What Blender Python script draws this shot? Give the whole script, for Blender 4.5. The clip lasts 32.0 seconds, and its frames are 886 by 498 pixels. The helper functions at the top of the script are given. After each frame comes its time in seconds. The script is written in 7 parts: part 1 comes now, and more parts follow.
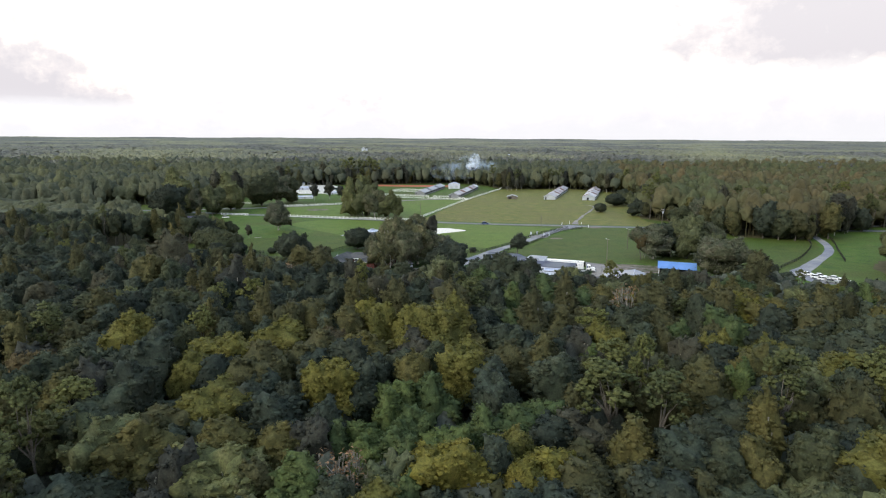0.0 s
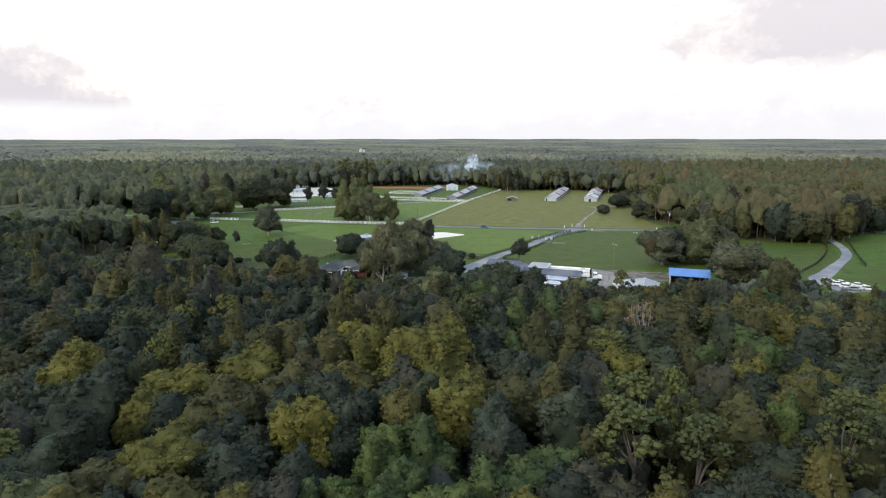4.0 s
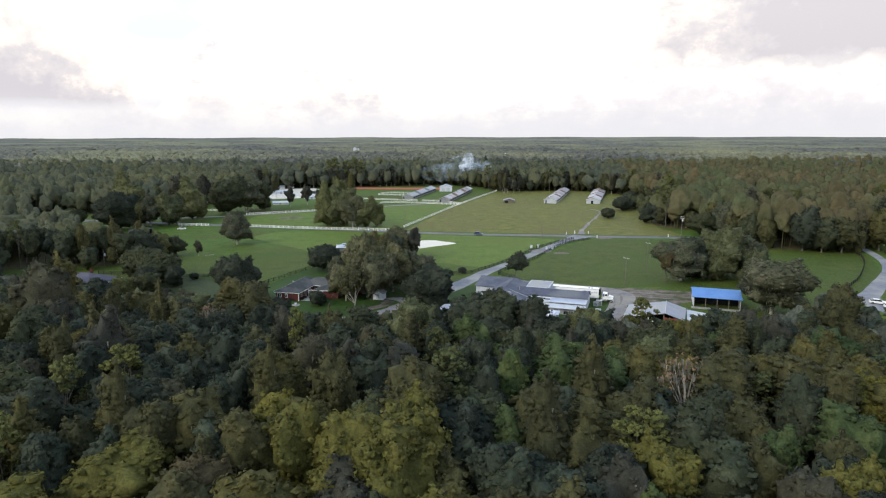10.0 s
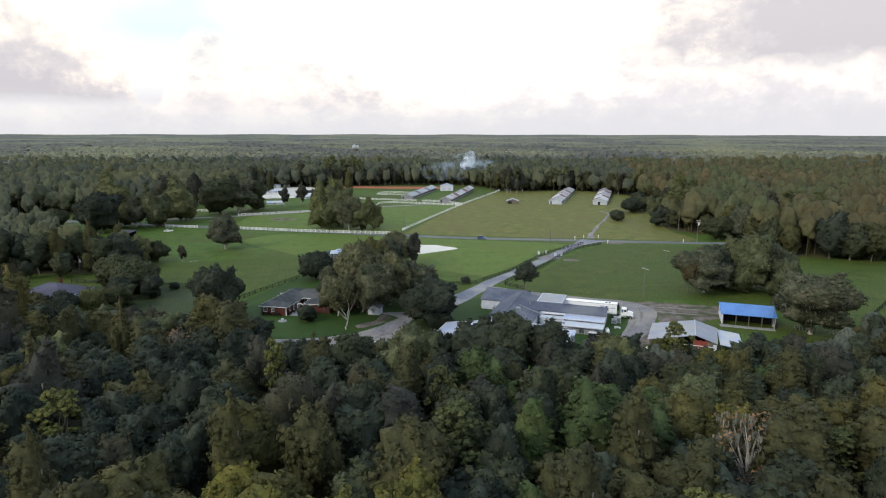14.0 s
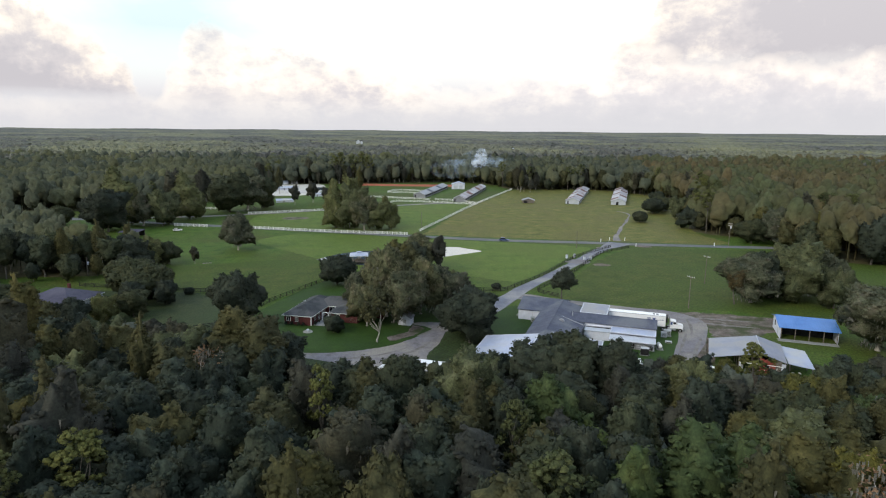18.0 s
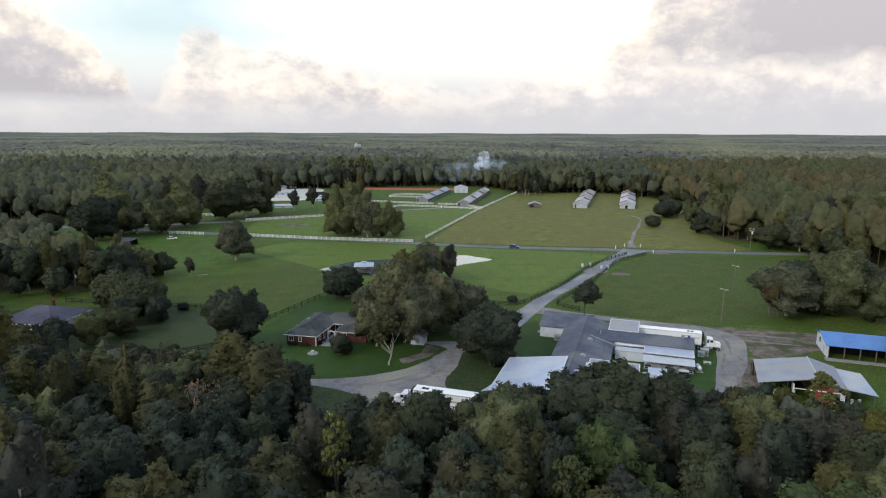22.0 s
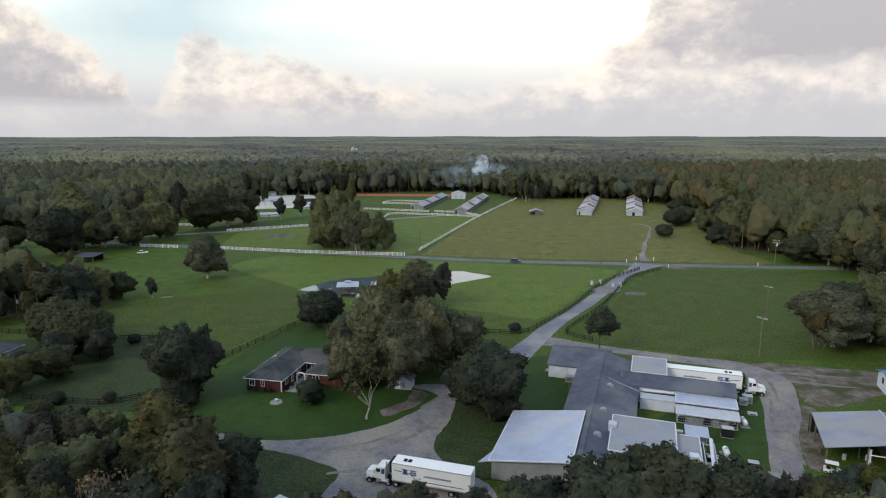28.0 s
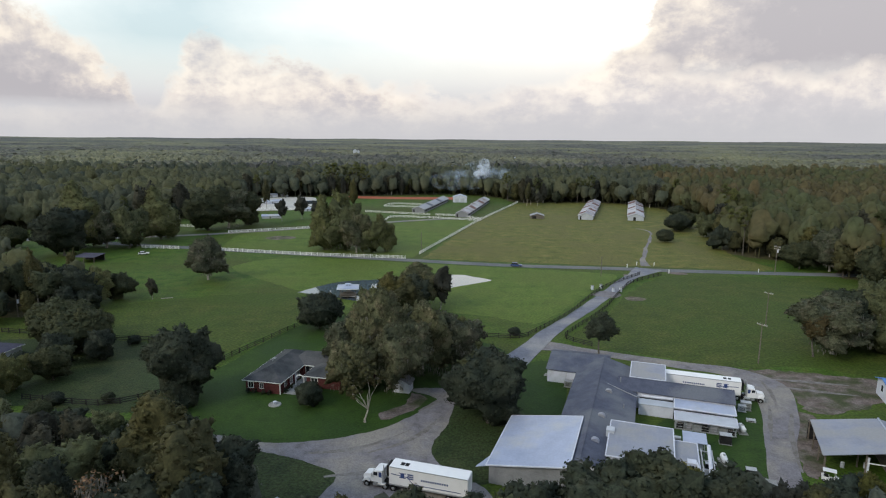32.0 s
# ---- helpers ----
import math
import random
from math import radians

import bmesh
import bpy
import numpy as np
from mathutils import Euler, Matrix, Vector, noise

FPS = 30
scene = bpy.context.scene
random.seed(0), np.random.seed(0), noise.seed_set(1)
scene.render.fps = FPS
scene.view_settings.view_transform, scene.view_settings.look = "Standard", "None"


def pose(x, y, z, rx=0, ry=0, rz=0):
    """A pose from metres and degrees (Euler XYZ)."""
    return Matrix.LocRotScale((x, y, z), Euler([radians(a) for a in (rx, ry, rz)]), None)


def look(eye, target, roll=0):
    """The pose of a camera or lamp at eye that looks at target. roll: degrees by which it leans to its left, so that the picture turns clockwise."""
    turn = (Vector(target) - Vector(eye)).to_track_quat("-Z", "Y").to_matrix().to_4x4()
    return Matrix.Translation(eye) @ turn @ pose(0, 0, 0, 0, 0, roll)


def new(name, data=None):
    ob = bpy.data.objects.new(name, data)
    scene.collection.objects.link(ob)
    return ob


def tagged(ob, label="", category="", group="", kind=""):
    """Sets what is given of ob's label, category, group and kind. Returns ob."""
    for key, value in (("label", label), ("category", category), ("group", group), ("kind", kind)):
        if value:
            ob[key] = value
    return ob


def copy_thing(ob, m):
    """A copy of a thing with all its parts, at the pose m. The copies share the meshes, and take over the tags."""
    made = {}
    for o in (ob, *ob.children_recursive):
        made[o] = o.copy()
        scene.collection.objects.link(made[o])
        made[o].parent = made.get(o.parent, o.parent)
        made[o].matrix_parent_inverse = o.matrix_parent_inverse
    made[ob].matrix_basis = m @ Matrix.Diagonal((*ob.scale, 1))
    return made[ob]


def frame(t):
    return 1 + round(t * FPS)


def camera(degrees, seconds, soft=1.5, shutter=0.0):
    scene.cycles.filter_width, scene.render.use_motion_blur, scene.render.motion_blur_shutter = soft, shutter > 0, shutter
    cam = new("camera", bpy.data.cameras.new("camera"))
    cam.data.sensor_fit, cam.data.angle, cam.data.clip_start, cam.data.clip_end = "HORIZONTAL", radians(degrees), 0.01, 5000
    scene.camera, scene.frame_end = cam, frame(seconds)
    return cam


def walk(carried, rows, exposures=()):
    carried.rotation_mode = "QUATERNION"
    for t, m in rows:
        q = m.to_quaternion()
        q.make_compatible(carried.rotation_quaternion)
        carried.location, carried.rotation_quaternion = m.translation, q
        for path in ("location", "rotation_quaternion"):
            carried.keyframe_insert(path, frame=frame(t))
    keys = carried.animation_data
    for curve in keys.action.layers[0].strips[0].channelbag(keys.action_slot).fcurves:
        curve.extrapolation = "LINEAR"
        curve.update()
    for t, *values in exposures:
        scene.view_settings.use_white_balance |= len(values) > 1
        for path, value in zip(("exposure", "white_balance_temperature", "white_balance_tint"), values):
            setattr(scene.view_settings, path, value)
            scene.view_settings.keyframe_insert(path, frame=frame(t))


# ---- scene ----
# ---- the camera and its way ----
ROWS = (
    (0, 0.00, 0.00, 52.08, 0.356, -10.380, 0.309),
    (1, 0.28, 3.09, 51.92, 0.347, -10.272, 0.216),
    (2, 0.43, 6.49, 51.85, 0.334, -10.281, 0.148),
    (3, 0.55, 10.43, 51.87, 0.313, -10.303, 0.063),
    (3.5, 0.64, 12.58, 51.89, 0.296, -10.316, 0.003),
    (5.5, 1.45, 23.57, 51.97, 0.223, -10.382, -0.118),
    (6, 1.75, 26.59, 51.88, 0.188, -10.400, -0.113),
    (7, 2.41, 32.63, 51.66, 0.146, -10.397, -0.128),
    (8, 3.31, 38.45, 51.50, 0.113, -10.424, -0.100),
    (9, 4.28, 43.82, 51.48, 0.089, -10.454, -0.102),
    (10, 5.03, 48.79, 51.56, 0.081, -10.485, -0.119),
    (11, 5.41, 53.70, 51.70, 0.091, -10.504, -0.125),
    (12, 5.46, 58.50, 51.77, 0.064, -10.558, -0.108),
    (13, 5.15, 63.09, 51.85, 0.071, -10.609, -0.059),
    (13.5, 4.82, 65.27, 51.87, 0.066, -10.672, -0.027),
    (15.5, 1.07, 71.96, 52.18, -0.010, -10.898, 0.563),
    (16, -0.24, 73.44, 52.23, -0.007, -10.945, 0.614),
    (17, -2.98, 76.31, 52.31, 0.056, -11.045, 0.609),
    (18, -5.57, 79.12, 52.31, 0.047, -11.069, 0.482),
    (19, -7.69, 82.13, 52.27, -0.000, -11.008, 0.397),
    (20, -9.09, 85.43, 52.21, -0.064, -10.966, 0.330),
    (21, -9.81, 88.92, 52.23, -0.135, -10.913, 0.289),
    (22, -10.11, 92.57, 52.34, -0.177, -10.863, 0.195),
    (23, -10.01, 96.42, 52.42, -0.185, -10.828, 0.106),
    (24, -9.62, 100.48, 52.36, -0.196, -10.790, 0.093),
    (25, -9.13, 104.69, 52.36, -0.207, -10.713, 0.052),
    (25.5, -8.91, 106.83, 52.41, -0.213, -10.689, 0.019),
    (27.5, -8.24, 115.39, 52.35, -0.258, -10.576, -0.012),
    (28, -8.08, 117.56, 52.43, -0.256, -10.577, -0.041),
    (28.5, -7.98, 119.62, 52.53, -0.255, -10.468, -0.062),
    (29, -7.88, 121.25, 52.61, -0.283, -10.275, -0.045),
    (29.5, -7.77, 122.28, 52.64, -0.284, -10.216, 0.025),
    (30, -7.66, 122.60, 52.67, -0.291, -10.123, 0.129),
    (30.5, -7.59, 122.14, 52.69, -0.291, -10.019, 0.245),
    (31, -7.57, 120.94, 52.65, -0.283, -10.132, 0.346),
    (31.5, -7.61, 119.29, 52.64, -0.264, -10.202, 0.417),
    (32, -7.75, 117.42, 52.64, -0.125, -10.300, 0.426),
)


def aimed(x, y, z, yaw, pitch, roll):
    a, b = radians(yaw), radians(pitch)
    return look((x, y, z), (x - math.sin(a) * math.cos(b), y + math.cos(a) * math.cos(b), z + math.sin(b)), roll)


cam = camera(71.5, 32.0, soft=1.15)
walk(cam, [(t, aimed(*row)) for t, *row in ROWS],
     exposures=((0, 0.40), (5, 0.36), (10, 0.26), (16, 0.09), (22, -0.07), (26, -0.18), (32, -0.26)))

# ---- sky and sun ----
SUN_ELEVATION, SUN_TURN = radians(34), radians(232)


def tree_of(world_or_material):
    world_or_material.use_nodes = True
    nt = world_or_material.node_tree
    nt.nodes.clear()
    return nt


def node(nt, kind, inputs=()):
    n = nt.nodes.new(kind)
    for key, value in dict(inputs).items():
        if isinstance(value, bpy.types.NodeSocket):
            nt.links.new(value, n.inputs[key])
        else:
            n.inputs[key].default_value = value
    return n


def calc(nt, op, a, b=0.0, c=0.0):
    n = node(nt, "ShaderNodeMath", {0: a, 1: b, 2: c})
    n.operation = op
    return n.outputs[0]


def mixed(nt, fac, a, b, blend="MIX"):
    n = node(nt, "ShaderNodeMix")
    n.data_type, n.blend_type = "RGBA", blend
    for socket, value in ((n.inputs[0], fac), (n.inputs[6], a), (n.inputs[7], b)):
        if isinstance(value, bpy.types.NodeSocket):
            nt.links.new(value, socket)
        else:
            socket.default_value = value if isinstance(value, float) else (*value, 1)[:4]
    return n.outputs[2]


def ramp(nt, fac, stops):
    n = node(nt, "ShaderNodeValToRGB", {0: fac})
    el = n.color_ramp.elements
    while len(el) < len(stops):
        el.new(0.5)
    for e, (p, c) in zip(el, stops):
        e.position, e.color = p, (*c, 1)[:4] if not isinstance(c, float) else (c, c, c, 1)
    return n.outputs[0]


world = bpy.data.worlds.new("evening_sky")
scene.world = world
nt = tree_of(world)
way = node(nt, "ShaderNodeSeparateXYZ", {0: node(nt, "ShaderNodeTexCoord").outputs["Generated"]})
wx, wy, wz = way.outputs
flat = calc(nt, "SQRT", calc(nt, "ADD", calc(nt, "MULTIPLY", wx, wx), calc(nt, "MULTIPLY", wy, wy)))
rise = calc(nt, "DIVIDE", wz, calc(nt, "MAXIMUM", flat, 0.05))
turn = calc(nt, "DIVIDE", wx, calc(nt, "MAXIMUM", calc(nt, "ABSOLUTE", wy), 0.05))
clear = node(nt, "ShaderNodeTexSky")
clear.sky_type, clear.sun_disc, clear.sun_elevation, clear.sun_rotation = "NISHITA", False, SUN_ELEVATION, SUN_TURN
clear.air_density, clear.dust_density, clear.ozone_density = 1.2, 2.0, 1.5
blue = mixed(nt, 1.0, clear.outputs[0], (0.13, 0.13, 0.125), "MULTIPLY")


def cloud_noise(sx, sy, detail, shift, up=0.0, rough=0.6):
    v = node(nt, "ShaderNodeCombineXYZ", {0: calc(nt, "MULTIPLY", turn, sx), 1: calc(nt, "MULTIPLY", calc(nt, "ADD", rise, up), sy), 2: shift})
    return node(nt, "ShaderNodeTexNoise", {"Vector": v.outputs[0], "Scale": 1.0, "Detail": detail, "Roughness": rough}).outputs[0]


def heap(shift):
    """Rounded heaps of cloud: small cells, warped by a noise."""
    v = node(nt, "ShaderNodeCombineXYZ", {0: calc(nt, "ADD", calc(nt, "MULTIPLY", turn, 17.0), calc(nt, "MULTIPLY", rag, 1.6)), 1: calc(nt, "ADD", calc(nt, "MULTIPLY", rise, 22.0), calc(nt, "MULTIPLY", fine, 1.6)), 2: shift})
    n = node(nt, "ShaderNodeTexVoronoi", {"Vector": v.outputs[0], "Scale": 1.0})
    n.feature = "SMOOTH_F1"
    n.inputs["Smoothness"].default_value = 0.7
    return calc(nt, "SUBTRACT", 0.55, n.outputs[0])


def profile(stops):
    """The height of the cloud tops over the headings, from -0.8 to 0.8, in tenths of rise."""
    return calc(nt, "MULTIPLY", ramp(nt, calc(nt, "MULTIPLY", calc(nt, "ADD", turn, 0.8), 0.625), [((h + 0.8) * 0.625, v) for h, v in stops]), 0.4)


rag = cloud_noise(7.0, 12.0, 8.0, 3.1)
fine = cloud_noise(22.0, 34.0, 8.0, 8.7, rough=0.65)
high = cloud_noise(3.2, 7.0, 6.0, 5.3)
veil = ramp(nt, calc(nt, "ADD", rise, calc(nt, "MULTIPLY", calc(nt, "SUBTRACT", rag, 0.5), 0.02)), ((0.0, (0.70, 0.70, 0.735)), (0.03, (0.76, 0.755, 0.79)), (0.06, (0.90, 0.88, 0.89)), (0.10, (1.18, 1.15, 1.09)), (0.17, (1.75, 1.72, 1.62)), (0.30, (1.7, 1.75, 1.72)), (0.6, (0.60, 0.77, 1.02))))
gap = ramp(nt, calc(nt, "ADD", calc(nt, "MULTIPLY", calc(nt, "ABSOLUTE", calc(nt, "ADD", turn, 0.40)), 1.15), calc(nt, "MULTIPLY", high, 0.45)), ((0.25, 0.15), (0.85, 1.0)))
opening = mixed(nt, ramp(nt, rise, ((0.05, 0.0), (0.14, 1.0))), veil, mixed(nt, 0.3, (0.80, 1.03, 1.10), blue))
sky = mixed(nt, gap, opening, veil)
ragged_edge = calc(nt, "ADD", calc(nt, "MULTIPLY", heap(1.3), 0.040), calc(nt, "ADD", calc(nt, "MULTIPLY", calc(nt, "SUBTRACT", fine, 0.5), 0.055), calc(nt, "MULTIPLY", calc(nt, "SUBTRACT", rag, 0.5), 0.07)))
# a high bank on one side, then the long low row of heaps, then the single heap with its flat foot
LAYERS = (((-0.8, 0.0), (0.14, 0.0), (0.24, 0.30), (0.31, 0.42), (0.35, 0.58), (0.45, 0.56), (0.52, 0.66), (0.60, 0.86), (0.8, 1.0)), 0.05, 0.06, 0.95, 0.13, 0.96, 0.07), \
         (((-0.8, 0.10), (-0.50, 0.10), (-0.42, 0.14), (-0.22, 0.19), (-0.1, 0.19), (0.05, 0.17), (0.15, 0.21), (0.25, 0.31), (0.31, 0.31), (0.40, 0.28), (0.55, 0.24), (0.8, 0.26)), -0.2, 0.05, 0.60, 0.12, 1.12, 0.03), \
         (((-0.8, 0.0), (-0.47, 0.05), (-0.43, 0.22), (-0.395, 0.34), (-0.355, 0.36), (-0.32, 0.31), (-0.25, 0.29), (-0.14, 0.23), (-0.04, 0.14), (0.06, 0.0), (0.8, 0.0)), 0.015, 0.03, 0.8, 0.12, 1.02, 0.02), \
         (((-0.8, 0.52), (-0.72, 0.49), (-0.66, 0.45), (-0.60, 0.39), (-0.555, 0.31), (-0.505, 0.22), (-0.46, 0.0), (0.8, 0.0)), 0.036, 0.016, 0.95, 0.12, 0.95, 0.02)
for stops, foot, foot_soft, firm, deep, bright, torn in LAYERS:
    below = calc(nt, "ADD", calc(nt, "SUBTRACT", profile(stops), rise), ragged_edge)
    over = ramp(nt, calc(nt, "DIVIDE", calc(nt, "ADD", calc(nt, "SUBTRACT", rise, foot), calc(nt, "MULTIPLY", calc(nt, "SUBTRACT", rag, 0.5), torn)), foot_soft), ((0.0, 0.0), (1.0, 1.0)))
    cover = calc(nt, "MULTIPLY", calc(nt, "MULTIPLY", ramp(nt, below, ((0.0, 0.0), (0.022, 1.0))), over), firm)
    shade = calc(nt, "ADD", calc(nt, "DIVIDE", below, deep), calc(nt, "ADD", calc(nt, "MULTIPLY", calc(nt, "SUBTRACT", fine, 0.5), 1.3), calc(nt, "MULTIPLY", calc(nt, "SUBTRACT", rag, 0.5), 1.7)))
    tone = ramp(nt, shade, [(p, tuple(bright * k for k in c)) for p, c in ((0.05, (1.24, 1.12, 0.98)), (0.32, (1.0, 0.91, 0.84)), (0.60, (0.76, 0.71, 0.72)), (1.0, (0.63, 0.60, 0.635)))])
    sky = mixed(nt, cover, sky, tone)
sky = mixed(nt, ramp(nt, rise, ((0.0, 0.92), (0.02, 0.7), (0.06, 0.0))), sky, (0.73, 0.725, 0.755))
node(nt, "ShaderNodeOutputWorld", {0: node(nt, "ShaderNodeBackground", {0: sky, 1: 1.0}).outputs[0]})

sun = new("sun", bpy.data.lights.new("sun", "SUN"))
sun.data.energy, sun.data.angle, sun.data.color = 1.85, radians(18), (1.0, 0.92, 0.77)
sun.matrix_world = look((0, 0, 0), (math.sin(SUN_TURN) * -math.cos(SUN_ELEVATION), -math.cos(SUN_TURN) * math.cos(SUN_ELEVATION), -math.sin(SUN_ELEVATION)))

# ---- materials ----
MATS = {}


def material(name, colours, size=1.0, rough=0.8, metal=0.0, bump=0.0, detail=6.0, grain=0.25, tint=0.0, patch=None, stripes=None, island=0.0, leaf=False, lace=0.0):
    """Colours from a coarse noise of that size in metres, a fine grain over it, and variation from piece to piece."""
    m = bpy.data.materials.new(name)
    nt = tree_of(m)
    at = node(nt, "ShaderNodeNewGeometry").outputs["Position"]
    coarse = node(nt, "ShaderNodeTexNoise", {"Vector": at, "Scale": 1.0 / size, "Detail": detail, "Roughness": 0.6}).outputs[0]
    n = len(colours)
    c = ramp(nt, coarse, [(0.32 + 0.36 * i / max(1, n - 1), col) for i, col in enumerate(colours)])
    if patch:
        big = node(nt, "ShaderNodeTexNoise", {"Vector": at, "Scale": 1.0 / patch[0], "Detail": 4.0, "Roughness": 0.55}).outputs[0]
        c = mixed(nt, ramp(nt, big, ((0.44, 0.0), (0.62, 1.0))), c, patch[1])
    fine_grain = node(nt, "ShaderNodeTexNoise", {"Vector": at, "Scale": 9.0 / size, "Detail": 3.0}).outputs[0]
    g = ramp(nt, fine_grain, ((0.3, 1.0 - grain), (0.7, 1.0 + grain)))
    c = mixed(nt, 1.0, c, g, "MULTIPLY")
    if island:
        r = node(nt, "ShaderNodeNewGeometry").outputs["Random Per Island"]
        c = mixed(nt, 1.0, c, ramp(nt, r, ((0.0, 1.0 - island), (1.0, 1.0 + island))), "MULTIPLY")
    if tint:
        r = node(nt, "ShaderNodeObjectInfo").outputs["Random"]
        c = mixed(nt, 1.0, c, ramp(nt, r, ((0.0, (1 - tint, 1 - tint * 0.85, 1 - tint * 0.6)), (0.5, (1.0, 1.0, 1.0)), (1.0, (1 + tint * 1.1, 1 + tint * 0.8, 1 - tint * 0.3)))), "MULTIPLY")
    p = node(nt, "ShaderNodeBsdfPrincipled", {"Base Color": c, "Roughness": rough, "Metallic": metal, "Specular IOR Level": 0.2 if rough > 0.6 else 0.5})
    if stripes:
        wave = node(nt, "ShaderNodeTexWave", {"Vector": node(nt, "ShaderNodeTexCoord").outputs["Object"], "Scale": 0.314 / stripes[1], "Distortion": 0.0})
        wave.bands_direction = stripes[0]
        nt.links.new(node(nt, "ShaderNodeBump", {"Height": wave.outputs[1], "Distance": 0.03, "Strength": 0.6}).outputs[0], p.inputs["Normal"])
    elif bump:
        nt.links.new(node(nt, "ShaderNodeBump", {"Height": fine_grain, "Distance": bump}).outputs[0], p.inputs["Normal"])
    out = p.outputs[0]
    if leaf:
        t = node(nt, "ShaderNodeBsdfTranslucent", {0: c})
        out = node(nt, "ShaderNodeMixShader", {0: 0.3, 1: out, 2: t.outputs[0]}).outputs[0]
    if lace:
        holes = node(nt, "ShaderNodeTexNoise", {"Vector": at, "Scale": lace, "Detail": 2.0, "Roughness": 0.6}).outputs[0]
        out = node(nt, "ShaderNodeMixShader", {0: ramp(nt, holes, ((0.435, 0.0), (0.465, 1.0))), 1: node(nt, "ShaderNodeBsdfTransparent").outputs[0], 2: out}).outputs[0]
    node(nt, "ShaderNodeOutputMaterial", {0: out})
    MATS[name] = m
    return m


FOREST_FLOOR = material("forest_floor", ((0.0432, 0.044, 0.02), (0.096, 0.08, 0.04)), 3.0)
PASTURE = material("pasture_grass", ((0.02767, 0.05883, 0.005572), (0.0426, 0.08571, 0.007429), (0.05898, 0.1016, 0.01203), (0.074, 0.09324, 0.01583)), 5.0, grain=0.45, patch=(42.0, (0.05376, 0.072, 0.01105)), bump=0.12, detail=9.0)
DRY_PASTURE = material("olive_pasture_grass", ((0.03245, 0.0525, 0.00612), (0.04934, 0.07021, 0.008797), (0.06557, 0.07871, 0.01408)), 6.0, grain=0.45, patch=(28.0, (0.044, 0.07176, 0.0085)), bump=0.12, detail=9.0)
# rough growth; its dark tone also stands for tree shade in the yard
ROUGH_SHADED_GRASS = material("rough_and_shaded_grass", ((0.02142, 0.03284, 0.01156), (0.03213, 0.04536, 0.01517), (0.0459, 0.05474, 0.02023)), 4.0, grain=0.5, patch=(18.0, (0.0306, 0.04784, 0.0153)), bump=0.2, detail=9.0)
PADDOCK = material("fresh_paddock_grass", ((0.054, 0.09108, 0.012), (0.081, 0.1267, 0.018), (0.1058, 0.1406, 0.024)), 6.0, grain=0.4, patch=(30.0, (0.085, 0.118, 0.020)), bump=0.1, detail=9.0)
HAY = material("rough_olive_grass", ((0.0648, 0.0792, 0.013), (0.108, 0.1129, 0.022), (0.1598, 0.1366, 0.04)), 6.0, grain=0.55, patch=(26.0, (0.110, 0.105, 0.028)), bump=0.12, detail=9.0)
LAWN = material("mown_lawn", ((0.01986, 0.04419, 0.005814), (0.03309, 0.06843, 0.008721)), 3.0, grain=0.3, patch=(16.0, (0.02322, 0.0504, 0.00935)), bump=0.05, detail=8.0)
ROAD_GREY = material("dark_worn_asphalt", ((0.098, 0.102, 0.112), (0.135, 0.140, 0.150)), 2.5, grain=0.15, patch=(14.0, (0.155, 0.155, 0.157)))
RUST = material("rust_red_sheets", ((0.12, 0.055, 0.045), (0.19, 0.085, 0.068)), 3.0, rough=0.7, grain=0.2)
ASPHALT = material("worn_asphalt", ((0.1391, 0.1435, 0.1752), (0.1928, 0.1988, 0.2395)), 2.5, grain=0.15, patch=(14.0, (0.267, 0.262, 0.262)))
GRAVEL = material("pale_limerock_gravel", ((0.1309, 0.1181, 0.1232), (0.176, 0.164, 0.176), (0.2095, 0.1991, 0.217)), 2.2, grain=0.22, patch=(9.0, (0.243, 0.2232, 0.1989)), bump=0.04)
MUD = material("damp_brown_gravel", ((0.1125, 0.0972, 0.0864), (0.1548, 0.1386, 0.1278), (0.2115, 0.198, 0.1908)), 1.2, grain=0.3, patch=(3.0, (0.198, 0.1854, 0.1782)))
DIRT = material("bare_brown_dirt", ((0.0935, 0.07164, 0.05848), (0.1459, 0.1141, 0.1009), (0.2057, 0.174, 0.1623)), 2.6, grain=0.35, patch=(5.5, (0.051, 0.0595, 0.0238)), bump=0.05)
WATER = material("still_pond_water", ((0.06, 0.085, 0.10), (0.08, 0.11, 0.13)), 6.0, rough=0.03, grain=0.05)
for n in WATER.node_tree.nodes:
    if n.type == "BSDF_PRINCIPLED":
        n.inputs["IOR"].default_value, n.inputs["Specular IOR Level"].default_value = 1.6, 0.6
BARK = material("grey_bark", ((0.07, 0.0595, 0.049), (0.14, 0.1295, 0.112)), 0.7, grain=0.3)
PALE_BARK = material("pale_bark", ((0.25, 0.23, 0.20), (0.42, 0.39, 0.35)), 0.8, grain=0.25)
SHINGLE = material("grey_asphalt_shingle", ((0.0651, 0.07211, 0.1038), (0.09107, 0.1006, 0.1396)), 1.6, grain=0.15, patch=(8.0, (0.135, 0.143, 0.165)))
DARK_SHINGLE = material("dark_grey_shingle", ((0.036, 0.03952, 0.044), (0.054, 0.05852, 0.064)), 1.2, grain=0.2, patch=(5.0, (0.09, 0.09, 0.092)))
SLATE = material("violet_grey_slate", ((0.050, 0.048, 0.072), (0.075, 0.072, 0.104)), 1.2, grain=0.2, patch=(5.0, (0.085, 0.082, 0.11)))
METAL = material("pale_metal_roofing", ((0.2974, 0.3379, 0.4539), (0.3718, 0.4153, 0.5446)), 3.0, rough=0.45, grain=0.05, patch=(7.0, (0.4306, 0.4388, 0.4554)), stripes=("X", 0.9))
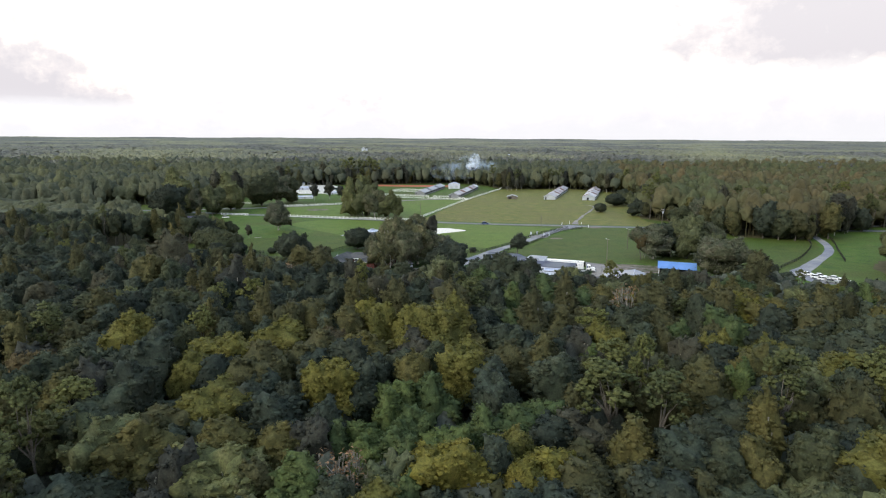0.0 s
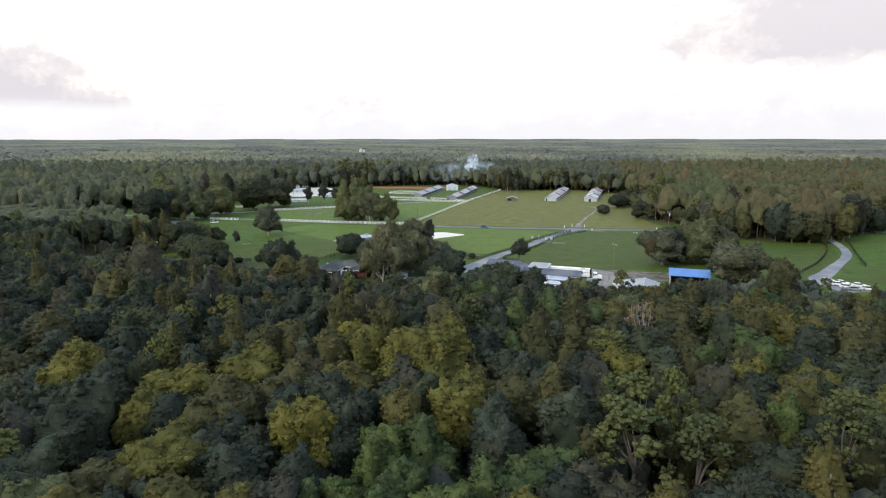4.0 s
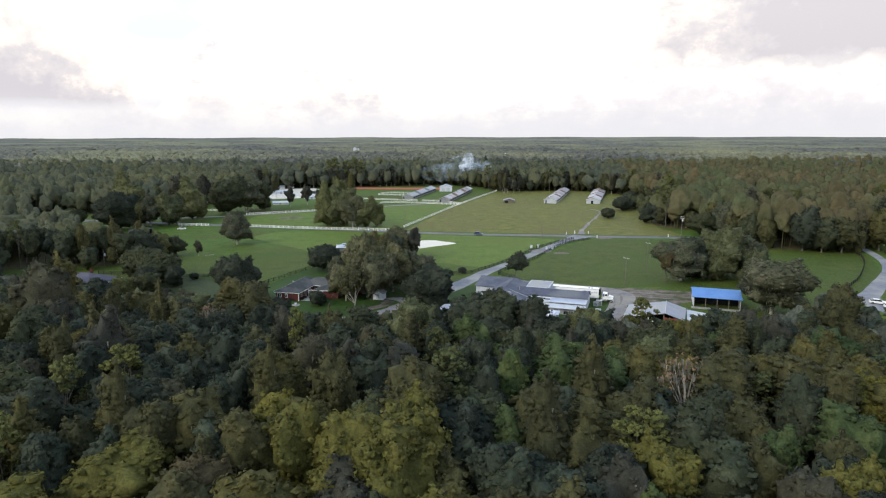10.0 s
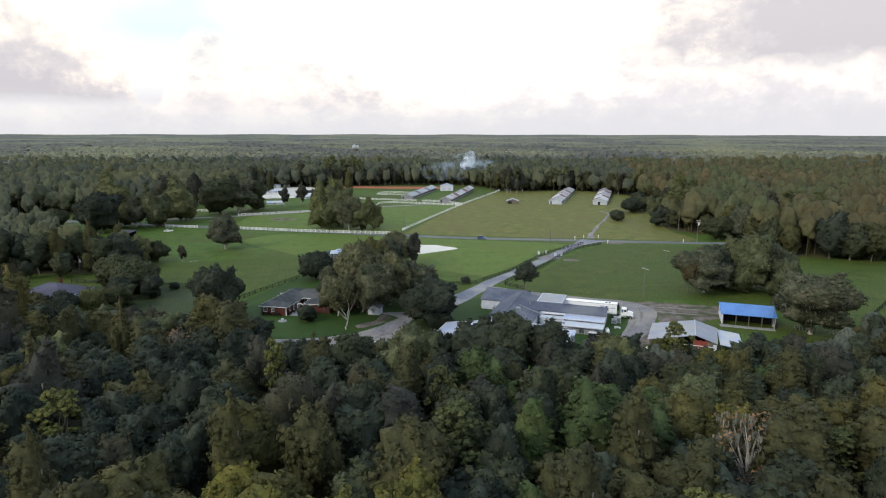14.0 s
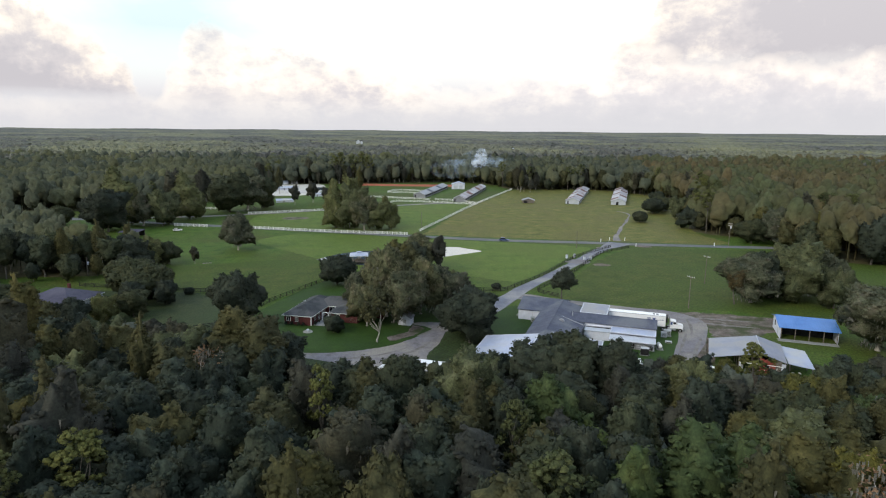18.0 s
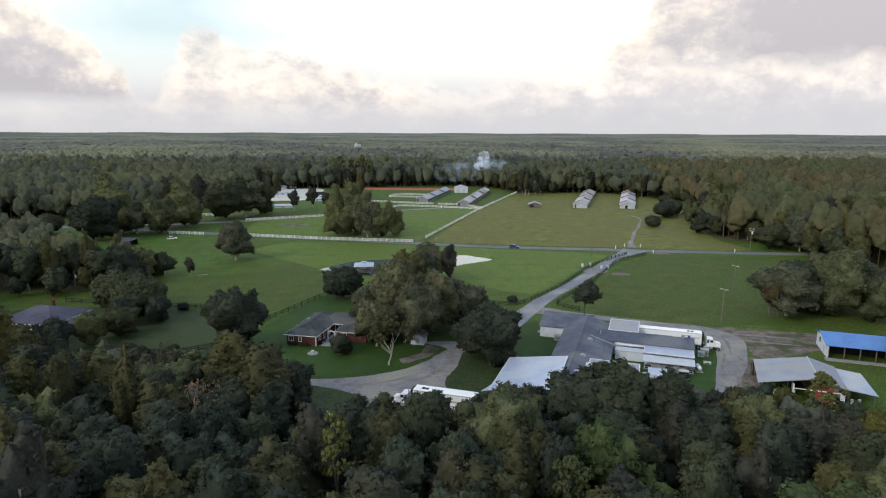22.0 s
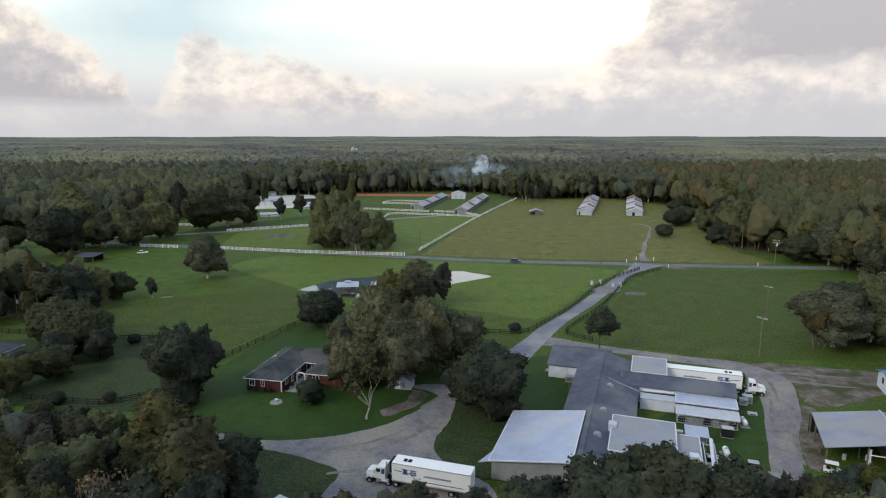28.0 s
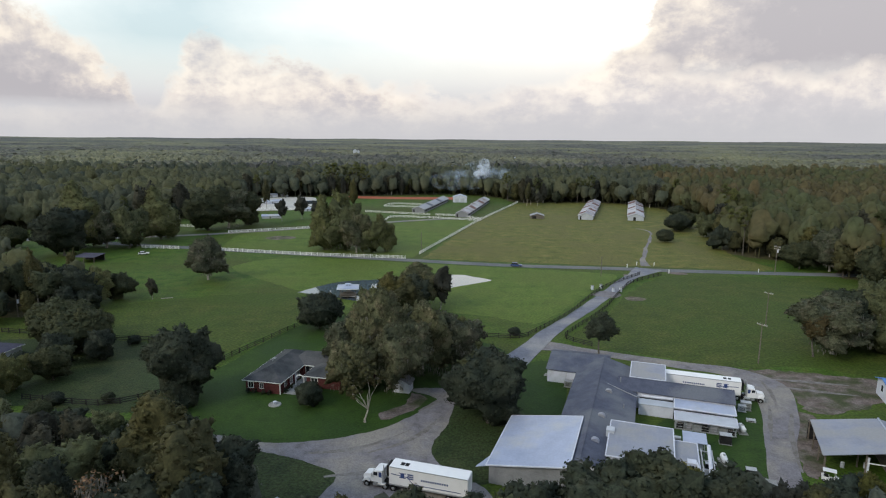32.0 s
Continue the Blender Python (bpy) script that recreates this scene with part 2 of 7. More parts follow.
GREY_METAL = material("grey_metal_roofing", ((0.193, 0.2085, 0.2611), (0.2575, 0.2756, 0.3393)), 3.0, rough=0.5, grain=0.06, patch=(6.0, (0.248, 0.248, 0.256)), stripes=("X", 0.9))
RUST_METAL = material("rusty_metal_roofing", ((0.1728, 0.0864, 0.074), (0.3024, 0.2952, 0.3182), (0.36, 0.36, 0.3848)), 6.0, rough=0.6, grain=0.12, patch=(14.0, (0.46, 0.46, 0.48)), stripes=("X", 0.9))
BLUE_METAL = material("blue_metal_roofing", ((0.06, 0.17, 0.44), (0.09, 0.22, 0.52)), 3.0, rough=0.45, grain=0.06, stripes=("X", 0.6))
WHITE = material("white_painted_siding", ((0.486, 0.504, 0.5676), (0.6118, 0.6345, 0.7157)), 2.0, grain=0.05, rough=0.6)
CREAM = material("cream_sheet_metal", ((0.3884, 0.412, 0.4511), (0.463, 0.4898, 0.5413)), 2.0, grain=0.06, rough=0.5)
GREY_WALL = material("grey_block_wall", ((0.20, 0.205, 0.22), (0.27, 0.275, 0.29)), 1.5, grain=0.1)
BRICK = material("red_brick", ((0.068, 0.0216, 0.0208), (0.1156, 0.036, 0.0336)), 0.5, grain=0.25)
RED_PAINT = material("faded_red_boards", ((0.20, 0.045, 0.035), (0.30, 0.08, 0.06)), 0.8, grain=0.2)
# black parts, and the shade inside open buildings given as a colour
DARK = material("black_and_inner_shade", ((0.012, 0.012, 0.013), (0.022, 0.022, 0.023)), 1.0)
GLASS = material("dark_window_glass", ((0.015, 0.018, 0.022), (0.03, 0.034, 0.04)), 1.0, rough=0.08, grain=0.05)
RUBBER = material("black_rubber", ((0.012, 0.012, 0.012), (0.02, 0.02, 0.02)), 0.3)
STEEL = material("galvanised_steel", ((0.34, 0.35, 0.36), (0.48, 0.49, 0.50)), 0.5, rough=0.4, metal=0.6, grain=0.08)
TRUCK_WHITE = material("white_vehicle_paint", ((0.74, 0.74, 0.75), (0.80, 0.80, 0.81)), 2.0, rough=0.3, grain=0.02)
NAVY = material("navy_blue_paint", ((0.03, 0.055, 0.17), (0.04, 0.07, 0.21)), 1.0, rough=0.4, grain=0.04)
WOOD = material("weathered_timber", ((0.10, 0.085, 0.07), (0.19, 0.165, 0.14)), 0.6, grain=0.25)
BLACK_WOOD = material("black_painted_board", ((0.018, 0.017, 0.016), (0.035, 0.033, 0.031)), 0.5, grain=0.2)
WHITE_RAIL = material("white_fence_paint", ((0.68, 0.68, 0.66), (0.80, 0.80, 0.78)), 1.0, grain=0.06)
CLAY = material("red_clay_earth", ((0.30, 0.085, 0.05), (0.42, 0.13, 0.08)), 5.0, grain=0.12)
SAND = material("pale_sand", ((0.42, 0.40, 0.36), (0.54, 0.52, 0.48)), 4.0, grain=0.1)
CONCRETE = material("stained_concrete", ((0.208, 0.208, 0.200), (0.304, 0.304, 0.296)), 1.5, grain=0.15)
OAK_LEAF = material("live_oak_leaves", ((0.02712, 0.03652, 0.02559), (0.04248, 0.0524, 0.03507), (0.06328, 0.06986, 0.0455)), 3.0, grain=0.3, tint=0.30, island=0.22, leaf=True)
YELLOW_LEAF = material("yellowing_leaves", ((0.078, 0.0785, 0.0195), (0.112, 0.1075, 0.027), (0.146, 0.1325, 0.0365)), 3.0, grain=0.3, tint=0.2, island=0.22, leaf=True)
FRESH_LEAF = material("fresh_green_leaves", ((0.0405, 0.06192, 0.02484), (0.06243, 0.08866, 0.03312), (0.08269, 0.1041, 0.03974)), 3.0, grain=0.3, tint=0.2, island=0.22, leaf=True)
BLUE_LEAF = material("bluish_green_oak_leaves", ((0.03074, 0.04207, 0.03047), (0.047, 0.05954, 0.04063), (0.06689, 0.077, 0.05078)), 3.0, grain=0.3, tint=0.25, island=0.22, leaf=True)
OLIVE_LEAF = material("olive_green_leaves", ((0.04406, 0.04724, 0.02227), (0.06853, 0.06841, 0.02998), (0.093, 0.08634, 0.03855)), 3.0, grain=0.3, tint=0.28, island=0.22, leaf=True)
GREY_LEAF = material("grey_green_leaves", ((0.03921, 0.04205, 0.03125), (0.06324, 0.06248, 0.04745)), 3.0, grain=0.3, tint=0.25, island=0.22, leaf=True)
RUST_LEAF = material("russet_leaves", ((0.0864, 0.06647, 0.033), (0.1224, 0.09579, 0.04356)), 3.0, grain=0.3, tint=0.25, island=0.22, leaf=True)
PINE_LEAF = material("pine_needles", ((0.0739, 0.09, 0.0363), (0.121, 0.128, 0.0473)), 3.0, grain=0.3, tint=0.25, island=0.22, leaf=True)
UNDERGROWTH = material("dark_undergrowth", ((0.06372, 0.07382, 0.0592), (0.09925, 0.1083, 0.0811)), 6.0, grain=0.3, island=0.3, leaf=True)
PALE_LEAF = material("pale_thin_leaves", ((0.06489, 0.07534, 0.03871), (0.09542, 0.1063, 0.04927), (0.126, 0.1292, 0.06687)), 3.0, grain=0.3, tint=0.2, island=0.3, leaf=True)
DRY_MOSS = material("tawny_hanging_moss", ((0.1722, 0.1078, 0.0595), (0.2952, 0.1795, 0.102)), 1.5, grain=0.3, island=0.3, leaf=True)
MOSS = material("grey_hanging_moss", ((0.1358, 0.132, 0.1098), (0.2195, 0.209, 0.1791)), 1.5, grain=0.3, island=0.3, leaf=True)
WOODS_LEAF = material("distant_woods", ((0.05196, 0.0649, 0.04898), (0.0769, 0.08777, 0.05964), (0.1081, 0.1107, 0.07028)), 13.0, detail=4.0, grain=0.2, patch=(90.0, (0.1113, 0.1145, 0.05512)), island=0.14, leaf=True)
PINE_WOODS = material("golden_pine_woods", ((0.07677, 0.07067, 0.03671), (0.1074, 0.09083, 0.04405), (0.1421, 0.1111, 0.05506)), 22.0, detail=3.0, grain=0.2, patch=(60.0, (0.085, 0.098, 0.046)), island=0.12, leaf=True)
# distance haze is mixed into these greyed leaf colours
HAZED_CANOPY = material("hazed_canopy_leaves", ((0.04622, 0.05332, 0.04874), (0.07211, 0.07478, 0.06569), (0.109, 0.1049, 0.09322)), 40.0, detail=8.0, grain=0.3, patch=(420.0, (0.150, 0.152, 0.090)))
MOSSY_LEAF = material("moss_grey_oak_leaves", ((0.05082, 0.06017, 0.03703), (0.08548, 0.09337, 0.05713), (0.1363, 0.1266, 0.09099)), 2.6, grain=0.3, tint=0.2, island=0.32, leaf=True)



def smoke_of(name, white, most):
    m = bpy.data.materials.new(name)
    nt = tree_of(m)
    at = node(nt, "ShaderNodeNewGeometry").outputs["Position"]
    wisp = ramp(nt, node(nt, "ShaderNodeTexNoise", {"Vector": at, "Scale": 0.13, "Detail": 6.0, "Roughness": 0.6}).outputs[0], ((0.42, 0.0), (0.70, most)))
    puff = node(nt, "ShaderNodeMixShader", {0: 0.5, 1: node(nt, "ShaderNodeBsdfDiffuse", {0: white}).outputs[0], 2: node(nt, "ShaderNodeBsdfTranslucent", {0: white}).outputs[0]})
    node(nt, "ShaderNodeOutputMaterial", {0: node(nt, "ShaderNodeMixShader", {0: wisp, 1: node(nt, "ShaderNodeBsdfTransparent").outputs[0], 2: puff.outputs[0]}).outputs[0]})
    return m


SMOKE = smoke_of("white_smoke", (0.84, 0.91, 1.0, 1), 0.6)
THIN_SMOKE = smoke_of("thin_blue_smoke", (0.55, 0.68, 0.85, 1), 0.22)
# ---- helpers for geometry ----


class Shape:
    """Gathers boxes, slabs and tubes into one mesh."""

    def __init__(self):
        self.v, self.f = [], []

    def add(self, verts, faces):
        n = len(self.v)
        self.v += [tuple(p) for p in verts]
        self.f += [tuple(i + n for i in face) for face in faces]
        return self

    def box(self, x0, x1, y0, y1, z0, z1):
        return self.add([(x, y, z) for z in (z0, z1) for x, y in ((x0, y0), (x1, y0), (x1, y1), (x0, y1))],
                        [(3, 2, 1, 0), (4, 5, 6, 7), (0, 1, 5, 4), (1, 2, 6, 5), (2, 3, 7, 6), (3, 0, 4, 7)])

    def slab(self, top, thick):
        """A plate under the outline top (counter-clockwise from above)."""
        n = len(top)
        low = [(x, y, z - thick) for x, y, z in top]
        return self.add(list(top) + low, [tuple(range(n)), tuple(range(2 * n - 1, n - 1, -1))] + [(i, i + n, (i + 1) % n + n, (i + 1) % n) for i in range(n)])

    def outline(self, points, y0, y1):
        """An outline in x and z drawn out from y0 to y1."""
        n = len(points)
        v = [(x, y0, z) for x, z in points] + [(x, y1, z) for x, z in points]
        return self.add(v, [tuple(range(n)), tuple(range(2 * n - 1, n - 1, -1))] + [(i, i + n, (i + 1) % n + n, (i + 1) % n) for i in range(n)])

    def tube(self, a, b, ra, rb=None, sides=8):
        a, b, rb = Vector(a), Vector(b), ra if rb is None else rb
        d = (b - a).normalized()
        s = d.orthogonal().normalized()
        t = d.cross(s)
        ring = [(math.cos(2 * math.pi * i / sides), math.sin(2 * math.pi * i / sides)) for i in range(sides)]
        v = [a + (s * c + t * q) * ra for c, q in ring] + [b + (s * c + t * q) * rb for c, q in ring]
        return self.add(v, [(i, (i + 1) % sides, (i + 1) % sides + sides, i + sides) for i in range(sides)] + [tuple(range(sides - 1, -1, -1)), tuple(range(sides, 2 * sides))])


def mesh_of(name, verts, faces, mat, smooth=False):
    me = bpy.data.meshes.new(name)
    me.from_pydata(verts, [], faces)
    me.materials.append(mat)
    if smooth:
        me.polygons.foreach_set("use_smooth", np.ones(len(me.polygons), bool))
    me.update()
    return me


def part(name, shape, mat, parent=None, label="", smooth=False):
    ob = new(name, shape if isinstance(shape, bpy.types.Mesh) else mesh_of(name, shape.v, shape.f, mat, smooth))
    if parent:
        ob.parent = parent
    return tagged(ob, label)


def thing(name, m, label, category, group=""):
    ob = new(name)
    ob.empty_display_size = 0.3
    ob.matrix_basis = m
    return tagged(ob, label, category, group)


def along(points, step):
    """Points at even steps along a line of corners, smoothed between them, each with its heading."""
    pts = [Vector((*p, 0)) for p in points]
    out = []
    for i in range(len(pts) - 1):
        p0, p1, p2, p3 = pts[max(i - 1, 0)], pts[i], pts[i + 1], pts[min(i + 2, len(pts) - 1)]
        n = max(1, round((p2 - p1).length / step))
        for k in range(n):
            t = k / n
            out.append(0.5 * (2 * p1 + (p2 - p0) * t + (2 * p0 - 5 * p1 + 4 * p2 - p3) * t * t + (3 * p1 - p0 - 3 * p2 + p3) * t ** 3))
    return out + [pts[-1]]


def strip(name, points, widths, mat, z, label, category="road", ragged=0.25, thick=0.12):
    """A road: a smooth band with slightly ragged edges and a real thickness."""
    rng = random.Random(len(name) + len(points))
    line = along(points, 2.0)
    s = Shape()
    left, right = [], []
    for i, p in enumerate(line):
        d = (line[min(i + 1, len(line) - 1)] - line[max(i - 1, 0)]).normalized()
        q = i / (len(line) - 1) * (len(widths) - 1)
        k = min(int(q), len(widths) - 2)
        w = (widths[k] + (widths[k + 1] - widths[k]) * (q - k)) / 2
        nrm = Vector((-d.y, d.x, 0))
        wob = [ragged * (math.sin(i * 0.37 + k0) + 0.6 * math.sin(i * 0.91 + 2 * k0) + rng.uniform(-0.25, 0.25)) for k0 in (0.3, 1.9)]
        left.append(p + nrm * (w + wob[0]))
        right.append(p - nrm * (w + wob[1]))
    for i in range(len(line) - 1):
        a, b, c, d = right[i], right[i + 1], left[i + 1], left[i]
        s.slab([(p.x, p.y, z) for p in (a, b, c, d)], thick)
    ob = part(name, s, mat)
    return tagged(ob, label, category, kind="structure")


def area(name, points, mat, z, label, category, ragged=0.5, step=3.0):
    """A patch of ground with a natural edge."""
    rng = random.Random(len(points) * 7 + int(abs(points[0][0])))
    line = along(list(points) + [points[0]], step)[:-1]
    pts = [(p.x + rng.uniform(-ragged, ragged), p.y + rng.uniform(-ragged, ragged), z) for p in line]
    bm = bmesh.new()
    face = bm.faces.new([bm.verts.new(p) for p in pts])
    bmesh.ops.triangulate(bm, faces=[face])
    me = bpy.data.meshes.new(name)
    bmesh.ops.recalc_face_normals(bm, faces=bm.faces)
    if sum(f.normal.z for f in bm.faces) < 0:
        bmesh.ops.reverse_faces(bm, faces=bm.faces)
    bm.to_mesh(me)
    bm.free()
    me.materials.append(mat)
    return tagged(new(name, me), label, category, kind="structure")


# ---- the ground ----
CLEARING = ((-22, 191), (-34, 200), (-47, 209), (-62, 213), (-95, 214), (-135, 236), (-166, 280), (-128, 292), (-116, 304), (-150, 322), (-176, 352), (-196, 378),
            (-230, 396), (-262, 424), (-240, 456), (-192, 472), (-172, 522), (-176, 640), (-100, 664), (0, 690), (42, 664), (58, 620), (132, 622), (168, 562), (170, 505),
            (138, 436), (128, 396), (160, 372), (148, 352), (156, 326), (186, 320), (212, 344), (268, 368), (300, 348), (232, 292), (178, 252), (166, 206), (162, 188),
            (120, 187), (117, 208), (108, 218), (98, 208), (82, 193), (50, 192), (36, 198), (4, 190))


def inside(x, y, poly):
    c = False
    for i in range(len(poly)):
        (x0, y0), (x1, y1) = poly[i - 1], poly[i]
        if (y0 > y) != (y1 > y) and x < (x1 - x0) * (y - y0) / (y1 - y0) + x0:
            c = not c
    return c


s = Shape()
ring = [(4950 * math.cos(2 * math.pi * i / 64), 4950 * math.sin(2 * math.pi * i / 64), 0.0) for i in range(64)]
s.slab(ring, 2.0)
tagged(part("ground", s, FOREST_FLOOR), "dark leaf-littered forest ground reaching the horizon", "ground", kind="structure")
area("pasture", CLEARING, PASTURE, 0.03, "wide green grazed pasture between the woods", "grass", ragged=1.2)
ROAD = ((-330, 452), (-240, 432), (-150, 411), (-109, 400.5), (-66, 390), (-24, 379.5), (20, 369.5), (64, 364.5), (83, 361.5), (138, 356), (200, 352), (300, 348))
area("rough_field", ((-16, 384), (20, 376), (64, 371), (90, 367), (128, 364), (126, 396), (138, 436), (170, 505), (168, 562), (132, 622), (60, 618), (36, 566), (17, 518), (-2, 442)), HAY, 0.06, "rough olive hay field behind the road", "grass", ragged=0.8)
area("east_pasture", ((80, 352), (120, 350), (150, 347), (158, 324), (188, 318), (178, 290), (160, 262), (140, 240), (126, 230), (98, 244), (76, 255), (62, 254), (40, 264), (29, 270), (30, 280), (44, 300), (62, 332)), DRY_PASTURE, 0.05, "olive pasture beside the works", "grass", ragged=0.8)
area("west_pasture", ((-62, 258), (-50, 288), (-52, 312), (-62, 322), (-84, 316), (-108, 304), (-128, 290), (-150, 280), (-110, 268), (-84, 268)), DRY_PASTURE, 0.05, "mown olive pasture with faint swathes", "grass", ragged=0.8)
area("ranch_paddock", ((-112, 404), (-66, 394), (-24, 385), (-19, 394), (-4, 446), (14, 506), (-8, 511), (-40, 494), (-78, 471), (-115, 450)), PADDOCK, 0.055, "fresh green paddock inside white fences", "grass", ragged=0.5)
area("pond_meadow", ((-34, 302), (0, 297), (17, 288), (24, 293), (40, 318), (60, 348), (50, 357), (20, 364), (-20, 373), (-60, 382), (-84, 378), (-92, 360), (-74, 340), (-54, 322)), PADDOCK, 0.042, "fresh green meadow round the pond", "grass", ragged=0.7)
area("house_lawn", ((-62, 242), (-44, 290), (-20, 292), (2, 272), (9, 262), (5, 246), (-6, 240), (-4, 226), (-12, 214), (-30, 214), (-58, 218)), LAWN, 0.06, "bright green mown lawn round the house", "lawn")
area("yard_lawn", ((-10, 236), (6, 248), (16, 258), (20, 250), (15, 226), (4, 216), (-6, 222)), LAWN, 0.09, "mown lawn beside the low grey building", "lawn", ragged=0.3)
area("works_lawn", ((30, 222), (50, 240), (58, 236), (56, 226), (50, 214), (45, 198), (30, 198), (26, 206)), LAWN, 0.07, "mown lawn with machinery beside the works", "lawn", ragged=0.3)
strip("road", ROAD, (5.8, 5.8), ROAD_GREY, 0.12, "straight grey asphalt country road across the fields", ragged=0.08)
strip("driveway", ((77, 364), (70, 355), (61.2, 342.5), (41.6, 310), (29.7, 291.6), (20.5, 277), (12.5, 262), (5, 250), (-4, 240)), (11, 5.0, 4.8, 4.6, 4.4, 4.4, 5.4, 7.6, 6), ASPHALT, 0.14, "grey paved driveway leading from the road to the yard", ragged=0.14)
strip("side_drive", ((17, 269), (22.5, 267.5), (27, 265), (37, 261), (48, 256), (59, 251), (63, 244), (61, 235.5), (56.5, 226), (51.3, 216.4), (46.8, 206), (42, 194)), (7, 4.6, 4.2, 4.6, 8.6, 6.6, 5.2, 5.0, 5.4), GRAVEL, 0.11, "pale gravel side drive curving past the sheds", ragged=0.18)
strip("west_drive", ((-150, 246), (-110, 232), (-87, 225.3), (-75, 223.5), (-65.6, 222.5), (-55, 219.6), (-44, 217)), (3.6, 3.6, 3.4, 3.4, 3.2), GRAVEL, 0.10, "narrow gravel drive along the edge of the woods", ragged=0.12)
area("gravel_loop", ((-45.5, 218.6), (-38.3, 216.8), (-31, 217.3), (-22.9, 219.8), (-16.5, 224.1), (-11.7, 229.6), (-8.6, 234.4), (-9.7, 236.9), (-14, 239.5), (-12, 241), (-5.8, 241), (-2, 243), (-1, 238), (-4.7, 233), (-6.5, 224), (-9.3, 215), (-6, 207), (-1, 203), (-1, 196.5), (-14, 197), (-21, 198), (-27, 189), (-32, 189), (-27, 198), (-24, 206), (-28, 209.5), (-32.4, 211.6), (-39.4, 214.3), (-44.4, 215.5)), GRAVEL, 0.115, "pale gravel drive looping past the house lawn", "road", ragged=0.16, step=1.0)
area("rough_pasture", ((-118.6, 271.5), (-90, 270.5), (-75, 263.5), (-64, 254), (-59, 240), (-60, 229), (-88, 230.5), (-125, 240), (-142, 262)), ROUGH_SHADED_GRASS, 0.065, "dark rough ungrazed grass beside the woods", "grass", ragged=0.9)
strip("field_track", ((78, 370), (81.5, 384.5), (94, 418), (106, 448), (111.5, 468), (108, 480)), (3.6, 1.9, 1.5, 1.4, 1.2, 0.8), GRAVEL, 0.09, "two sandy wheel tracks into the hay field", ragged=0.3)
strip("ranch_lane", ((-330, 404), (-214, 424), (-152, 440), (-115, 455.5), (-78, 477), (-40, 500), (-8, 516), (18, 520)), (5, 5), GRAVEL, 0.10, "pale lane between white fences", ragged=0.2)
strip("estate_road", ((300, 392), (250, 366), (216, 352), (202, 343), (198, 329), (187, 299), (175, 279), (150, 250), (139, 236), (141, 218)), (3.6, 3.6, 3.6, 3.6, 3.6, 3.6, 3.8, 4.2, 6, 13), ASPHALT, 0.12, "winding grey estate road to a parking place", ragged=0.1)
area("dirt_patch", ((62.6, 253), (70.8, 252.4), (80, 250), (90, 246.7), (93, 241), (84, 236), (76, 231.9), (68, 229.6), (64.4, 231), (65.5, 236), (66.5, 243.7), (64, 249)), DIRT, 0.075, "bare reddish dirt beside the gravel", "dirt", ragged=0.6, step=1.0)
area("muddy_verge", ((62.5, 231), (64.4, 228), (61.5, 222), (58.5, 216), (54.5, 208.5), (51, 206.5), (52.4, 212.5), (56.6, 221.5)), DIRT, 0.078, "rutted muddy verge beside the gravel drive", "dirt", ragged=0.35, step=1.0)
area("oak_dirt", ((-14, 238.5), (-10.5, 236), (-12.5, 231), (-18, 226), (-19.5, 228.5), (-15, 233)), DIRT, 0.085, "bare earth under the oaks", "dirt", ragged=0.25, step=1.0)

# the shade under the oak is laid down as a patch of darker grass
area("shaded_yard", ((-8.5, 231), (-4, 236.5), (4, 236), (9.5, 226), (7, 214), (1, 205), (-9, 205), (-12, 214), (-10, 223)), ROUGH_SHADED_GRASS, 0.1, "rough grass beside the hall with the oak's shade in its colour", "grass", ragged=0.4, step=1.0)
area("wood_verge", ((-62, 218), (-46, 217), (-36, 215), (-26, 210.5), (-22, 200), (-26, 188), (-44, 196), (-62, 206)), ROUGH_SHADED_GRASS, 0.1, "dark grass between the wood and the gravel", "grass", ragged=0.5, step=1.0)
for track, wide in ((((-30, 213.2), (-23, 214.6), (-17, 218.2), (-12.6, 222.6)), (0.3, 1.1, 0.7, 0.2)), (((-20, 213.5), (-14.5, 216.8), (-10.4, 221.6), (-7.6, 227)), (0.2, 0.8, 1.3, 0.3)), (((-26, 206), (-19, 207.4), (-11, 210)), (0.3, 1.0, 0.3)), (((-12, 229.6), (-8.6, 234), (-6, 239)), (0.3, 0.8, 0.3)),
                    (((63, 247), (62, 240), (58.6, 231)), (0.3, 0.9, 0.25)), (((58, 233), (54.6, 226), (50.4, 218)), (0.2, 0.8, 0.3)), (((60.6, 229.6), (56, 221.4), (52.6, 214), (50.6, 208)), (0.25, 0.9, 1.1, 0.4)), (((66, 247), (73, 245.6), (81, 243.6)), (0.4, 1.4, 0.5)), (((65, 243), (72, 240.5), (80, 238)), (0.3, 1.2, 0.4))):
    strip("wheel_rut", track, wide, MUD, 0.119, "brown wheel rut worn into the gravel", "rut", ragged=0.16, thick=0.03)
area("red_clay_strip", ((-98, 652), (-60, 645), (0, 643), (12, 652), (8, 664), (-40, 664), (-96, 668)), CLAY, 0.12, "strip of red clay before the woods", "dirt", ragged=0.6)
area("pond", ((-57, 322), (-46, 337), (-31, 342), (-20, 347), (-2, 351), (5, 347), (11, 342), (4, 336), (-3, 331), (-19, 320), (-30, 313), (-37, 312), (-45, 317)), WATER, 0.08, "still pond that mirrors the pale sky", "water", ragged=0.25, step=2.0)
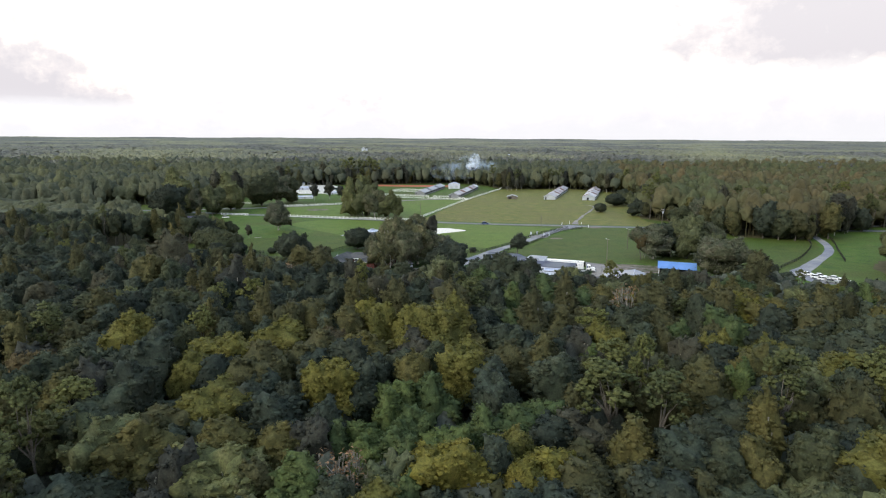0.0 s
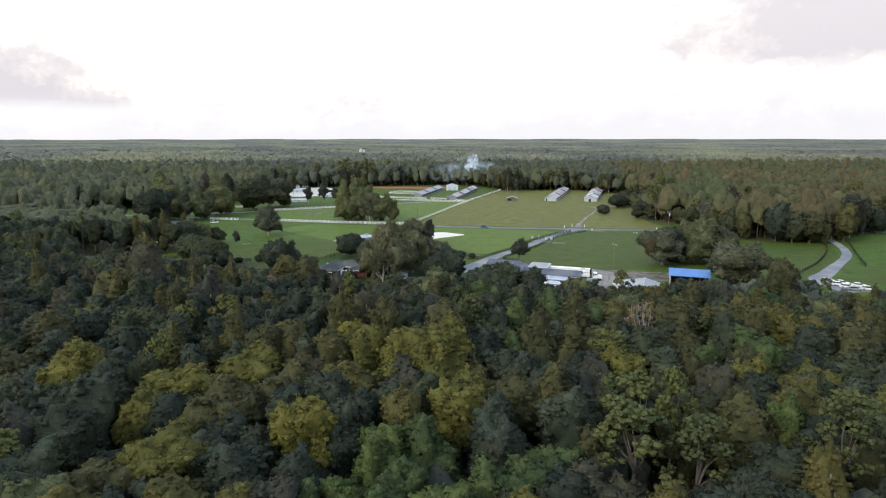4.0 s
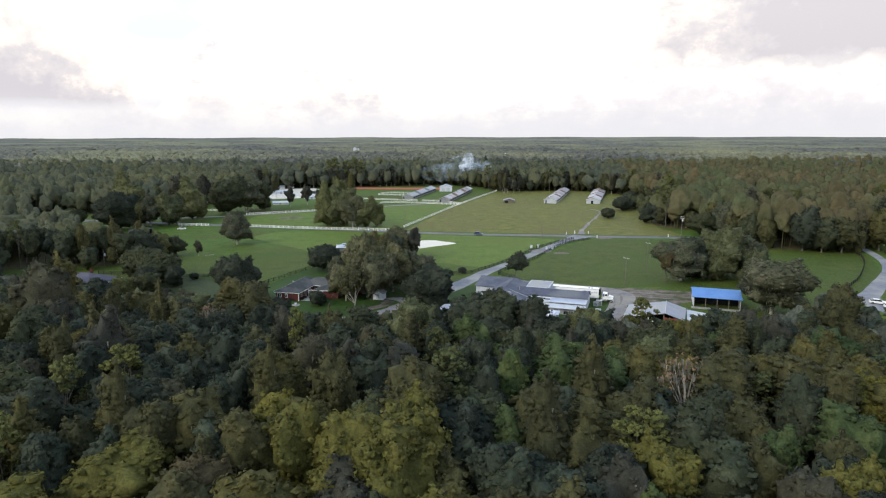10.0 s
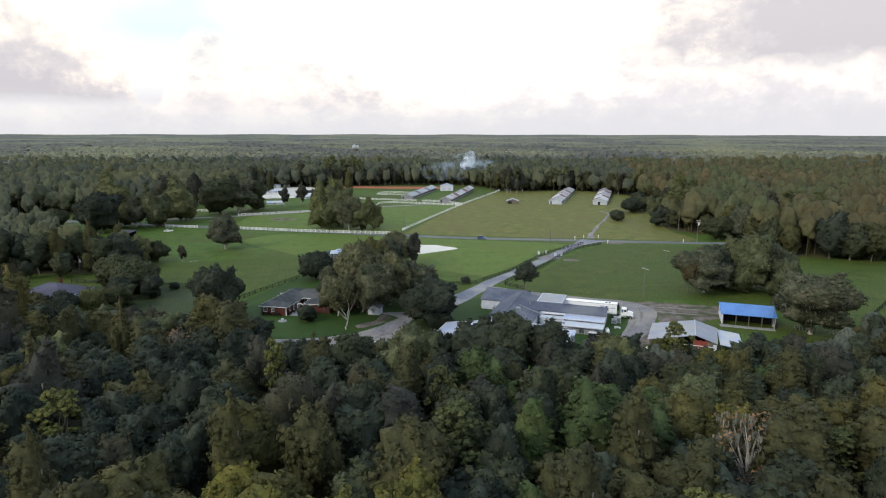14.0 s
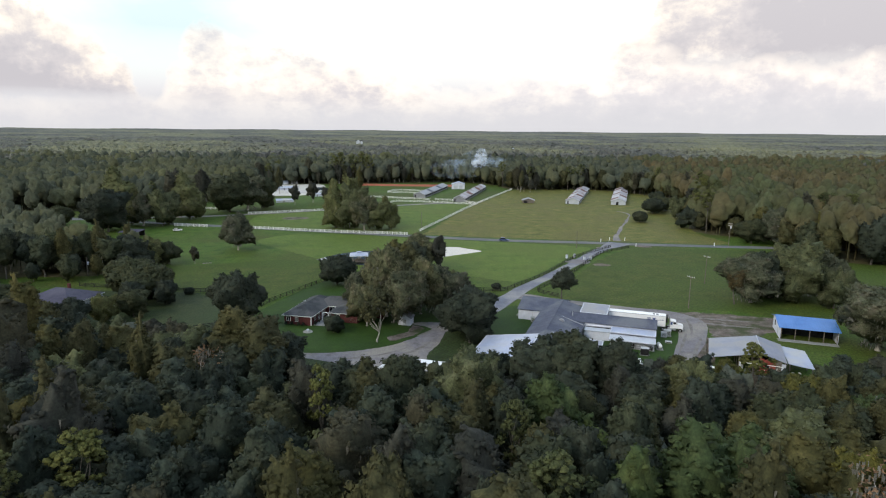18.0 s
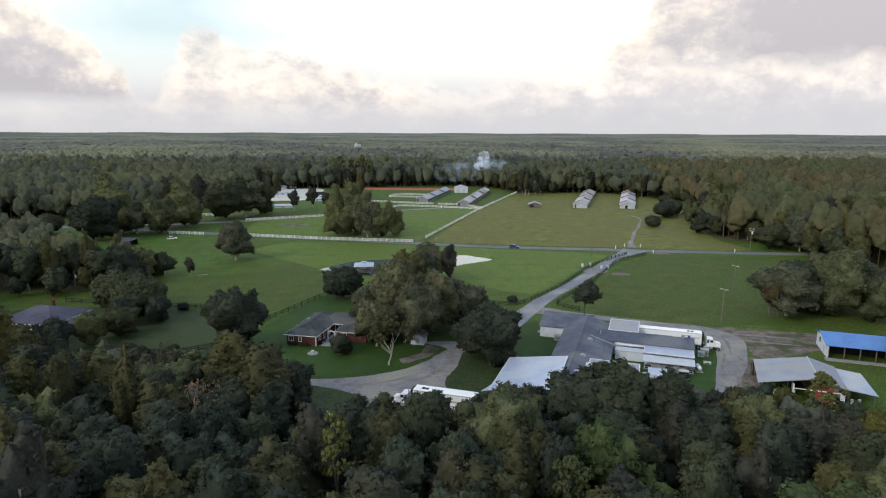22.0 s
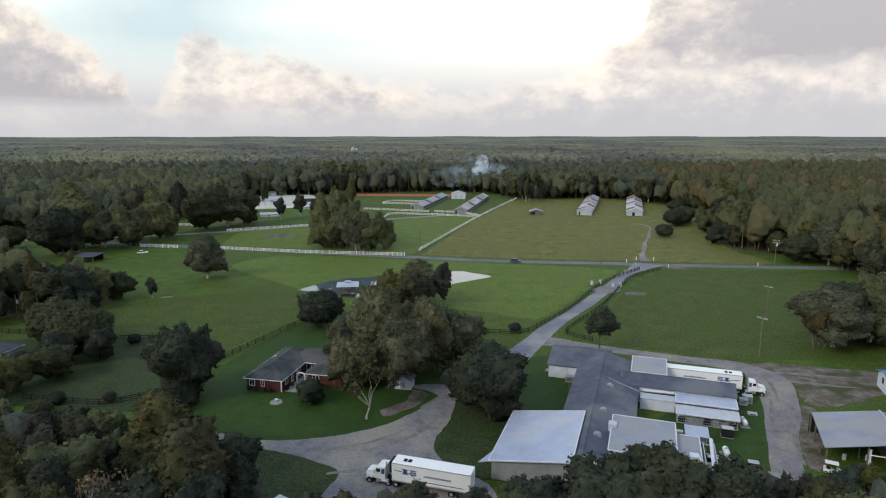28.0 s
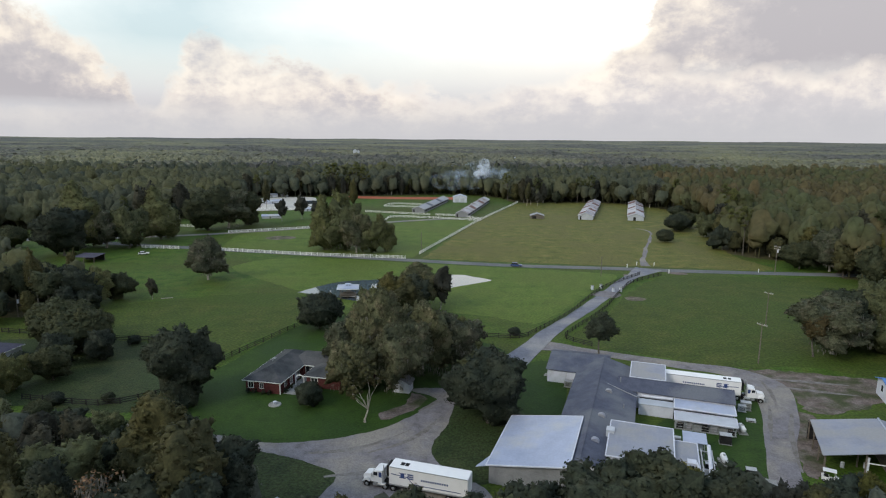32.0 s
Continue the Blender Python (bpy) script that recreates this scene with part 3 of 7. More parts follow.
# ---- trees ----
def sprays(points, normals, size, rng):
    """One small three-cornered leaf spray at each point."""
    n = len(points)
    side = np.cross(normals, rng.normal(size=(n, 3)))
    side /= np.linalg.norm(side, axis=1, keepdims=True) + 1e-9
    up = np.cross(normals, side)
    w = size * rng.uniform(0.7, 1.4, (n, 1))
    l = size * rng.uniform(0.8, 1.6, (n, 1))
    skew = rng.uniform(-0.5, 0.5, (n, 1)) * w
    v = np.stack([points - side * w * 0.6 - up * l * 0.4, points + side * w * 0.6 - up * l * rng.uniform(0.1, 0.5, (n, 1)), points + side * skew + up * l * 0.7 - normals * 0.2 * size], 1).reshape(-1, 3)
    return v, (np.arange(n)[:, None] * 3 + np.arange(3)).tolist()


OCTA = (np.array([(1, 0, 0), (0, 1, 0), (-1, 0, 0), (0, -1, 0), (0, 0, 1), (0, 0, -1)], float), [(0, 1, 4), (1, 2, 4), (2, 3, 4), (3, 0, 4), (1, 0, 5), (2, 1, 5), (3, 2, 5), (0, 3, 5)])


def crown_shape(seed, radius, low, high, lobes, cards, leaf, style="dome", core=0.72, lobe_size=0.34, knots=0):
    """A crown of leafy lobes: each lobe is a heart with rounded knots of leaf sprays about it. Gives corners, faces, soft outward normals and the lobes."""
    rng = np.random.default_rng(seed)
    verts, faces, soft, n, centres = [], [], [], 0, []
    mid, half = (low + high) / 2, (high - low) / 2
    middle = np.array([0, 0, mid - half * 0.2])

    def grow(v, f, outward):
        nonlocal n
        verts.append(v)
        faces.extend(tuple(k + n for k in q) for q in f)
        soft.append(outward / (np.linalg.norm(outward, axis=1, keepdims=True) + 1e-9))
        n += len(v)

    def leafy(c, r, count, heart, lobe_way):
        iv, jf = OCTA
        spin = np.linalg.qr(rng.normal(size=(3, 3)))[0]
        iv = iv @ spin
        grow(iv * (r * heart) * rng.uniform(0.85, 1.15, (6, 1)) * (1, 1, 0.85) + c, jf, iv + 0.9 * lobe_way)
        d = rng.normal(size=(count, 3))
        d[:, 2] = d[:, 2] * 0.85 + 0.3
        d /= np.linalg.norm(d, axis=1, keepdims=True)
        pts = c + d * r * rng.uniform(0.72, 1.2, (count, 1)) * (1, 1, 0.88)
        nrm = d + rng.normal(size=(count, 3)) * 0.3
        nrm /= np.linalg.norm(nrm, axis=1, keepdims=True)
        v, f = sprays(pts, nrm, leaf, rng)
        grow(v, f, np.repeat(d + lobe_way + rng.normal(size=(count, 3)) * 0.3, 3, axis=0))

    for i in range(lobes):
        a = 2.39996 * i + rng.uniform(-0.5, 0.5)
        q = (i + 0.5) / lobes
        if style == "dome":
            dz = 1.0 - 1.75 * q
            rr = math.sqrt(max(0.0, 1 - dz * dz * 0.9)) * (rng.uniform(0.66, 0.92) if knots else rng.uniform(0.5, 0.92))
            c = np.array([radius * rr * math.cos(a), radius * rr * math.sin(a), mid + half * dz * (rng.uniform(0.84, 1.02) if knots else rng.uniform(0.72, 1.08)) - half * 0.06])
            r = radius * lobe_size * rng.uniform(0.65, 1.3)
        elif style == "column":
            dz = 1 - 2 * q
            rr = (0.25 + 0.75 * math.sqrt(max(0, 1 - dz * dz))) * rng.uniform(0.4, 1.0)
            c = np.array([radius * rr * math.cos(a), radius * rr * math.sin(a), mid + half * dz])
            r = radius * (lobe_size + 0.08) * rng.uniform(0.7, 1.25)
        else:
            dz = 1 - 2 * q
            rr = rng.uniform(0.35, 1.0) * (1.0 - 0.55 * max(dz, 0))
            c = np.array([radius * rr * math.cos(a), radius * rr * math.sin(a), mid + half * dz + rng.uniform(-0.4, 0.4)])
            r = radius * lobe_size * rng.uniform(0.7, 1.2)
        centres.append((c, r))
        way = (c - middle) / (np.linalg.norm(c - middle) + 1e-9)
        if not knots:
            leafy(c, r, cards, core, way * 0.6)
            continue
        iv, jf = OCTA
        if core:
            grow(iv * r * core * (1, 1, 0.8) + c, jf, iv + way)
        for k in range(knots):
            z = 1 - 1.55 * (k + 0.5) / knots
            b = 2.39996 * k + a + rng.uniform(-0.3, 0.3)
            w = math.sqrt(1 - z * z)
            d = np.array([w * math.cos(b), w * math.sin(b), z])
            if d @ way < -0.45:
                continue
            leafy(c + d * r * rng.uniform(0.66, 0.98) * (1, 1, 0.85), r * rng.uniform(0.26, 0.44), cards, 0.9, 0.3 * d + 0.75 * way)
    return np.concatenate(verts), faces, np.concatenate(soft), centres


BALLS = {}


def ball(level):
    """Corners and faces of a fine round hull."""
    if level not in BALLS:
        bm = bmesh.new()
        bmesh.ops.create_icosphere(bm, subdivisions=level, radius=1.0)
        BALLS[level] = (np.array([v.co[:] for v in bm.verts]), np.array([[v.index for v in f.verts] for f in bm.faces]))
        bm.free()
    return BALLS[level]


def billow_crown(seed, radius, low, high, cards, leaf, heave=0.34, level=3, fuzz=0.4, tuft=1.0, droop=0.0, taper=0.0, tufted=True):
    """A full crown: a heaving hull of leaves, set all over with rounded tufts of leaf sprays."""
    rng = np.random.default_rng(seed)
    d, tri = ball(level)
    half, mid = (high - low) / 2, (low + high) / 2
    shift = Vector(rng.uniform(-90, 90, 3))
    out = np.empty(len(d))
    for i, q in enumerate(d):
        p = Vector(q)
        f0 = noise.voronoi(p * radius / (tuft * 2.4) + shift)[0][0]
        f1 = noise.voronoi(p * radius / (tuft * 1.3) + shift * 1.7)[0][0]
        out[i] = 0.80 + heave * (0.62 - f0) + heave * 0.6 * (0.5 - f1) + 0.95 * heave * noise.noise(p * 1.35 + shift)
    side = 1.0 - taper * np.clip(d[:, 2], 0, 1)
    v = d * out[:, None] * np.stack([radius * side, radius * side, half * np.where(d[:, 2] > 0, 1.08, 0.95 + droop)], 1) + (0, 0, mid)
    v[:, 2] = np.maximum(v[:, 2], low * 0.55)
    a, b, c = v[tri[:, 0]], v[tri[:, 1]], v[tri[:, 2]]
    fn = np.cross(b - a, c - a)
    area_of = np.linalg.norm(fn, axis=1)
    vn = np.zeros_like(v)
    for k in range(3):
        np.add.at(vn, tri[:, k], fn)
    vn /= np.linalg.norm(vn, axis=1, keepdims=True) + 1e-9
    weight = area_of * (0.3 + np.clip(fn[:, 2] / (area_of + 1e-9) + 0.6, 0, 1.3))

    def on_hull(count):
        pick = rng.choice(len(tri), count, p=weight / weight.sum())
        w = rng.dirichlet((1, 1, 1), count)[:, :, None]
        return (v[tri[pick]] * w).sum(1), (vn[tri[pick]] * w).sum(1)

    verts, soft, faces, n = [v], [vn], [tuple(f) for f in tri.tolist()], len(v)
    if tufted:
        pts, nrm = on_hull(cards // 4)
        kept = []
        for i in range(len(pts)):
            if len(kept) < cards // 11 and all(((pts[i] - pts[j]) ** 2).sum() > (0.62 * tuft) ** 2 for j in kept):
                kept.append(i)
        iv, jf = OCTA
        for i in kept:
            r = tuft * rng.uniform(0.42, 0.78)
            c = pts[i] + nrm[i] * r * rng.uniform(-0.1, 0.55)
            hv = iv @ np.linalg.qr(rng.normal(size=(3, 3)))[0]
            verts.append(hv * r * 0.84 * rng.uniform(0.85, 1.15, (6, 1)) * (1, 1, 0.82) + c)
            soft.append(hv + 0.7 * nrm[i])
            faces += [tuple(k + n for k in f) for f in jf]
            n += 6
            m = 11
            e = rng.normal(size=(m, 3)) + 0.55 * nrm[i] + (0, 0, 0.25)
            e /= np.linalg.norm(e, axis=1, keepdims=True)
            facing = e + rng.normal(size=(m, 3)) * 0.35
            facing /= np.linalg.norm(facing, axis=1, keepdims=True)
            lv, lf = sprays(c + e * r * rng.uniform(0.72, 1.0 + fuzz * 0.6, (m, 1)) * (1, 1, 0.86), facing, leaf, rng)
            verts.append(lv)
            soft.append(np.repeat(e + 0.75 * nrm[i] + rng.normal(size=(m, 3)) * 0.28, 3, axis=0))
            faces += [tuple(k + n for k in f) for f in lf]
            n += len(lv)
    else:
        pts, nrm = on_hull(cards)
        facing = nrm + rng.normal(size=(cards, 3)) * 0.5
        facing /= np.linalg.norm(facing, axis=1, keepdims=True)
        lv, lf = sprays(pts + nrm * rng.uniform(0, fuzz, (cards, 1)), facing, leaf, rng)
        verts.append(lv)
        soft.append(np.repeat(nrm + rng.normal(size=(cards, 3)) * 0.3, 3, axis=0))
        faces += [tuple(k + n for k in f) for f in lf]
    soft = np.concatenate(soft)
    soft /= np.linalg.norm(soft, axis=1, keepdims=True) + 1e-9
    centres = [(v[k] * (0.72, 0.72, 1) + (0, 0, 0 if v[k, 2] < mid else -0.28 * (v[k, 2] - mid)), radius * 0.3) for k in rng.choice(len(v), 40)]
    return np.concatenate(verts), faces, soft, centres


def crown_mesh(name, seed, mat, *shape, **more):
    v, f, soft, centres = billow_crown(seed, *shape, **more) if "level" in more else crown_shape(seed, *shape, **more)
    me = mesh_of(name, v.tolist(), f, mat)
    me.normals_split_custom_set_from_vertices(soft.tolist())
    return me, centres


def limbs(centres, height, girth, rng, count=7, lean=0.6):
    """A trunk and limbs grown from its top ring as one skin."""
    top = Vector((rng.uniform(-lean, lean), rng.uniform(-lean, lean), height * 0.5))
    v, f, n = [], [], 7
    for p, r in ((Vector((0, 0, -0.3)), girth * 1.6), (Vector((0, 0, 0.6)), girth), (top * 0.5 + Vector((0.1, -0.1, 0)), girth * 0.85), (top, girth * 0.7)):
        v += [p + Vector((math.cos(2 * math.pi * k / n), math.sin(2 * math.pi * k / n), 0)) * r for k in range(n)]
    for q in range(3):
        f += [(q * n + k, q * n + (k + 1) % n, (q + 1) * n + (k + 1) % n, (q + 1) * n + k) for k in range(n)]
    for c, r in rng.sample(centres, min(count, len(centres))):
        tip = top.lerp(Vector(c), 0.85)
        elbow = top.lerp(tip, 0.55) + Vector((rng.uniform(-0.5, 0.5), rng.uniform(-0.5, 0.5), rng.uniform(-0.2, 0.7)))
        d = (tip - top).normalized()
        a = d.orthogonal().normalized()
        b = d.cross(a)
        ring = [3 * n + k for k in (0, 1, 3, 4, 6)]
        for p, w in ((elbow, girth * 0.32), (tip, girth * 0.1)):
            base = len(v)
            v += [p + (a * math.cos(2 * math.pi * k / 5) + b * math.sin(2 * math.pi * k / 5)) * w for k in range(5)]
            nxt = list(range(base, base + 5))
            f += [(ring[k], ring[(k + 1) % 5], nxt[(k + 1) % 5], nxt[k]) for k in range(5)]
            ring = nxt
    s = Shape()
    s.v, s.f = [tuple(p) for p in v], f
    return s


def moss_mesh(name, seed, centres, count, long=1.1):
    """Grey beards that hang from the undersides of the lobes."""
    rng = np.random.default_rng(seed)
    v, f = [], []
    for i in range(count):
        c, r = centres[rng.integers(len(centres))]
        a = rng.uniform(0, 6.28)
        p = c + np.array([math.cos(a), math.sin(a), -0.3]) * r * rng.uniform(0.5, 1.05)
        w, h, b = rng.uniform(0.05, 0.15), long * rng.uniform(0.4, 1.2), rng.uniform(0, 6.28)
        side = np.array([math.cos(b), math.sin(b), 0]) * w
        n = len(v)
        v += [p - side, p + side, p + side * 0.8 + (0, 0, -h * 0.6), p + (0.05, 0, -h), p - side * 0.7 + (0, 0, -h * 0.5)]
        f.append(tuple(range(n, n + 5)))
    return mesh_of(name, [tuple(p) for p in v], f, MOSS)


# ---- buildings ----
def gable(parent, x0, x1, y0, y1, eave, ridge, mat, wall, axis="y", mid=None, over=0.35, thick=0.14, names=("roof", "wall"), trim=None):
    """Walls and a two-sided roof; the ridge runs along axis, at mid across it. eave: one height or two."""
    e0, e1 = eave if isinstance(eave, tuple) else (eave, eave)
    a0, a1, b0, b1 = (x0, x1, y0, y1) if axis == "y" else (y0, y1, x0, x1)
    mid = (a0 + a1) / 2 if mid is None else mid
    put = (lambda a, b, z: (a, b, z)) if axis == "y" else (lambda a, b, z: (b, a, z))
    w = Shape()
    t = 0.15
    prof = [(a0, 0), (a1, 0), (a1, e1), (mid, ridge), (a0, e0)]
    for b in (b0, b1 - t):
        n = len(w.v)
        w.add([put(a, bb, z - (0.06 if z else 0)) for bb in (b, b + t) for a, z in prof], [(0, 1, 2, 3, 4), (9, 8, 7, 6, 5)] + [(i, i + 5, (i + 1) % 5 + 5, (i + 1) % 5) for i in range(5)])
    for a, e in ((a0, e0), (a1 - t, e1)):
        w.add([put(aa, bb, z) for z in (0, e - 0.06) for aa, bb in ((a, b0 + t), (a + t, b0 + t), (a + t, b1 - t), (a, b1 - t))], [(0, 1, 2, 3), (4, 5, 6, 7), (0, 1, 5, 4), (1, 2, 6, 5), (2, 3, 7, 6), (3, 0, 4, 7)])
    part(names[1], w, wall, parent)
    for lo, e in ((a0, e0), (a1, e1)):
        run = abs(mid - lo)
        drop = (ridge - e) / run * over
        out = lo - over if lo < mid else lo + over
        s = Shape()
        top = [put(out, b0 - over, e - drop), put(mid, b0 - over, ridge), put(mid, b1 + over, ridge), put(out, b1 + over, e - drop)]
        s.slab([(p[0], p[1], p[2] + thick) for p in top], thick)
        part(names[0] + "_slope", s, mat, parent)
    c = Shape()
    c.tube(put(mid, b0 - over, ridge + thick), put(mid, b1 + over, ridge + thick), 0.09, sides=6)
    part("ridge_cap", c, mat, parent)
    if trim:
        for b in (b0 - over - 0.04, b1 + over):
            for lo, e in ((a0, e0), (a1, e1)):
                d = Shape()
                d.add([put(a, bb, z) for bb in (b, b + 0.04) for a, z in ((lo, e - 0.1), (mid, ridge - 0.1), (mid, ridge + thick + 0.02), (lo, e + thick + 0.02))],
                      [(0, 1, 2, 3), (7, 6, 5, 4), (0, 4, 5, 1), (1, 5, 6, 2), (2, 6, 7, 3), (3, 7, 4, 0)])
                part("barge_board", d, trim, parent)


def hip(parent, x0, x1, y0, y1, eave, ridge, mat, inset, axis="y", over=0.5, thick=0.16):
    """A hipped roof, one mesh a slope."""
    x0, x1, y0, y1 = x0 - over, x1 + over, y0 - over, y1 + over
    if axis == "y":
        p, q = ((x0 + x1) / 2, y0 + inset, ridge), ((x0 + x1) / 2, y1 - inset, ridge)
        A, B, C, D = (x0, y0, eave), (x1, y0, eave), (x1, y1, eave), (x0, y1, eave)
        sides = ([A, B, p], [B, C, q, p], [C, D, q], [D, A, p, q])
    else:
        p, q = (x0 + inset, (y0 + y1) / 2, ridge), (x1 - inset, (y0 + y1) / 2, ridge)
        A, B, C, D = (x0, y0, eave), (x1, y0, eave), (x1, y1, eave), (x0, y1, eave)
        sides = ([A, B, q, p], [B, C, q], [C, D, p, q], [D, A, p])
    for pts in sides:
        part("roof_slope", Shape().slab(pts, thick), mat, parent)
    for a, b in ((A, B), (B, C), (C, D), (D, A)):
        s = Shape()
        s.tube((a[0], a[1], eave - 0.1), (b[0], b[1], eave - 0.1), 0.1, sides=4)
        part("fascia", s, WHITE_RAIL, parent, "white fascia board")


def window(parent, x, y, z, w, h, facing="y-"):
    """A framed window set a little proud of a wall."""
    def put(a0, a1, d0, d1, z0, z1):
        if facing == "y-":
            return Shape().box(x + a0, x + a1, y - d1, y - d0, z + z0, z + z1)
        if facing == "x+":
            return Shape().box(x + d0, x + d1, y + a0, y + a1, z + z0, z + z1)
        return Shape().box(x - d1, x - d0, y + a0, y + a1, z + z0, z + z1)
    f = part("window", put(-w / 2, w / 2, 0, 0.03, 0, h), GLASS, parent)
    for a0, a1, z0, z1 in ((-w / 2 - 0.1, w / 2 + 0.1, -0.1, 0), (-w / 2 - 0.1, w / 2 + 0.1, h, h + 0.1), (-w / 2 - 0.1, -w / 2, 0, h), (w / 2, w / 2 + 0.1, 0, h), (-0.03, 0.03, 0, h)):
        part("frame_bar", put(a0, a1, 0.0, 0.07, z0, z1), WHITE_RAIL, f)


def walls(parent, x0, x1, y0, y1, z0, z1, mat, name="wall", t=0.2):
    for a in ((x0, x1, y0, y0 + t), (x0, x1, y1 - t, y1), (x0, x0 + t, y0 + t, y1 - t), (x1 - t, x1, y0 + t, y1 - t)):
        part(name, Shape().box(*a, z0, z1), mat, parent)


def flat_roof(parent, x0, x1, y0, y1, z, mat, slope=0.0, trim=WHITE, along_x=True):
    zz = (lambda x, y: z + slope * ((x - x0) if along_x else (y - y0)))
    part("roof", Shape().slab([(x, y, zz(x, y)) for x, y in ((x0, y0), (x1, y0), (x1, y1), (x0, y1))], 0.2), mat, parent)
    for (ax, ay), (bx, by) in (((x0, y0), (x1, y0)), ((x1, y0), (x1, y1)), ((x1, y1), (x0, y1)), ((x0, y1), (x0, y0))):
        part("roof_edge", Shape().tube((ax, ay, zz(ax, ay) - 0.02), (bx, by, zz(bx, by) - 0.02), 0.13, sides=4), trim, parent, "pale metal edge trim")


SITE = pose(28, 240, 0, 0, 0, -19)
# the long works with its wings
works = thing("works_building", SITE, "low white works building with broad grey shingle roofs", "building")
gable(works, -13.4, -1.0, 0.9, 14.0, 3.0, 4.6, SHINGLE, WHITE, axis="x", mid=8.4)
gable(works, 2.0, 23.0, -6.4, 2.4, (3.5, 2.6), 4.7, SHINGLE, WHITE, axis="x", mid=-3.0)
gable(works, -6.9, 5.2, -40.0, 6.2, (3.0, 3.1), 5.1, SHINGLE, WHITE, axis="y", mid=-1.8)
part("downpipe", Shape().box(-9.4, -9.3, 0.8, 0.9, 0, 2.9), STEEL, works)
part("door", Shape().box(-13.48, -13.4, 4.0, 5.0, 0, 2.1), GREY_WALL, works, "grey entrance door")
part("porch_step", Shape().box(-14.6, -13.5, 3.7, 5.3, 0, 0.2), CONCRETE, works)
part("valley_flashing", Shape().tube((-0.2, -7.5, 4.72), (6.3, -9.3, 3.2), 0.09, sides=4), STEEL, works, "bright metal valley flashing")
for x, y in ((-0.6, -11.2), (-1.0, -22.8), (-1.2, -32.5)):
    v = Shape()
    pts = [(math.cos(math.pi * i / 8) * 0.75, math.sin(math.pi * i / 8) * 0.75) for i in range(9)]
    z = 4.95 - 0.29 * abs(x + 1.8)
    v.outline([(x + 0.9 + a, z - 0.25 + b) for a, b in pts], y - 0.45, y + 0.45)
    part("roof_vent", v, GREY_METAL, works, "half-round grey metal roof vent")
part("roof_unit", Shape().box(1.2, 2.5, -29.6, -28.0, 3.9, 5.5), CREAM, works, "pale rooftop air unit")
part("vent_pipe", Shape().tube((2.2, -4.6, 4.0), (2.2, -4.6, 5.3), 0.09), STEEL, works)
part("vent_pipe", Shape().tube((3.4, -16, 3.3), (3.4, -16, 4.5), 0.08), STEEL, works)
# the dock at which the long trailer stands
dock = thing("loading_dock", SITE, "tall white loading dock box with a grey flat roof", "building")
walls(dock, 4.0, 10.7, -2.5, 6.6, 0, 4.7, WHITE)
flat_roof(dock, 3.9, 10.8, -2.6, 6.7, 4.85, GREY_METAL)
# the white metal hall
hall = thing("metal_hall", SITE, "grey-walled hall with a wide white metal roof", "building")
walls(hall, -15.2, -3.6, -42.6, -25.2, 0, 3.05, GREY_WALL)
for y in (-42.55, -25.45):
    part("gable_wall", Shape().add([(-15.2, y, 3.04), (-3.6, y, 3.04), (-3.6, y, 4.8), (-15.2, y + 0.2, 3.04), (-3.6, y + 0.2, 3.04), (-3.6, y + 0.2, 4.8)], [(0, 1, 2), (5, 4, 3), (0, 3, 4, 1), (1, 4, 5, 2), (2, 5, 3, 0)]), GREY_WALL, hall)
part("upper_wall", Shape().box(-3.8, -3.6, -42.6, -25.2, 3.06, 4.75), GREY_WALL, hall)
flat_roof(hall, -15.6, -3.0, -43.0, -24.9, 3.2, METAL, slope=0.15)
part("lean_to_roof", Shape().slab([(-17.2, -43.0, 2.7), (-15.6, -43.0, 3.15), (-15.6, -39.5, 3.15)], 0.12), METAL, hall)
# the flat grey hall and its lower bay
bay = thing("process_hall", SITE, "pale grey flat-roofed process hall with white walls", "building")
walls(bay, 1.9, 11.6, -37.1, -24.8, 0, 4.8, WHITE)
flat_roof(bay, 1.7, 11.7, -37.3, -24.6, 5.05, GREY_METAL)
walls(bay, 11.7, 15.1, -37.0, -27.2, 0, 4.0, WHITE)
flat_roof(bay, 11.75, 15.3, -37.2, -27.0, 4.25, GREY_METAL)
part("patch_panel", Shape().box(13.6, 14.9, -34.0, -32.6, 4.25, 4.32), WHITE, bay, "white roof patch")
part("patch_panel", Shape().box(12.3, 15.0, -41.5, -37.5, 0, 3.0), WHITE, bay, "white low annex")
part("lean_to_roof", Shape().slab([(2.6, -24.4, 3.6), (8.4, -24.4, 3.4), (8.2, -22.6, 3.2), (2.4, -20.6, 3.6)], 0.12), SHINGLE, bay)
shelter = thing("small_shelter", SITE, "small shelter with a pale blue-grey sheet roof", "shed")
for x, y in ((13.8, -23.8), (16.8, -23.8), (13.8, -20.6), (16.8, -20.6)):
    part("post", Shape().box(x - 0.08, x + 0.08, y - 0.08, y + 0.08, 0, 2.85), STEEL, shelter)
part("roof", Shape().slab([(13.4, -24.1, 3.0), (17.2, -24.1, 3.0), (17.2, -20.3, 3.1), (13.4, -20.3, 3.1)], 0.12), METAL, shelter)
part("back_wall", Shape().box(13.7, 16.9, -20.75, -20.65, 0, 2.85), CREAM, shelter)
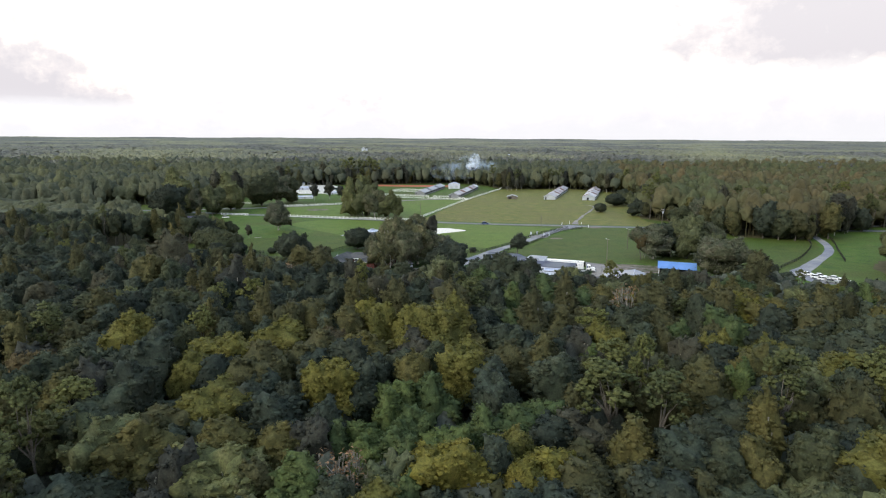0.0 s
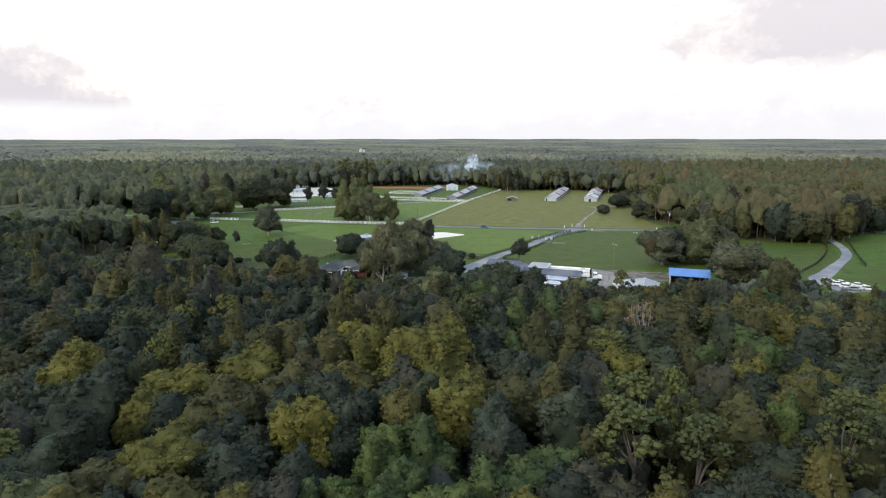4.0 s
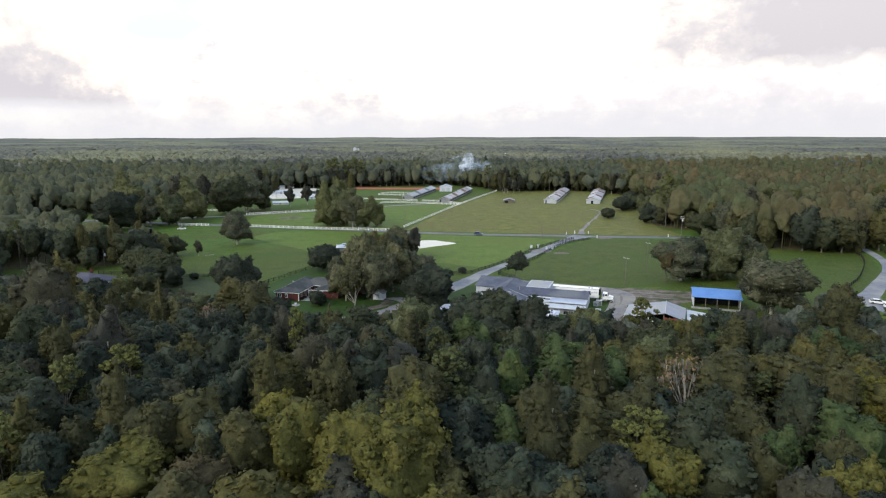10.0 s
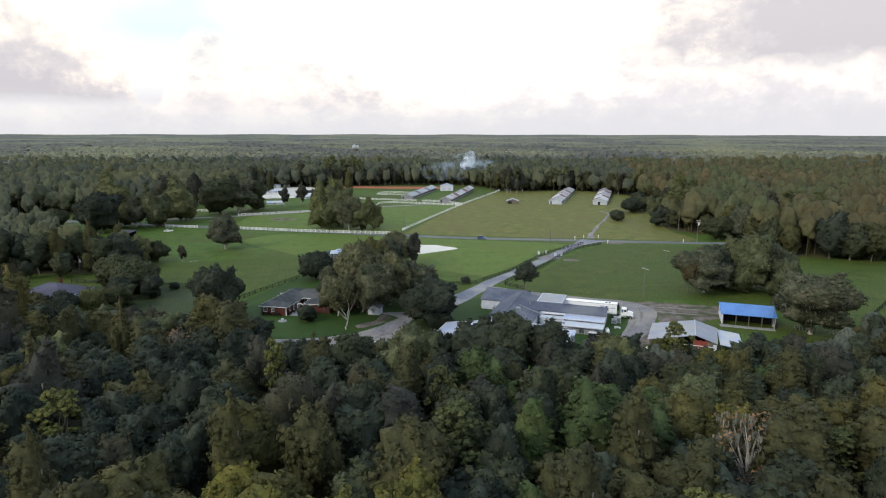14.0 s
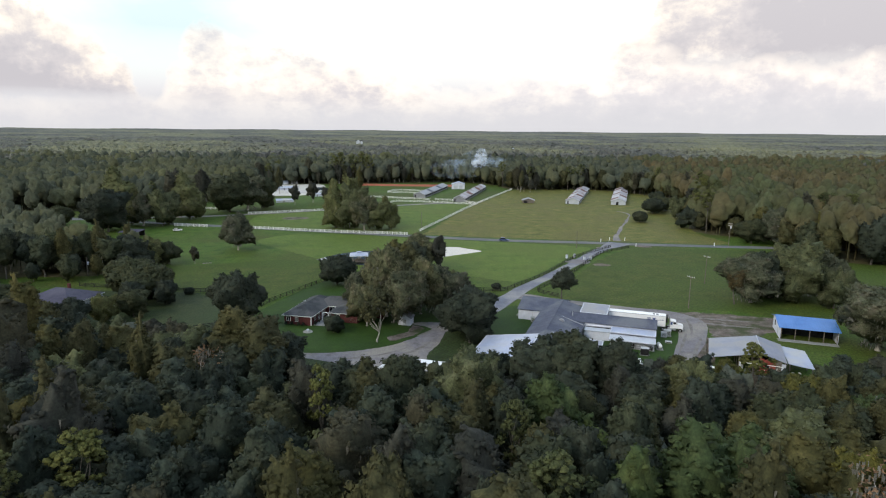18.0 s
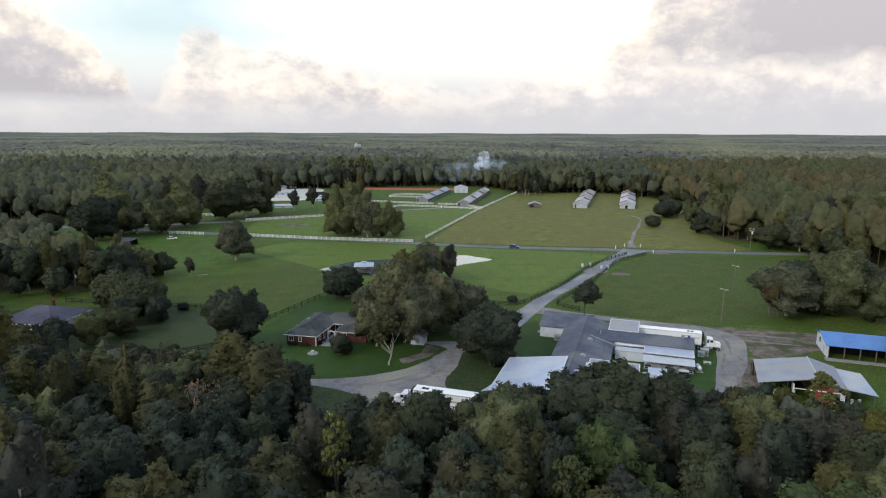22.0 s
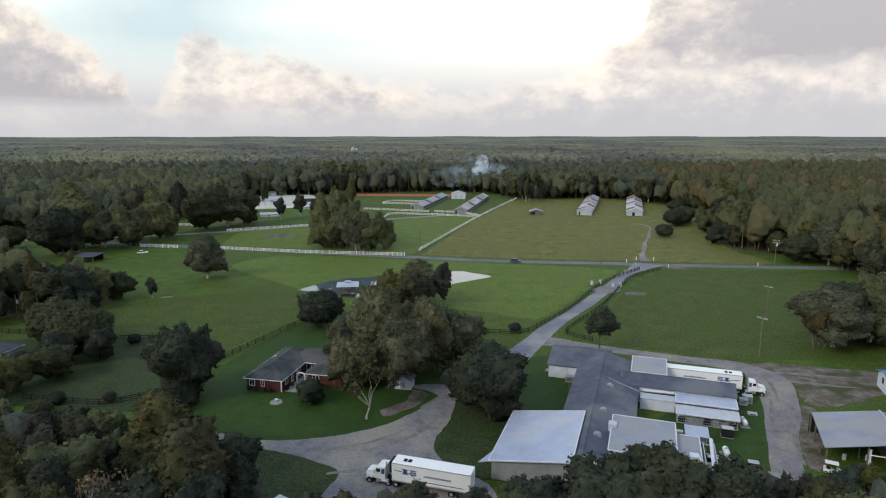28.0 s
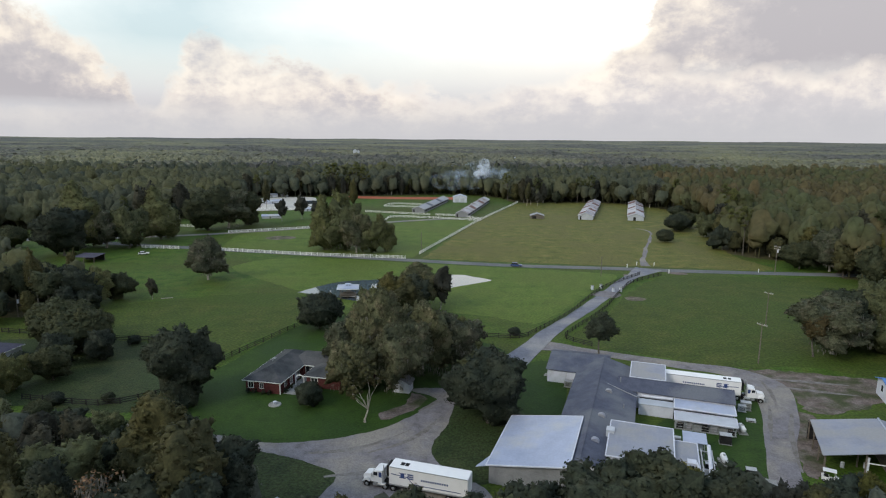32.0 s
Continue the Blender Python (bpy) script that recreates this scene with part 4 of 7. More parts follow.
# two long cooler sheds and the covered passage to them
for y0, y1, z, lab in ((-10.2, -6.5, 2.75, "long shed with a white sheet-metal roof"), (-13.6, -10.4, 1.95, "long low shed with a pale sheet-metal roof")):
    b = thing("cooler_shed", SITE, lab, "shed", "cooler sheds beside the works")
    flat_roof(b, 12.4, 23.1, y0, y1, z, METAL if y0 > -11 else CREAM, slope=0.09, along_x=False)
    part("back_wall", Shape().box(12.7, 22.8, y1 - 0.3, y1 - 0.18, 0, z - 0.05), WHITE, b)
    part("inner_floor", Shape().box(12.5, 23.0, y0 + 0.1, y1 - 0.4, 0.02, 0.14), CONCRETE, b)
    for i in range(8):
        x = 12.7 + i * 1.44
        part("post", Shape().box(x - 0.06, x + 0.06, y0 + 0.2, y0 + 0.32, 0.14, z - 0.18), STEEL, b)
        if i < 7:
            part("panel", Shape().box(x + 0.1, x + 1.34, y0 + 0.5, y0 + 0.58, 0.14, z - (0.9, 0.5, 0.7)[i % 3]), (DARK, GREY_WALL, STEEL)[i % 3], b)
            part("crate", Shape().box(x + 0.3, x + 1.1, y0 + 1.0, y0 + 1.8, 0.14, 0.8 + 0.12 * (i % 3)), (WOOD, STEEL, CREAM)[i % 3], b, "stacked crate under the roof")
    for z2 in (0.6, 1.1):
        part("rail", Shape().tube((12.6, y0 + 0.25, z2), (23.0, y0 + 0.25, z2), 0.03, sides=5), STEEL, b)
passage = thing("covered_passage", SITE, "narrow white covered passage between the sheds", "building")
walls(passage, 6.0, 12.3, -9.4, -7.2, 0, 2.2, WHITE)
part("roof", Shape().slab([(5.9, -9.6, 2.35), (12.35, -9.6, 2.35), (12.35, -7.0, 2.5), (5.9, -7.0, 2.5)], 0.12), CREAM, passage)
part("dark_band", Shape().box(6.0, 12.3, -7.2, -7.05, 2.5, 2.62), DARK, passage)
part("duct", Shape().tube((6.4, -6.6, 2.75), (12.2, -6.6, 2.85), 0.3, sides=10), WHITE, passage, "white round duct")
# pipe rack with its duct
rack = thing("pipe_rack", SITE, "steel pipe rack with a tall white duct", "machine")
for y in (-38.5, -35.5, -32.5, -29.5):
    for x in (15.7, 17.3):
        part("column", Shape().box(x - 0.08, x + 0.08, y - 0.08, y + 0.08, 0, 4.3), STEEL, rack)
    part("cross_beam", Shape().box(15.6, 17.4, y - 0.07, y + 0.07, 4.3, 4.44), STEEL, rack)
for x in (15.7, 17.3):
    for z in (2.2, 4.5):
        part("long_beam", Shape().box(x - 0.07, x + 0.07, -38.8, -29.2, z, z + 0.14), STEEL, rack)
part("duct", Shape().tube((16.6, -39.5, 4.9), (16.9, -28.6, 4.9), 0.3, sides=10).tube((16.6, -39.5, 4.9), (16.6, -39.5, 0.3), 0.3, sides=10), WHITE, rack, "white bent exhaust duct")
part("pipe", Shape().tube((16.0, -38, 3.0), (14.9, -34, 4.6), 0.12), WHITE, rack)
part("motor", Shape().box(15.8, 17.1, -36.4, -35.2, 0.2, 1.3), GREY_WALL, rack)
part("pallet", Shape().box(15.9, 17.0, -34.2, -33.1, 0, 0.9), WOOD, rack)
slab = part("loading_apron", Shape().box(15.5, 26.8, -33.2, -28.3, 0, 0.9), CONCRETE)
slab.matrix_basis = SITE
tagged(slab, "stained concrete loading apron beside the lawn", "platform", kind="structure")

# open pole barn
pb = thing("pole_barn", pose(54, 205, 0, 0, 0, -20), "open pole barn with a grey metal roof", "barn")
for pts in ([(-1.9, 1.8, 3.6), (8.7, 2.6, 5.5), (8.9, 15.4, 5.5), (-1.2, 15.4, 3.6)], [(8.7, 2.6, 5.5), (13.6, 2.6, 3.9), (14.2, 15.6, 3.9), (8.9, 15.4, 5.5)]):
    part("roof_slope", Shape().slab(pts, 0.1), GREY_METAL, pb)
part("ridge_cap", Shape().tube((8.7, 2.5, 5.55), (8.9, 15.5, 5.55), 0.12, sides=6), METAL, pb)
for y in (2.9, 7.0, 11.0, 14.9):
    for x, h in ((-1.3, 3.55), (4.3, 4.5), (8.4, 5.2), (13.3, 3.8)):
        part("post", Shape().box(x - 0.11, x + 0.11, y - 0.11, y + 0.11, 0, h), WOOD, pb)
    part("rafter", Shape().slab([(-1.5, y - 0.08, 3.48), (8.7, y - 0.08, 5.3), (8.7, y + 0.08, 5.3), (-1.5, y + 0.08, 3.48)], 0.2), WOOD, pb)
# near-black back wall carries the shade under the roof in its colour
part("back_wall", Shape().outline([(-1.5, 0), (13.5, 0), (13.5, 3.7), (8.8, 5.3), (-1.5, 3.5)], 14.95, 15.1), DARK, pb)
part("partition", Shape().box(8.3, 8.42, 3.0, 14.9, 0, 3.6), WOOD, pb)
for i in range(14):
    x = 8.45 + i * 0.3
    top = 5.35 - max(0, x - 8.7) * 0.32 - 0.15
    part("board", Shape().box(x, x + 0.285, 2.75 + 0.01 * (i % 3), 2.83 + 0.01 * (i % 3), 0.05, min(top, 4.4 - 0.1 * (i % 4))), RED_PAINT if i < 10 else WOOD, pb)
part("white_panel", Shape().box(12.6, 13.4, 2.7, 2.8, 0, 3.6), WHITE, pb, "white painted end panel")
part("white_panel", Shape().box(4.4, 4.7, 2.7, 2.8, 0, 3.9), WHITE, pb, "white painted post panel")
part("lintel", Shape().box(4.4, 12.8, 2.66, 2.78, 2.9, 3.05), WHITE_RAIL, pb)
for x in (9.3, 10.2, 11.6):
    part("leaning_pole", Shape().tube((x, 2.5, 0), (x + 0.15, 2.62, 2.6), 0.06), WHITE_RAIL, pb)
for pts in ([(14.25, 4.8, 3.2), (19.4, 4.8, 2.6), (19.4, 16.9, 2.6), (14.35, 16.9, 3.2)],):
    part("annex_roof", Shape().slab(pts, 0.1), METAL, pb, "pale lean-to roof")
for x, y, h in ((19.0, 5.2, 2.6), (19.0, 10.8, 2.6), (19.0, 16.4, 2.6), (14.6, 5.2, 3.05), (14.6, 16.4, 3.05)):
    part("post", Shape().box(x - 0.1, x + 0.1, y - 0.1, y + 0.1, 0, h), WOOD, pb)
for i, (x, y) in enumerate(((8.6, 1.4), (9.6, 1.6), (11.4, 1.3), (13.4, 2.0), (15.4, 5.8), (16.8, 6.2), (5.5, 7.0), (2.0, 6.0))):
    o = thing("storage_barrel", pb.matrix_basis @ pose(x, y, 0), "pale plastic barrel by the pole barn", "barrel", "barrels by the pole barn")
    part("body", Shape().tube((0, 0, 0), (0, 0, 0.9), 0.3, sides=12), (WHITE, CREAM, STEEL)[i % 3], o)
    part("lid", Shape().tube((0, 0, 0.9), (0, 0, 0.96), 0.27, sides=12), WHITE_RAIL, o)

# blue-roofed shed
bs = thing("blue_shed", pose(80.6, 229, 0, 0, 0, -19), "white shed with a blue metal roof and open front", "shed")
for pts in ([(-0.5, 0.8, 3.2), (13.5, 0.8, 3.2), (13.5, 8.0, 4.6), (-0.5, 8.0, 4.6)], [(-0.5, 8.0, 4.6), (13.5, 8.0, 4.6), (13.5, 12.3, 3.4), (-0.5, 12.3, 3.4)]):
    part("roof_slope", Shape().slab(pts, 0.1), BLUE_METAL, bs)
g = Shape()
g.add([(x, y, z) for x in (0, 0.12) for y, z in ((1.2, 0), (11.8, 0), (11.8, 3.4), (8.0, 4.45), (1.2, 3.15))], [(4, 3, 2, 1, 0), (5, 6, 7, 8, 9)] + [(i, (i + 1) % 5, (i + 1) % 5 + 5, i + 5) for i in range(5)])
part("gable_wall", g, WHITE, bs)
part("far_wall", Shape().box(12.9, 13.05, 1.2, 11.8, 0, 3.3), WHITE, bs)
part("back_wall", Shape().box(0.12, 12.9, 11.65, 11.8, 0, 3.3), WHITE, bs)
# sheet painted near black for the shade inside the open front
part("inner_wall", Shape().box(0.12, 12.9, 5.6, 5.7, 0, 3.7), DARK, bs)
for x in (0.2, 3.4, 6.6, 9.8, 12.8):
    part("post", Shape().box(x - 0.09, x + 0.09, 1.1, 1.28, 0, 3.1), WOOD, bs)
part("window", Shape().box(-0.05, 0.0, 8.2, 9.1, 1.6, 2.9), GLASS, bs)
part("door", Shape().box(-0.05, 0.0, 4.2, 5.2, 0.0, 2.1), CREAM, bs)
part("front_slab", Shape().box(-0.6, 13, -0.9, 1.2, 0.0, 0.12), CONCRETE, bs)

# brick house
house = thing("brick_house", pose(-48.5, 239, 0, 0, 0, -13), "single-storey red brick house with a dark grey roof", "house")
walls(house, 0, 7.8, 0, 18.0, 0, 2.62, BRICK)
walls(house, 7.8, 24.0, 10.8, 18.0, 0, 2.62, BRICK)
walls(house, 11.4, 19.0, 4.9, 10.7, 0, 2.62, BRICK)
hip(house, 0, 7.8, 0, 18.0, 2.72, 4.7, DARK_SHINGLE, 4.4)
hip(house, 4.0, 24.0, 10.8, 18.0, 2.74, 4.6, DARK_SHINGLE, 4.2, axis="x")
hip(house, 11.4, 19.0, 4.9, 12.0, 2.73, 4.3, DARK_SHINGLE, 4.0)
window(house, 1.2, 0, 1.0, 1.1, 1.2)
window(house, 3.6, 0, 1.0, 0.7, 1.1)
for y in (2.4, 5.0, 8.4):
    window(house, 7.8, y, 0.5 if y > 4 else 1.0, 1.0, 1.7 if y > 4 else 1.2, "x+")
window(house, 13.2, 4.9, 0.9, 1.4, 1.3)
window(house, 9.5, 10.8, 0.3, 2.0, 2.0)
arch = Shape()
pts = [(9.7 + math.cos(math.pi * i / 10) * 0.95, 1.55 + math.sin(math.pi * i / 10) * 0.9) for i in range(11)]
for (xa, za), (xb, zb) in zip(pts[:-1], pts[1:]):
    arch.tube((xa, 5.2, za), (xb, 5.2, zb), 0.12, sides=6)
arch.tube((10.65, 5.2, 0), (10.65, 5.2, 1.6), 0.12, sides=6).tube((8.75, 5.2, 0), (8.75, 5.2, 1.6), 0.12, sides=6)
part("entry_arch", arch, WHITE_RAIL, house, "white arched garden gate")
part("corner_post", Shape().box(7.7, 7.9, -0.1, 0.1, 0, 2.62), WHITE_RAIL, house, "white corner post")
part("door", Shape().box(7.84, 7.9, 6.6, 7.5, 0, 2.1), WHITE, house)
part("vent_pipe", Shape().tube((2.0, 8.0, 3.6), (2.0, 8.0, 4.6), 0.08), STEEL, house)
part("gutter_vent", Shape().box(0.6, 1.4, 10.4, 10.8, 3.3, 3.6), STEEL, house)
part("path", Shape().box(8.2, 11.2, 0.5, 10.4, 0.08, 0.14), CONCRETE, house)
for i, (x, y) in enumerate(((0.8, -0.7), (2.4, -0.7), (4.4, -0.7), (5.8, -0.7), (8.4, 1.2), (8.5, 3.4), (12.2, 4.2), (14.6, 4.2))):
    o = thing("clipped_shrub", house.matrix_basis @ pose(x, y, 0.06, 0, 0, i * 47), "small clipped shrub against the brick wall", "shrub", "shrubs round the house")
    me, _ = crown_mesh("foliage", 900 + i, OAK_LEAF, 0.5, 0.05, 0.9, 7, 26, 0.16)
    part("foliage", me, OAK_LEAF, o)
# garden shed under the oak
gs = thing("garden_shed", pose(-17.6, 238.8, 0, 0, 0, -13), "small white garden shed under the oaks", "shed")
gable(gs, 0, 3.4, 0, 3.0, 2.2, 3.1, GREY_METAL, WHITE)
part("door", Shape().box(1.2, 2.2, -0.06, 0, 0, 1.95), CREAM, gs)

# house among the trees at the far side of the pasture
fh = thing("slate_roofed_house", pose(-126.5, 247.5, 0, 0, 0, -8), "house with a dark violet-grey hipped roof among trees", "house")
walls(fh, 0, 16, 0, 14, 0, 2.7, CREAM)
hip(fh, 0, 16, 0, 14, 2.8, 5.8, SLATE, 7.0, axis="x")
window(fh, 4, 0, 1, 1.4, 1.2)
window(fh, 11, 0, 1, 1.4, 1.2)
part("chimney", Shape().box(9, 9.7, 8.6, 9.3, 4.6, 6.6), BRICK, fh)
cp = thing("open_shed", pose(-161, 368, 0, 0, 0, -4), "low open shed with a grey-blue sheet roof", "shed")
part("roof", Shape().slab([(0, 0, 2.6), (9.5, 0, 2.6), (9.5, 8, 3.0), (0, 8, 3.0)], 0.12), SLATE, cp)
for x in (0.4, 4.7, 9.1):
    for y in (0.4, 7.6):
        part("post", Shape().box(x - 0.1, x + 0.1, y - 0.1, y + 0.1, 0, 2.55), WOOD, cp)
# back wall near black, with the shade under the roof in its colour
part("back_wall", Shape().box(0.3, 9.2, 7.7, 7.8, 0, 2.7), DARK, cp)

# long poultry barns with rusty roofs, and the stable blocks
for x, y, a, w, l, mat, lab in ((86.2, 517.5, -17, 9.4, 98, RUST_METAL, "long barn with a patchy rust and white metal roof"), (118.2, 514.5, -17, 10.0, 95, RUST_METAL, "long barn with rust-red and white roof sheets"),
                                (-24.5, 549, -12.5, 9.0, 82, GREY_METAL, "long stable block with a grey metal roof"), (5.5, 526, -12.5, 8.4, 100, RUST_METAL, "long stable block with a faded red metal roof")):
    b = thing("long_barn", pose(x, y, 0, 0, 0, a), lab, "barn", "long barns in the far field")
    gable(b, -w / 2, w / 2, 0, l, 2.7, 4.6, mat, CREAM if x > 50 else GREY_WALL, over=0.5, trim=CREAM)
    # no hole is cut: a dark panel stands for the doorway's inner shade
    part("door", Shape().box(-1.4 if x > 100 else -3.5, 0.2 if x > 100 else -2.6, -0.06, 0.0, 0.0, 2.3), DARK, b, "doorway panel with the inner shade painted dark")
    for k in range(12):
        for sx in (-1, 1):
            yy = 3 + k * (l - 6) / 11.5
            # dark panels paint the shade behind the open barn sides
            part("side_opening", Shape().box(sx * w / 2 - 0.05, sx * w / 2 + 0.05, yy, yy + 4.5, 0.9, 2.0), DARK, b)
    for k in range(5):
        r = Shape()
        yy, ll = l * (0.06 + 0.19 * k), l * 0.09
        sx = 1 if k % 2 else -1
        z0, z1 = 4.6 + 0.16, 2.7 + 0.16
        r.slab([(sx * 0.3, yy, z0 - 0.12), (sx * 0.3, yy + ll, z0 - 0.12), (sx * (w / 2 + 0.3), yy + ll, z1 - 0.1), (sx * (w / 2 + 0.3), yy, z1 - 0.1)][::sx], 0.02)
        part("roof_sheet", r, RUST if mat is RUST_METAL else SHINGLE, b, "rust-red roof sheets" if mat is RUST_METAL else "dark weathered sheets")
wb = thing("white_barn", pose(1.2, 621, 0, 0, 0, -2), "white metal barn with a low gabled roof", "barn")
gable(wb, 0, 11.4, 0, 12, 4.2, 6.0, METAL, WHITE)
part("barn_door", Shape().box(2.0, 5.2, -0.06, 0, 0, 3.2), CREAM, wb)
part("barn_door", Shape().box(6.2, 9.4, -0.06, 0, 0, 3.2), CREAM, wb)
sh = thing("field_shed", pose(51, 521.5, 0, 0, 0, -6), "small grey field shed with a worn metal roof", "shed")
gable(sh, 0, 8.6, 0, 7.5, 2.0, 3.4, GREY_METAL, WOOD)
# flat near-black panel paints the shade within the shed opening
part("opening", Shape().box(1.0, 3.6, -0.06, 0, 0, 1.8), DARK, sh)
for x, y, a, w, l, h in ((-160, 652, 8, 9, 5, 3.2), (-150, 660, 5, 6, 4, 4.4), (-108, 552, 20, 11, 5, 2.6), (-124, 512, 14, 12, 4, 2.4), (-146, 596, 25, 14, 8, 3.0), (-628, 0, 0, 1, 1, 1)):
    if x < -600:
        continue
    b = thing("ranch_cabin", pose(x, y, 0, 0, 0, a), "small white ranch building in a sandy yard", "building", "white ranch buildings")
    gable(b, 0, w, 0, l, h - 0.9, h, METAL, WHITE, axis="x")
    part("door", Shape().box(w * 0.4, w * 0.4 + 1, -0.06, 0, 0, h - 1.1), GREY_WALL, b)
area("sand_yard", ((-166, 640), (-146, 652), (-120, 654), (-108, 604), (-112, 566), (-128, 556), (-146, 562)), SAND, 0.12, "pale sandy ranch yard", "sand")
area("training_pool", ((-119, 601), (-107, 602), (-112, 626), (-122, 621)), WATER, 0.16, "small rectangular pool in the yard", "water", ragged=0.1)
rh = thing("distant_white_house", pose(-226, 1640, 0), "white house with two gables far off in the woods", "house")
gable(rh, 0, 8, 0, 8, 19, 22, CREAM, CREAM)
gable(rh, 10, 15, 0, 6, 18, 20, CREAM, CREAM)
for x, y, w, h in ((70, 705, 7, 4.5), (120, 1250, 9, 15), (-180, 900, 10, 8)):
    b = thing("distant_shed", pose(x, y, 0), "pale shed half hidden in the far woods", "shed")
    gable(b, 0, w, 0, 6, h, h + 2, METAL, WHITE, axis="x")
# ---- fences ----
def fence(points, label, mat, height=1.3, rails=3, step=3.0, post=0.09, group=""):
    line = along(points, step)
    f = thing("board_fence" if mat is not STEEL else "wire_fence", Matrix.Translation(line[0]), label, "fence", group)
    pm = Shape().box(-post, post, -post, post, 0, height + 0.1)
    pm = mesh_of("post", pm.v, pm.f, mat)
    for p in line:
        o = part("post", pm, mat, f)
        o.location = p - line[0]
    bm_ = Shape().box(0, 1, -0.03, 0.03, -0.08, 0.08)
    bm_ = mesh_of("rail", bm_.v, bm_.f, mat)
    for a, b in zip(line[:-1], line[1:]):
        d = b - a
        for k in range(rails):
            o = part("rail", bm_, mat, f)
            o.matrix_basis = Matrix.Translation(a - line[0] + Vector((0, 0, height * (k + 0.75) / rails))) @ Matrix.Rotation(math.atan2(d.y, d.x), 4, "Z") @ Matrix.Diagonal((d.length, 1, 1, 1))
    return f


W = "white three-board fence along the ranch"
fence(((-111, 398.6), (-66, 388), (-23.7, 381.8)), W, WHITE_RAIL, 1.5, 3, 2.6, 0.12)
fence(((-149.4, 404), (-131, 401.5)), W, WHITE_RAIL, 1.5, 3, 2.6, 0.12)
fence(((-17.8, 393), (-2, 447), (17.4, 512), (54.5, 622)), "white board fence between the two fields", WHITE_RAIL, 1.4, 3, 3.2, 0.13)
fence(((-50.7, 484), (-44, 505), (-40, 523), (-16, 519.5), (17, 508)), W, WHITE_RAIL, 1.4, 3, 3.2, 0.12)
fence(((-62, 551.5), (-32, 541), (-16, 536)), W, WHITE_RAIL, 1.4, 3, 3.2, 0.12)
fence(((-12, 535), (4, 530), (17.5, 514)), W, WHITE_RAIL, 1.4, 3, 3.2, 0.12)
fence(((-52, 588), (-45, 604), (-22, 598)), W, WHITE_RAIL, 1.4, 3, 3.2, 0.12)
fence(((-52, 587), (-22, 580)), W, WHITE_RAIL, 1.4, 3, 3.2, 0.12)
fence(((-172, 474), (-148, 473)), W, WHITE_RAIL, 1.4, 3, 3.2, 0.12)
fence(((-212, 481), (-200, 479.5)), W, WHITE_RAIL, 1.4, 3, 3.2, 0.12)
fence(((-125, 452), (-78.7, 473)), W, WHITE_RAIL, 1.4, 3, 3.2, 0.12)
fence(((-141, 562), (-123, 563), (-106, 556)), W, WHITE_RAIL, 1.4, 3, 3.2, 0.12)
K = "black board fence along the driveway"
fence(((70, 353), (49.3, 329.5), (31, 297.5), (18.4, 280), (13.2, 274.6), (2.7, 275.5)), K, BLACK_WOOD, 1.3, 3, 3.0)
fence(((78, 352), (63.5, 340), (56, 328), (42, 301), (28.6, 281), (25.6, 274), (31, 268.5)), K, BLACK_WOOD, 1.3, 3, 3.0)
fence(((-61.5, 241), (-60, 254.4), (-55, 267), (-48.6, 282), (-44, 290.5)), "black board fence between lawn and pasture", BLACK_WOOD, 1.3, 3, 3.0)
fence(((-126, 276.6), (-116, 275), (-92.8, 271), (-82, 270.6)), "dark board fence across the pasture", BLACK_WOOD, 1.3, 3, 3.0)
fence(((-92, 234), (-75.3, 231.4), (-68.7, 234.2), (-61.5, 240)), "dark board fence across the pasture", BLACK_WOOD, 1.3, 3, 3.0)
fence(((-94, 215), (-84, 214)), "short dark board fence by the drive", BLACK_WOOD, 1.2, 3, 2.5)
fence(((191, 326), (179, 299), (157.6, 269), (142, 252), (128, 238)), "dark fence along the estate road", BLACK_WOOD, 1.3, 3, 3.2)
fence(((206, 337), (199, 315), (183, 284), (171, 260)), "dark fence along the estate road", BLACK_WOOD, 1.3, 3, 3.2)


# ---- poles ----
def utility_pole(x, y, turn, height=10.0, arms=1, box=False, label="tall wooden utility pole with a cross arm"):
    p = thing("utility_pole", pose(x, y, 0, 0, 0, turn), label, "utility pole", "utility poles")
    part("pole", Shape().tube((0, 0, 0), (0, 0, height), 0.17, 0.11), WOOD, p)
    for k in range(arms):
        z = height - 0.5 - 0.9 * k
        part("cross_arm", Shape().box(-1.3, 1.3, -0.08, 0.08, z, z + 0.16), PALE_BARK, p)
        for i in (-1.15, -0.6, 0.6, 1.15):
            part("insulator", Shape().tube((i, 0, z + 0.16), (i, 0, z + 0.4), 0.07, 0.05, 6), WHITE, p)
    if box:
        part("transformer", Shape().tube((0.35, 0, height - 2.6), (0.35, 0, height - 1.5), 0.28, sides=10), WHITE, p, "pale grey transformer can")
    return p


POLES = ((68, 257, -60, 10), (85.4, 287.3, -60, 10), (126, 358.6, -60, 11))
for x, y, a, h in POLES:
    utility_pole(x, y, a, h, 2 if y > 350 else 1, y > 350)
utility_pole(-131.6, 291.3, 20, 6.6, 0, True, "low wooden pole with a white transformer")
utility_pole(-17.3, 401.7, 10, 9, 0, False, "slim wooden pole beside the white fence")
utility_pole(54, 350, 15, 8, 0, False, "slim wooden pole beside the road")

# ---- vehicles ----
def wheel(parent, x, y, r, w=0.3, side=1):
    t = part("wheel", Shape().tube((x, y - w / 2, r), (x, y + w / 2, r), r, sides=16), RUBBER, parent)
    part("rim", Shape().tube((x, y + side * (w / 2 - 0.02), r), (x, y + side * (w / 2 + 0.03), r), r * 0.55, r * 0.45, 12), STEEL, t)
    return t


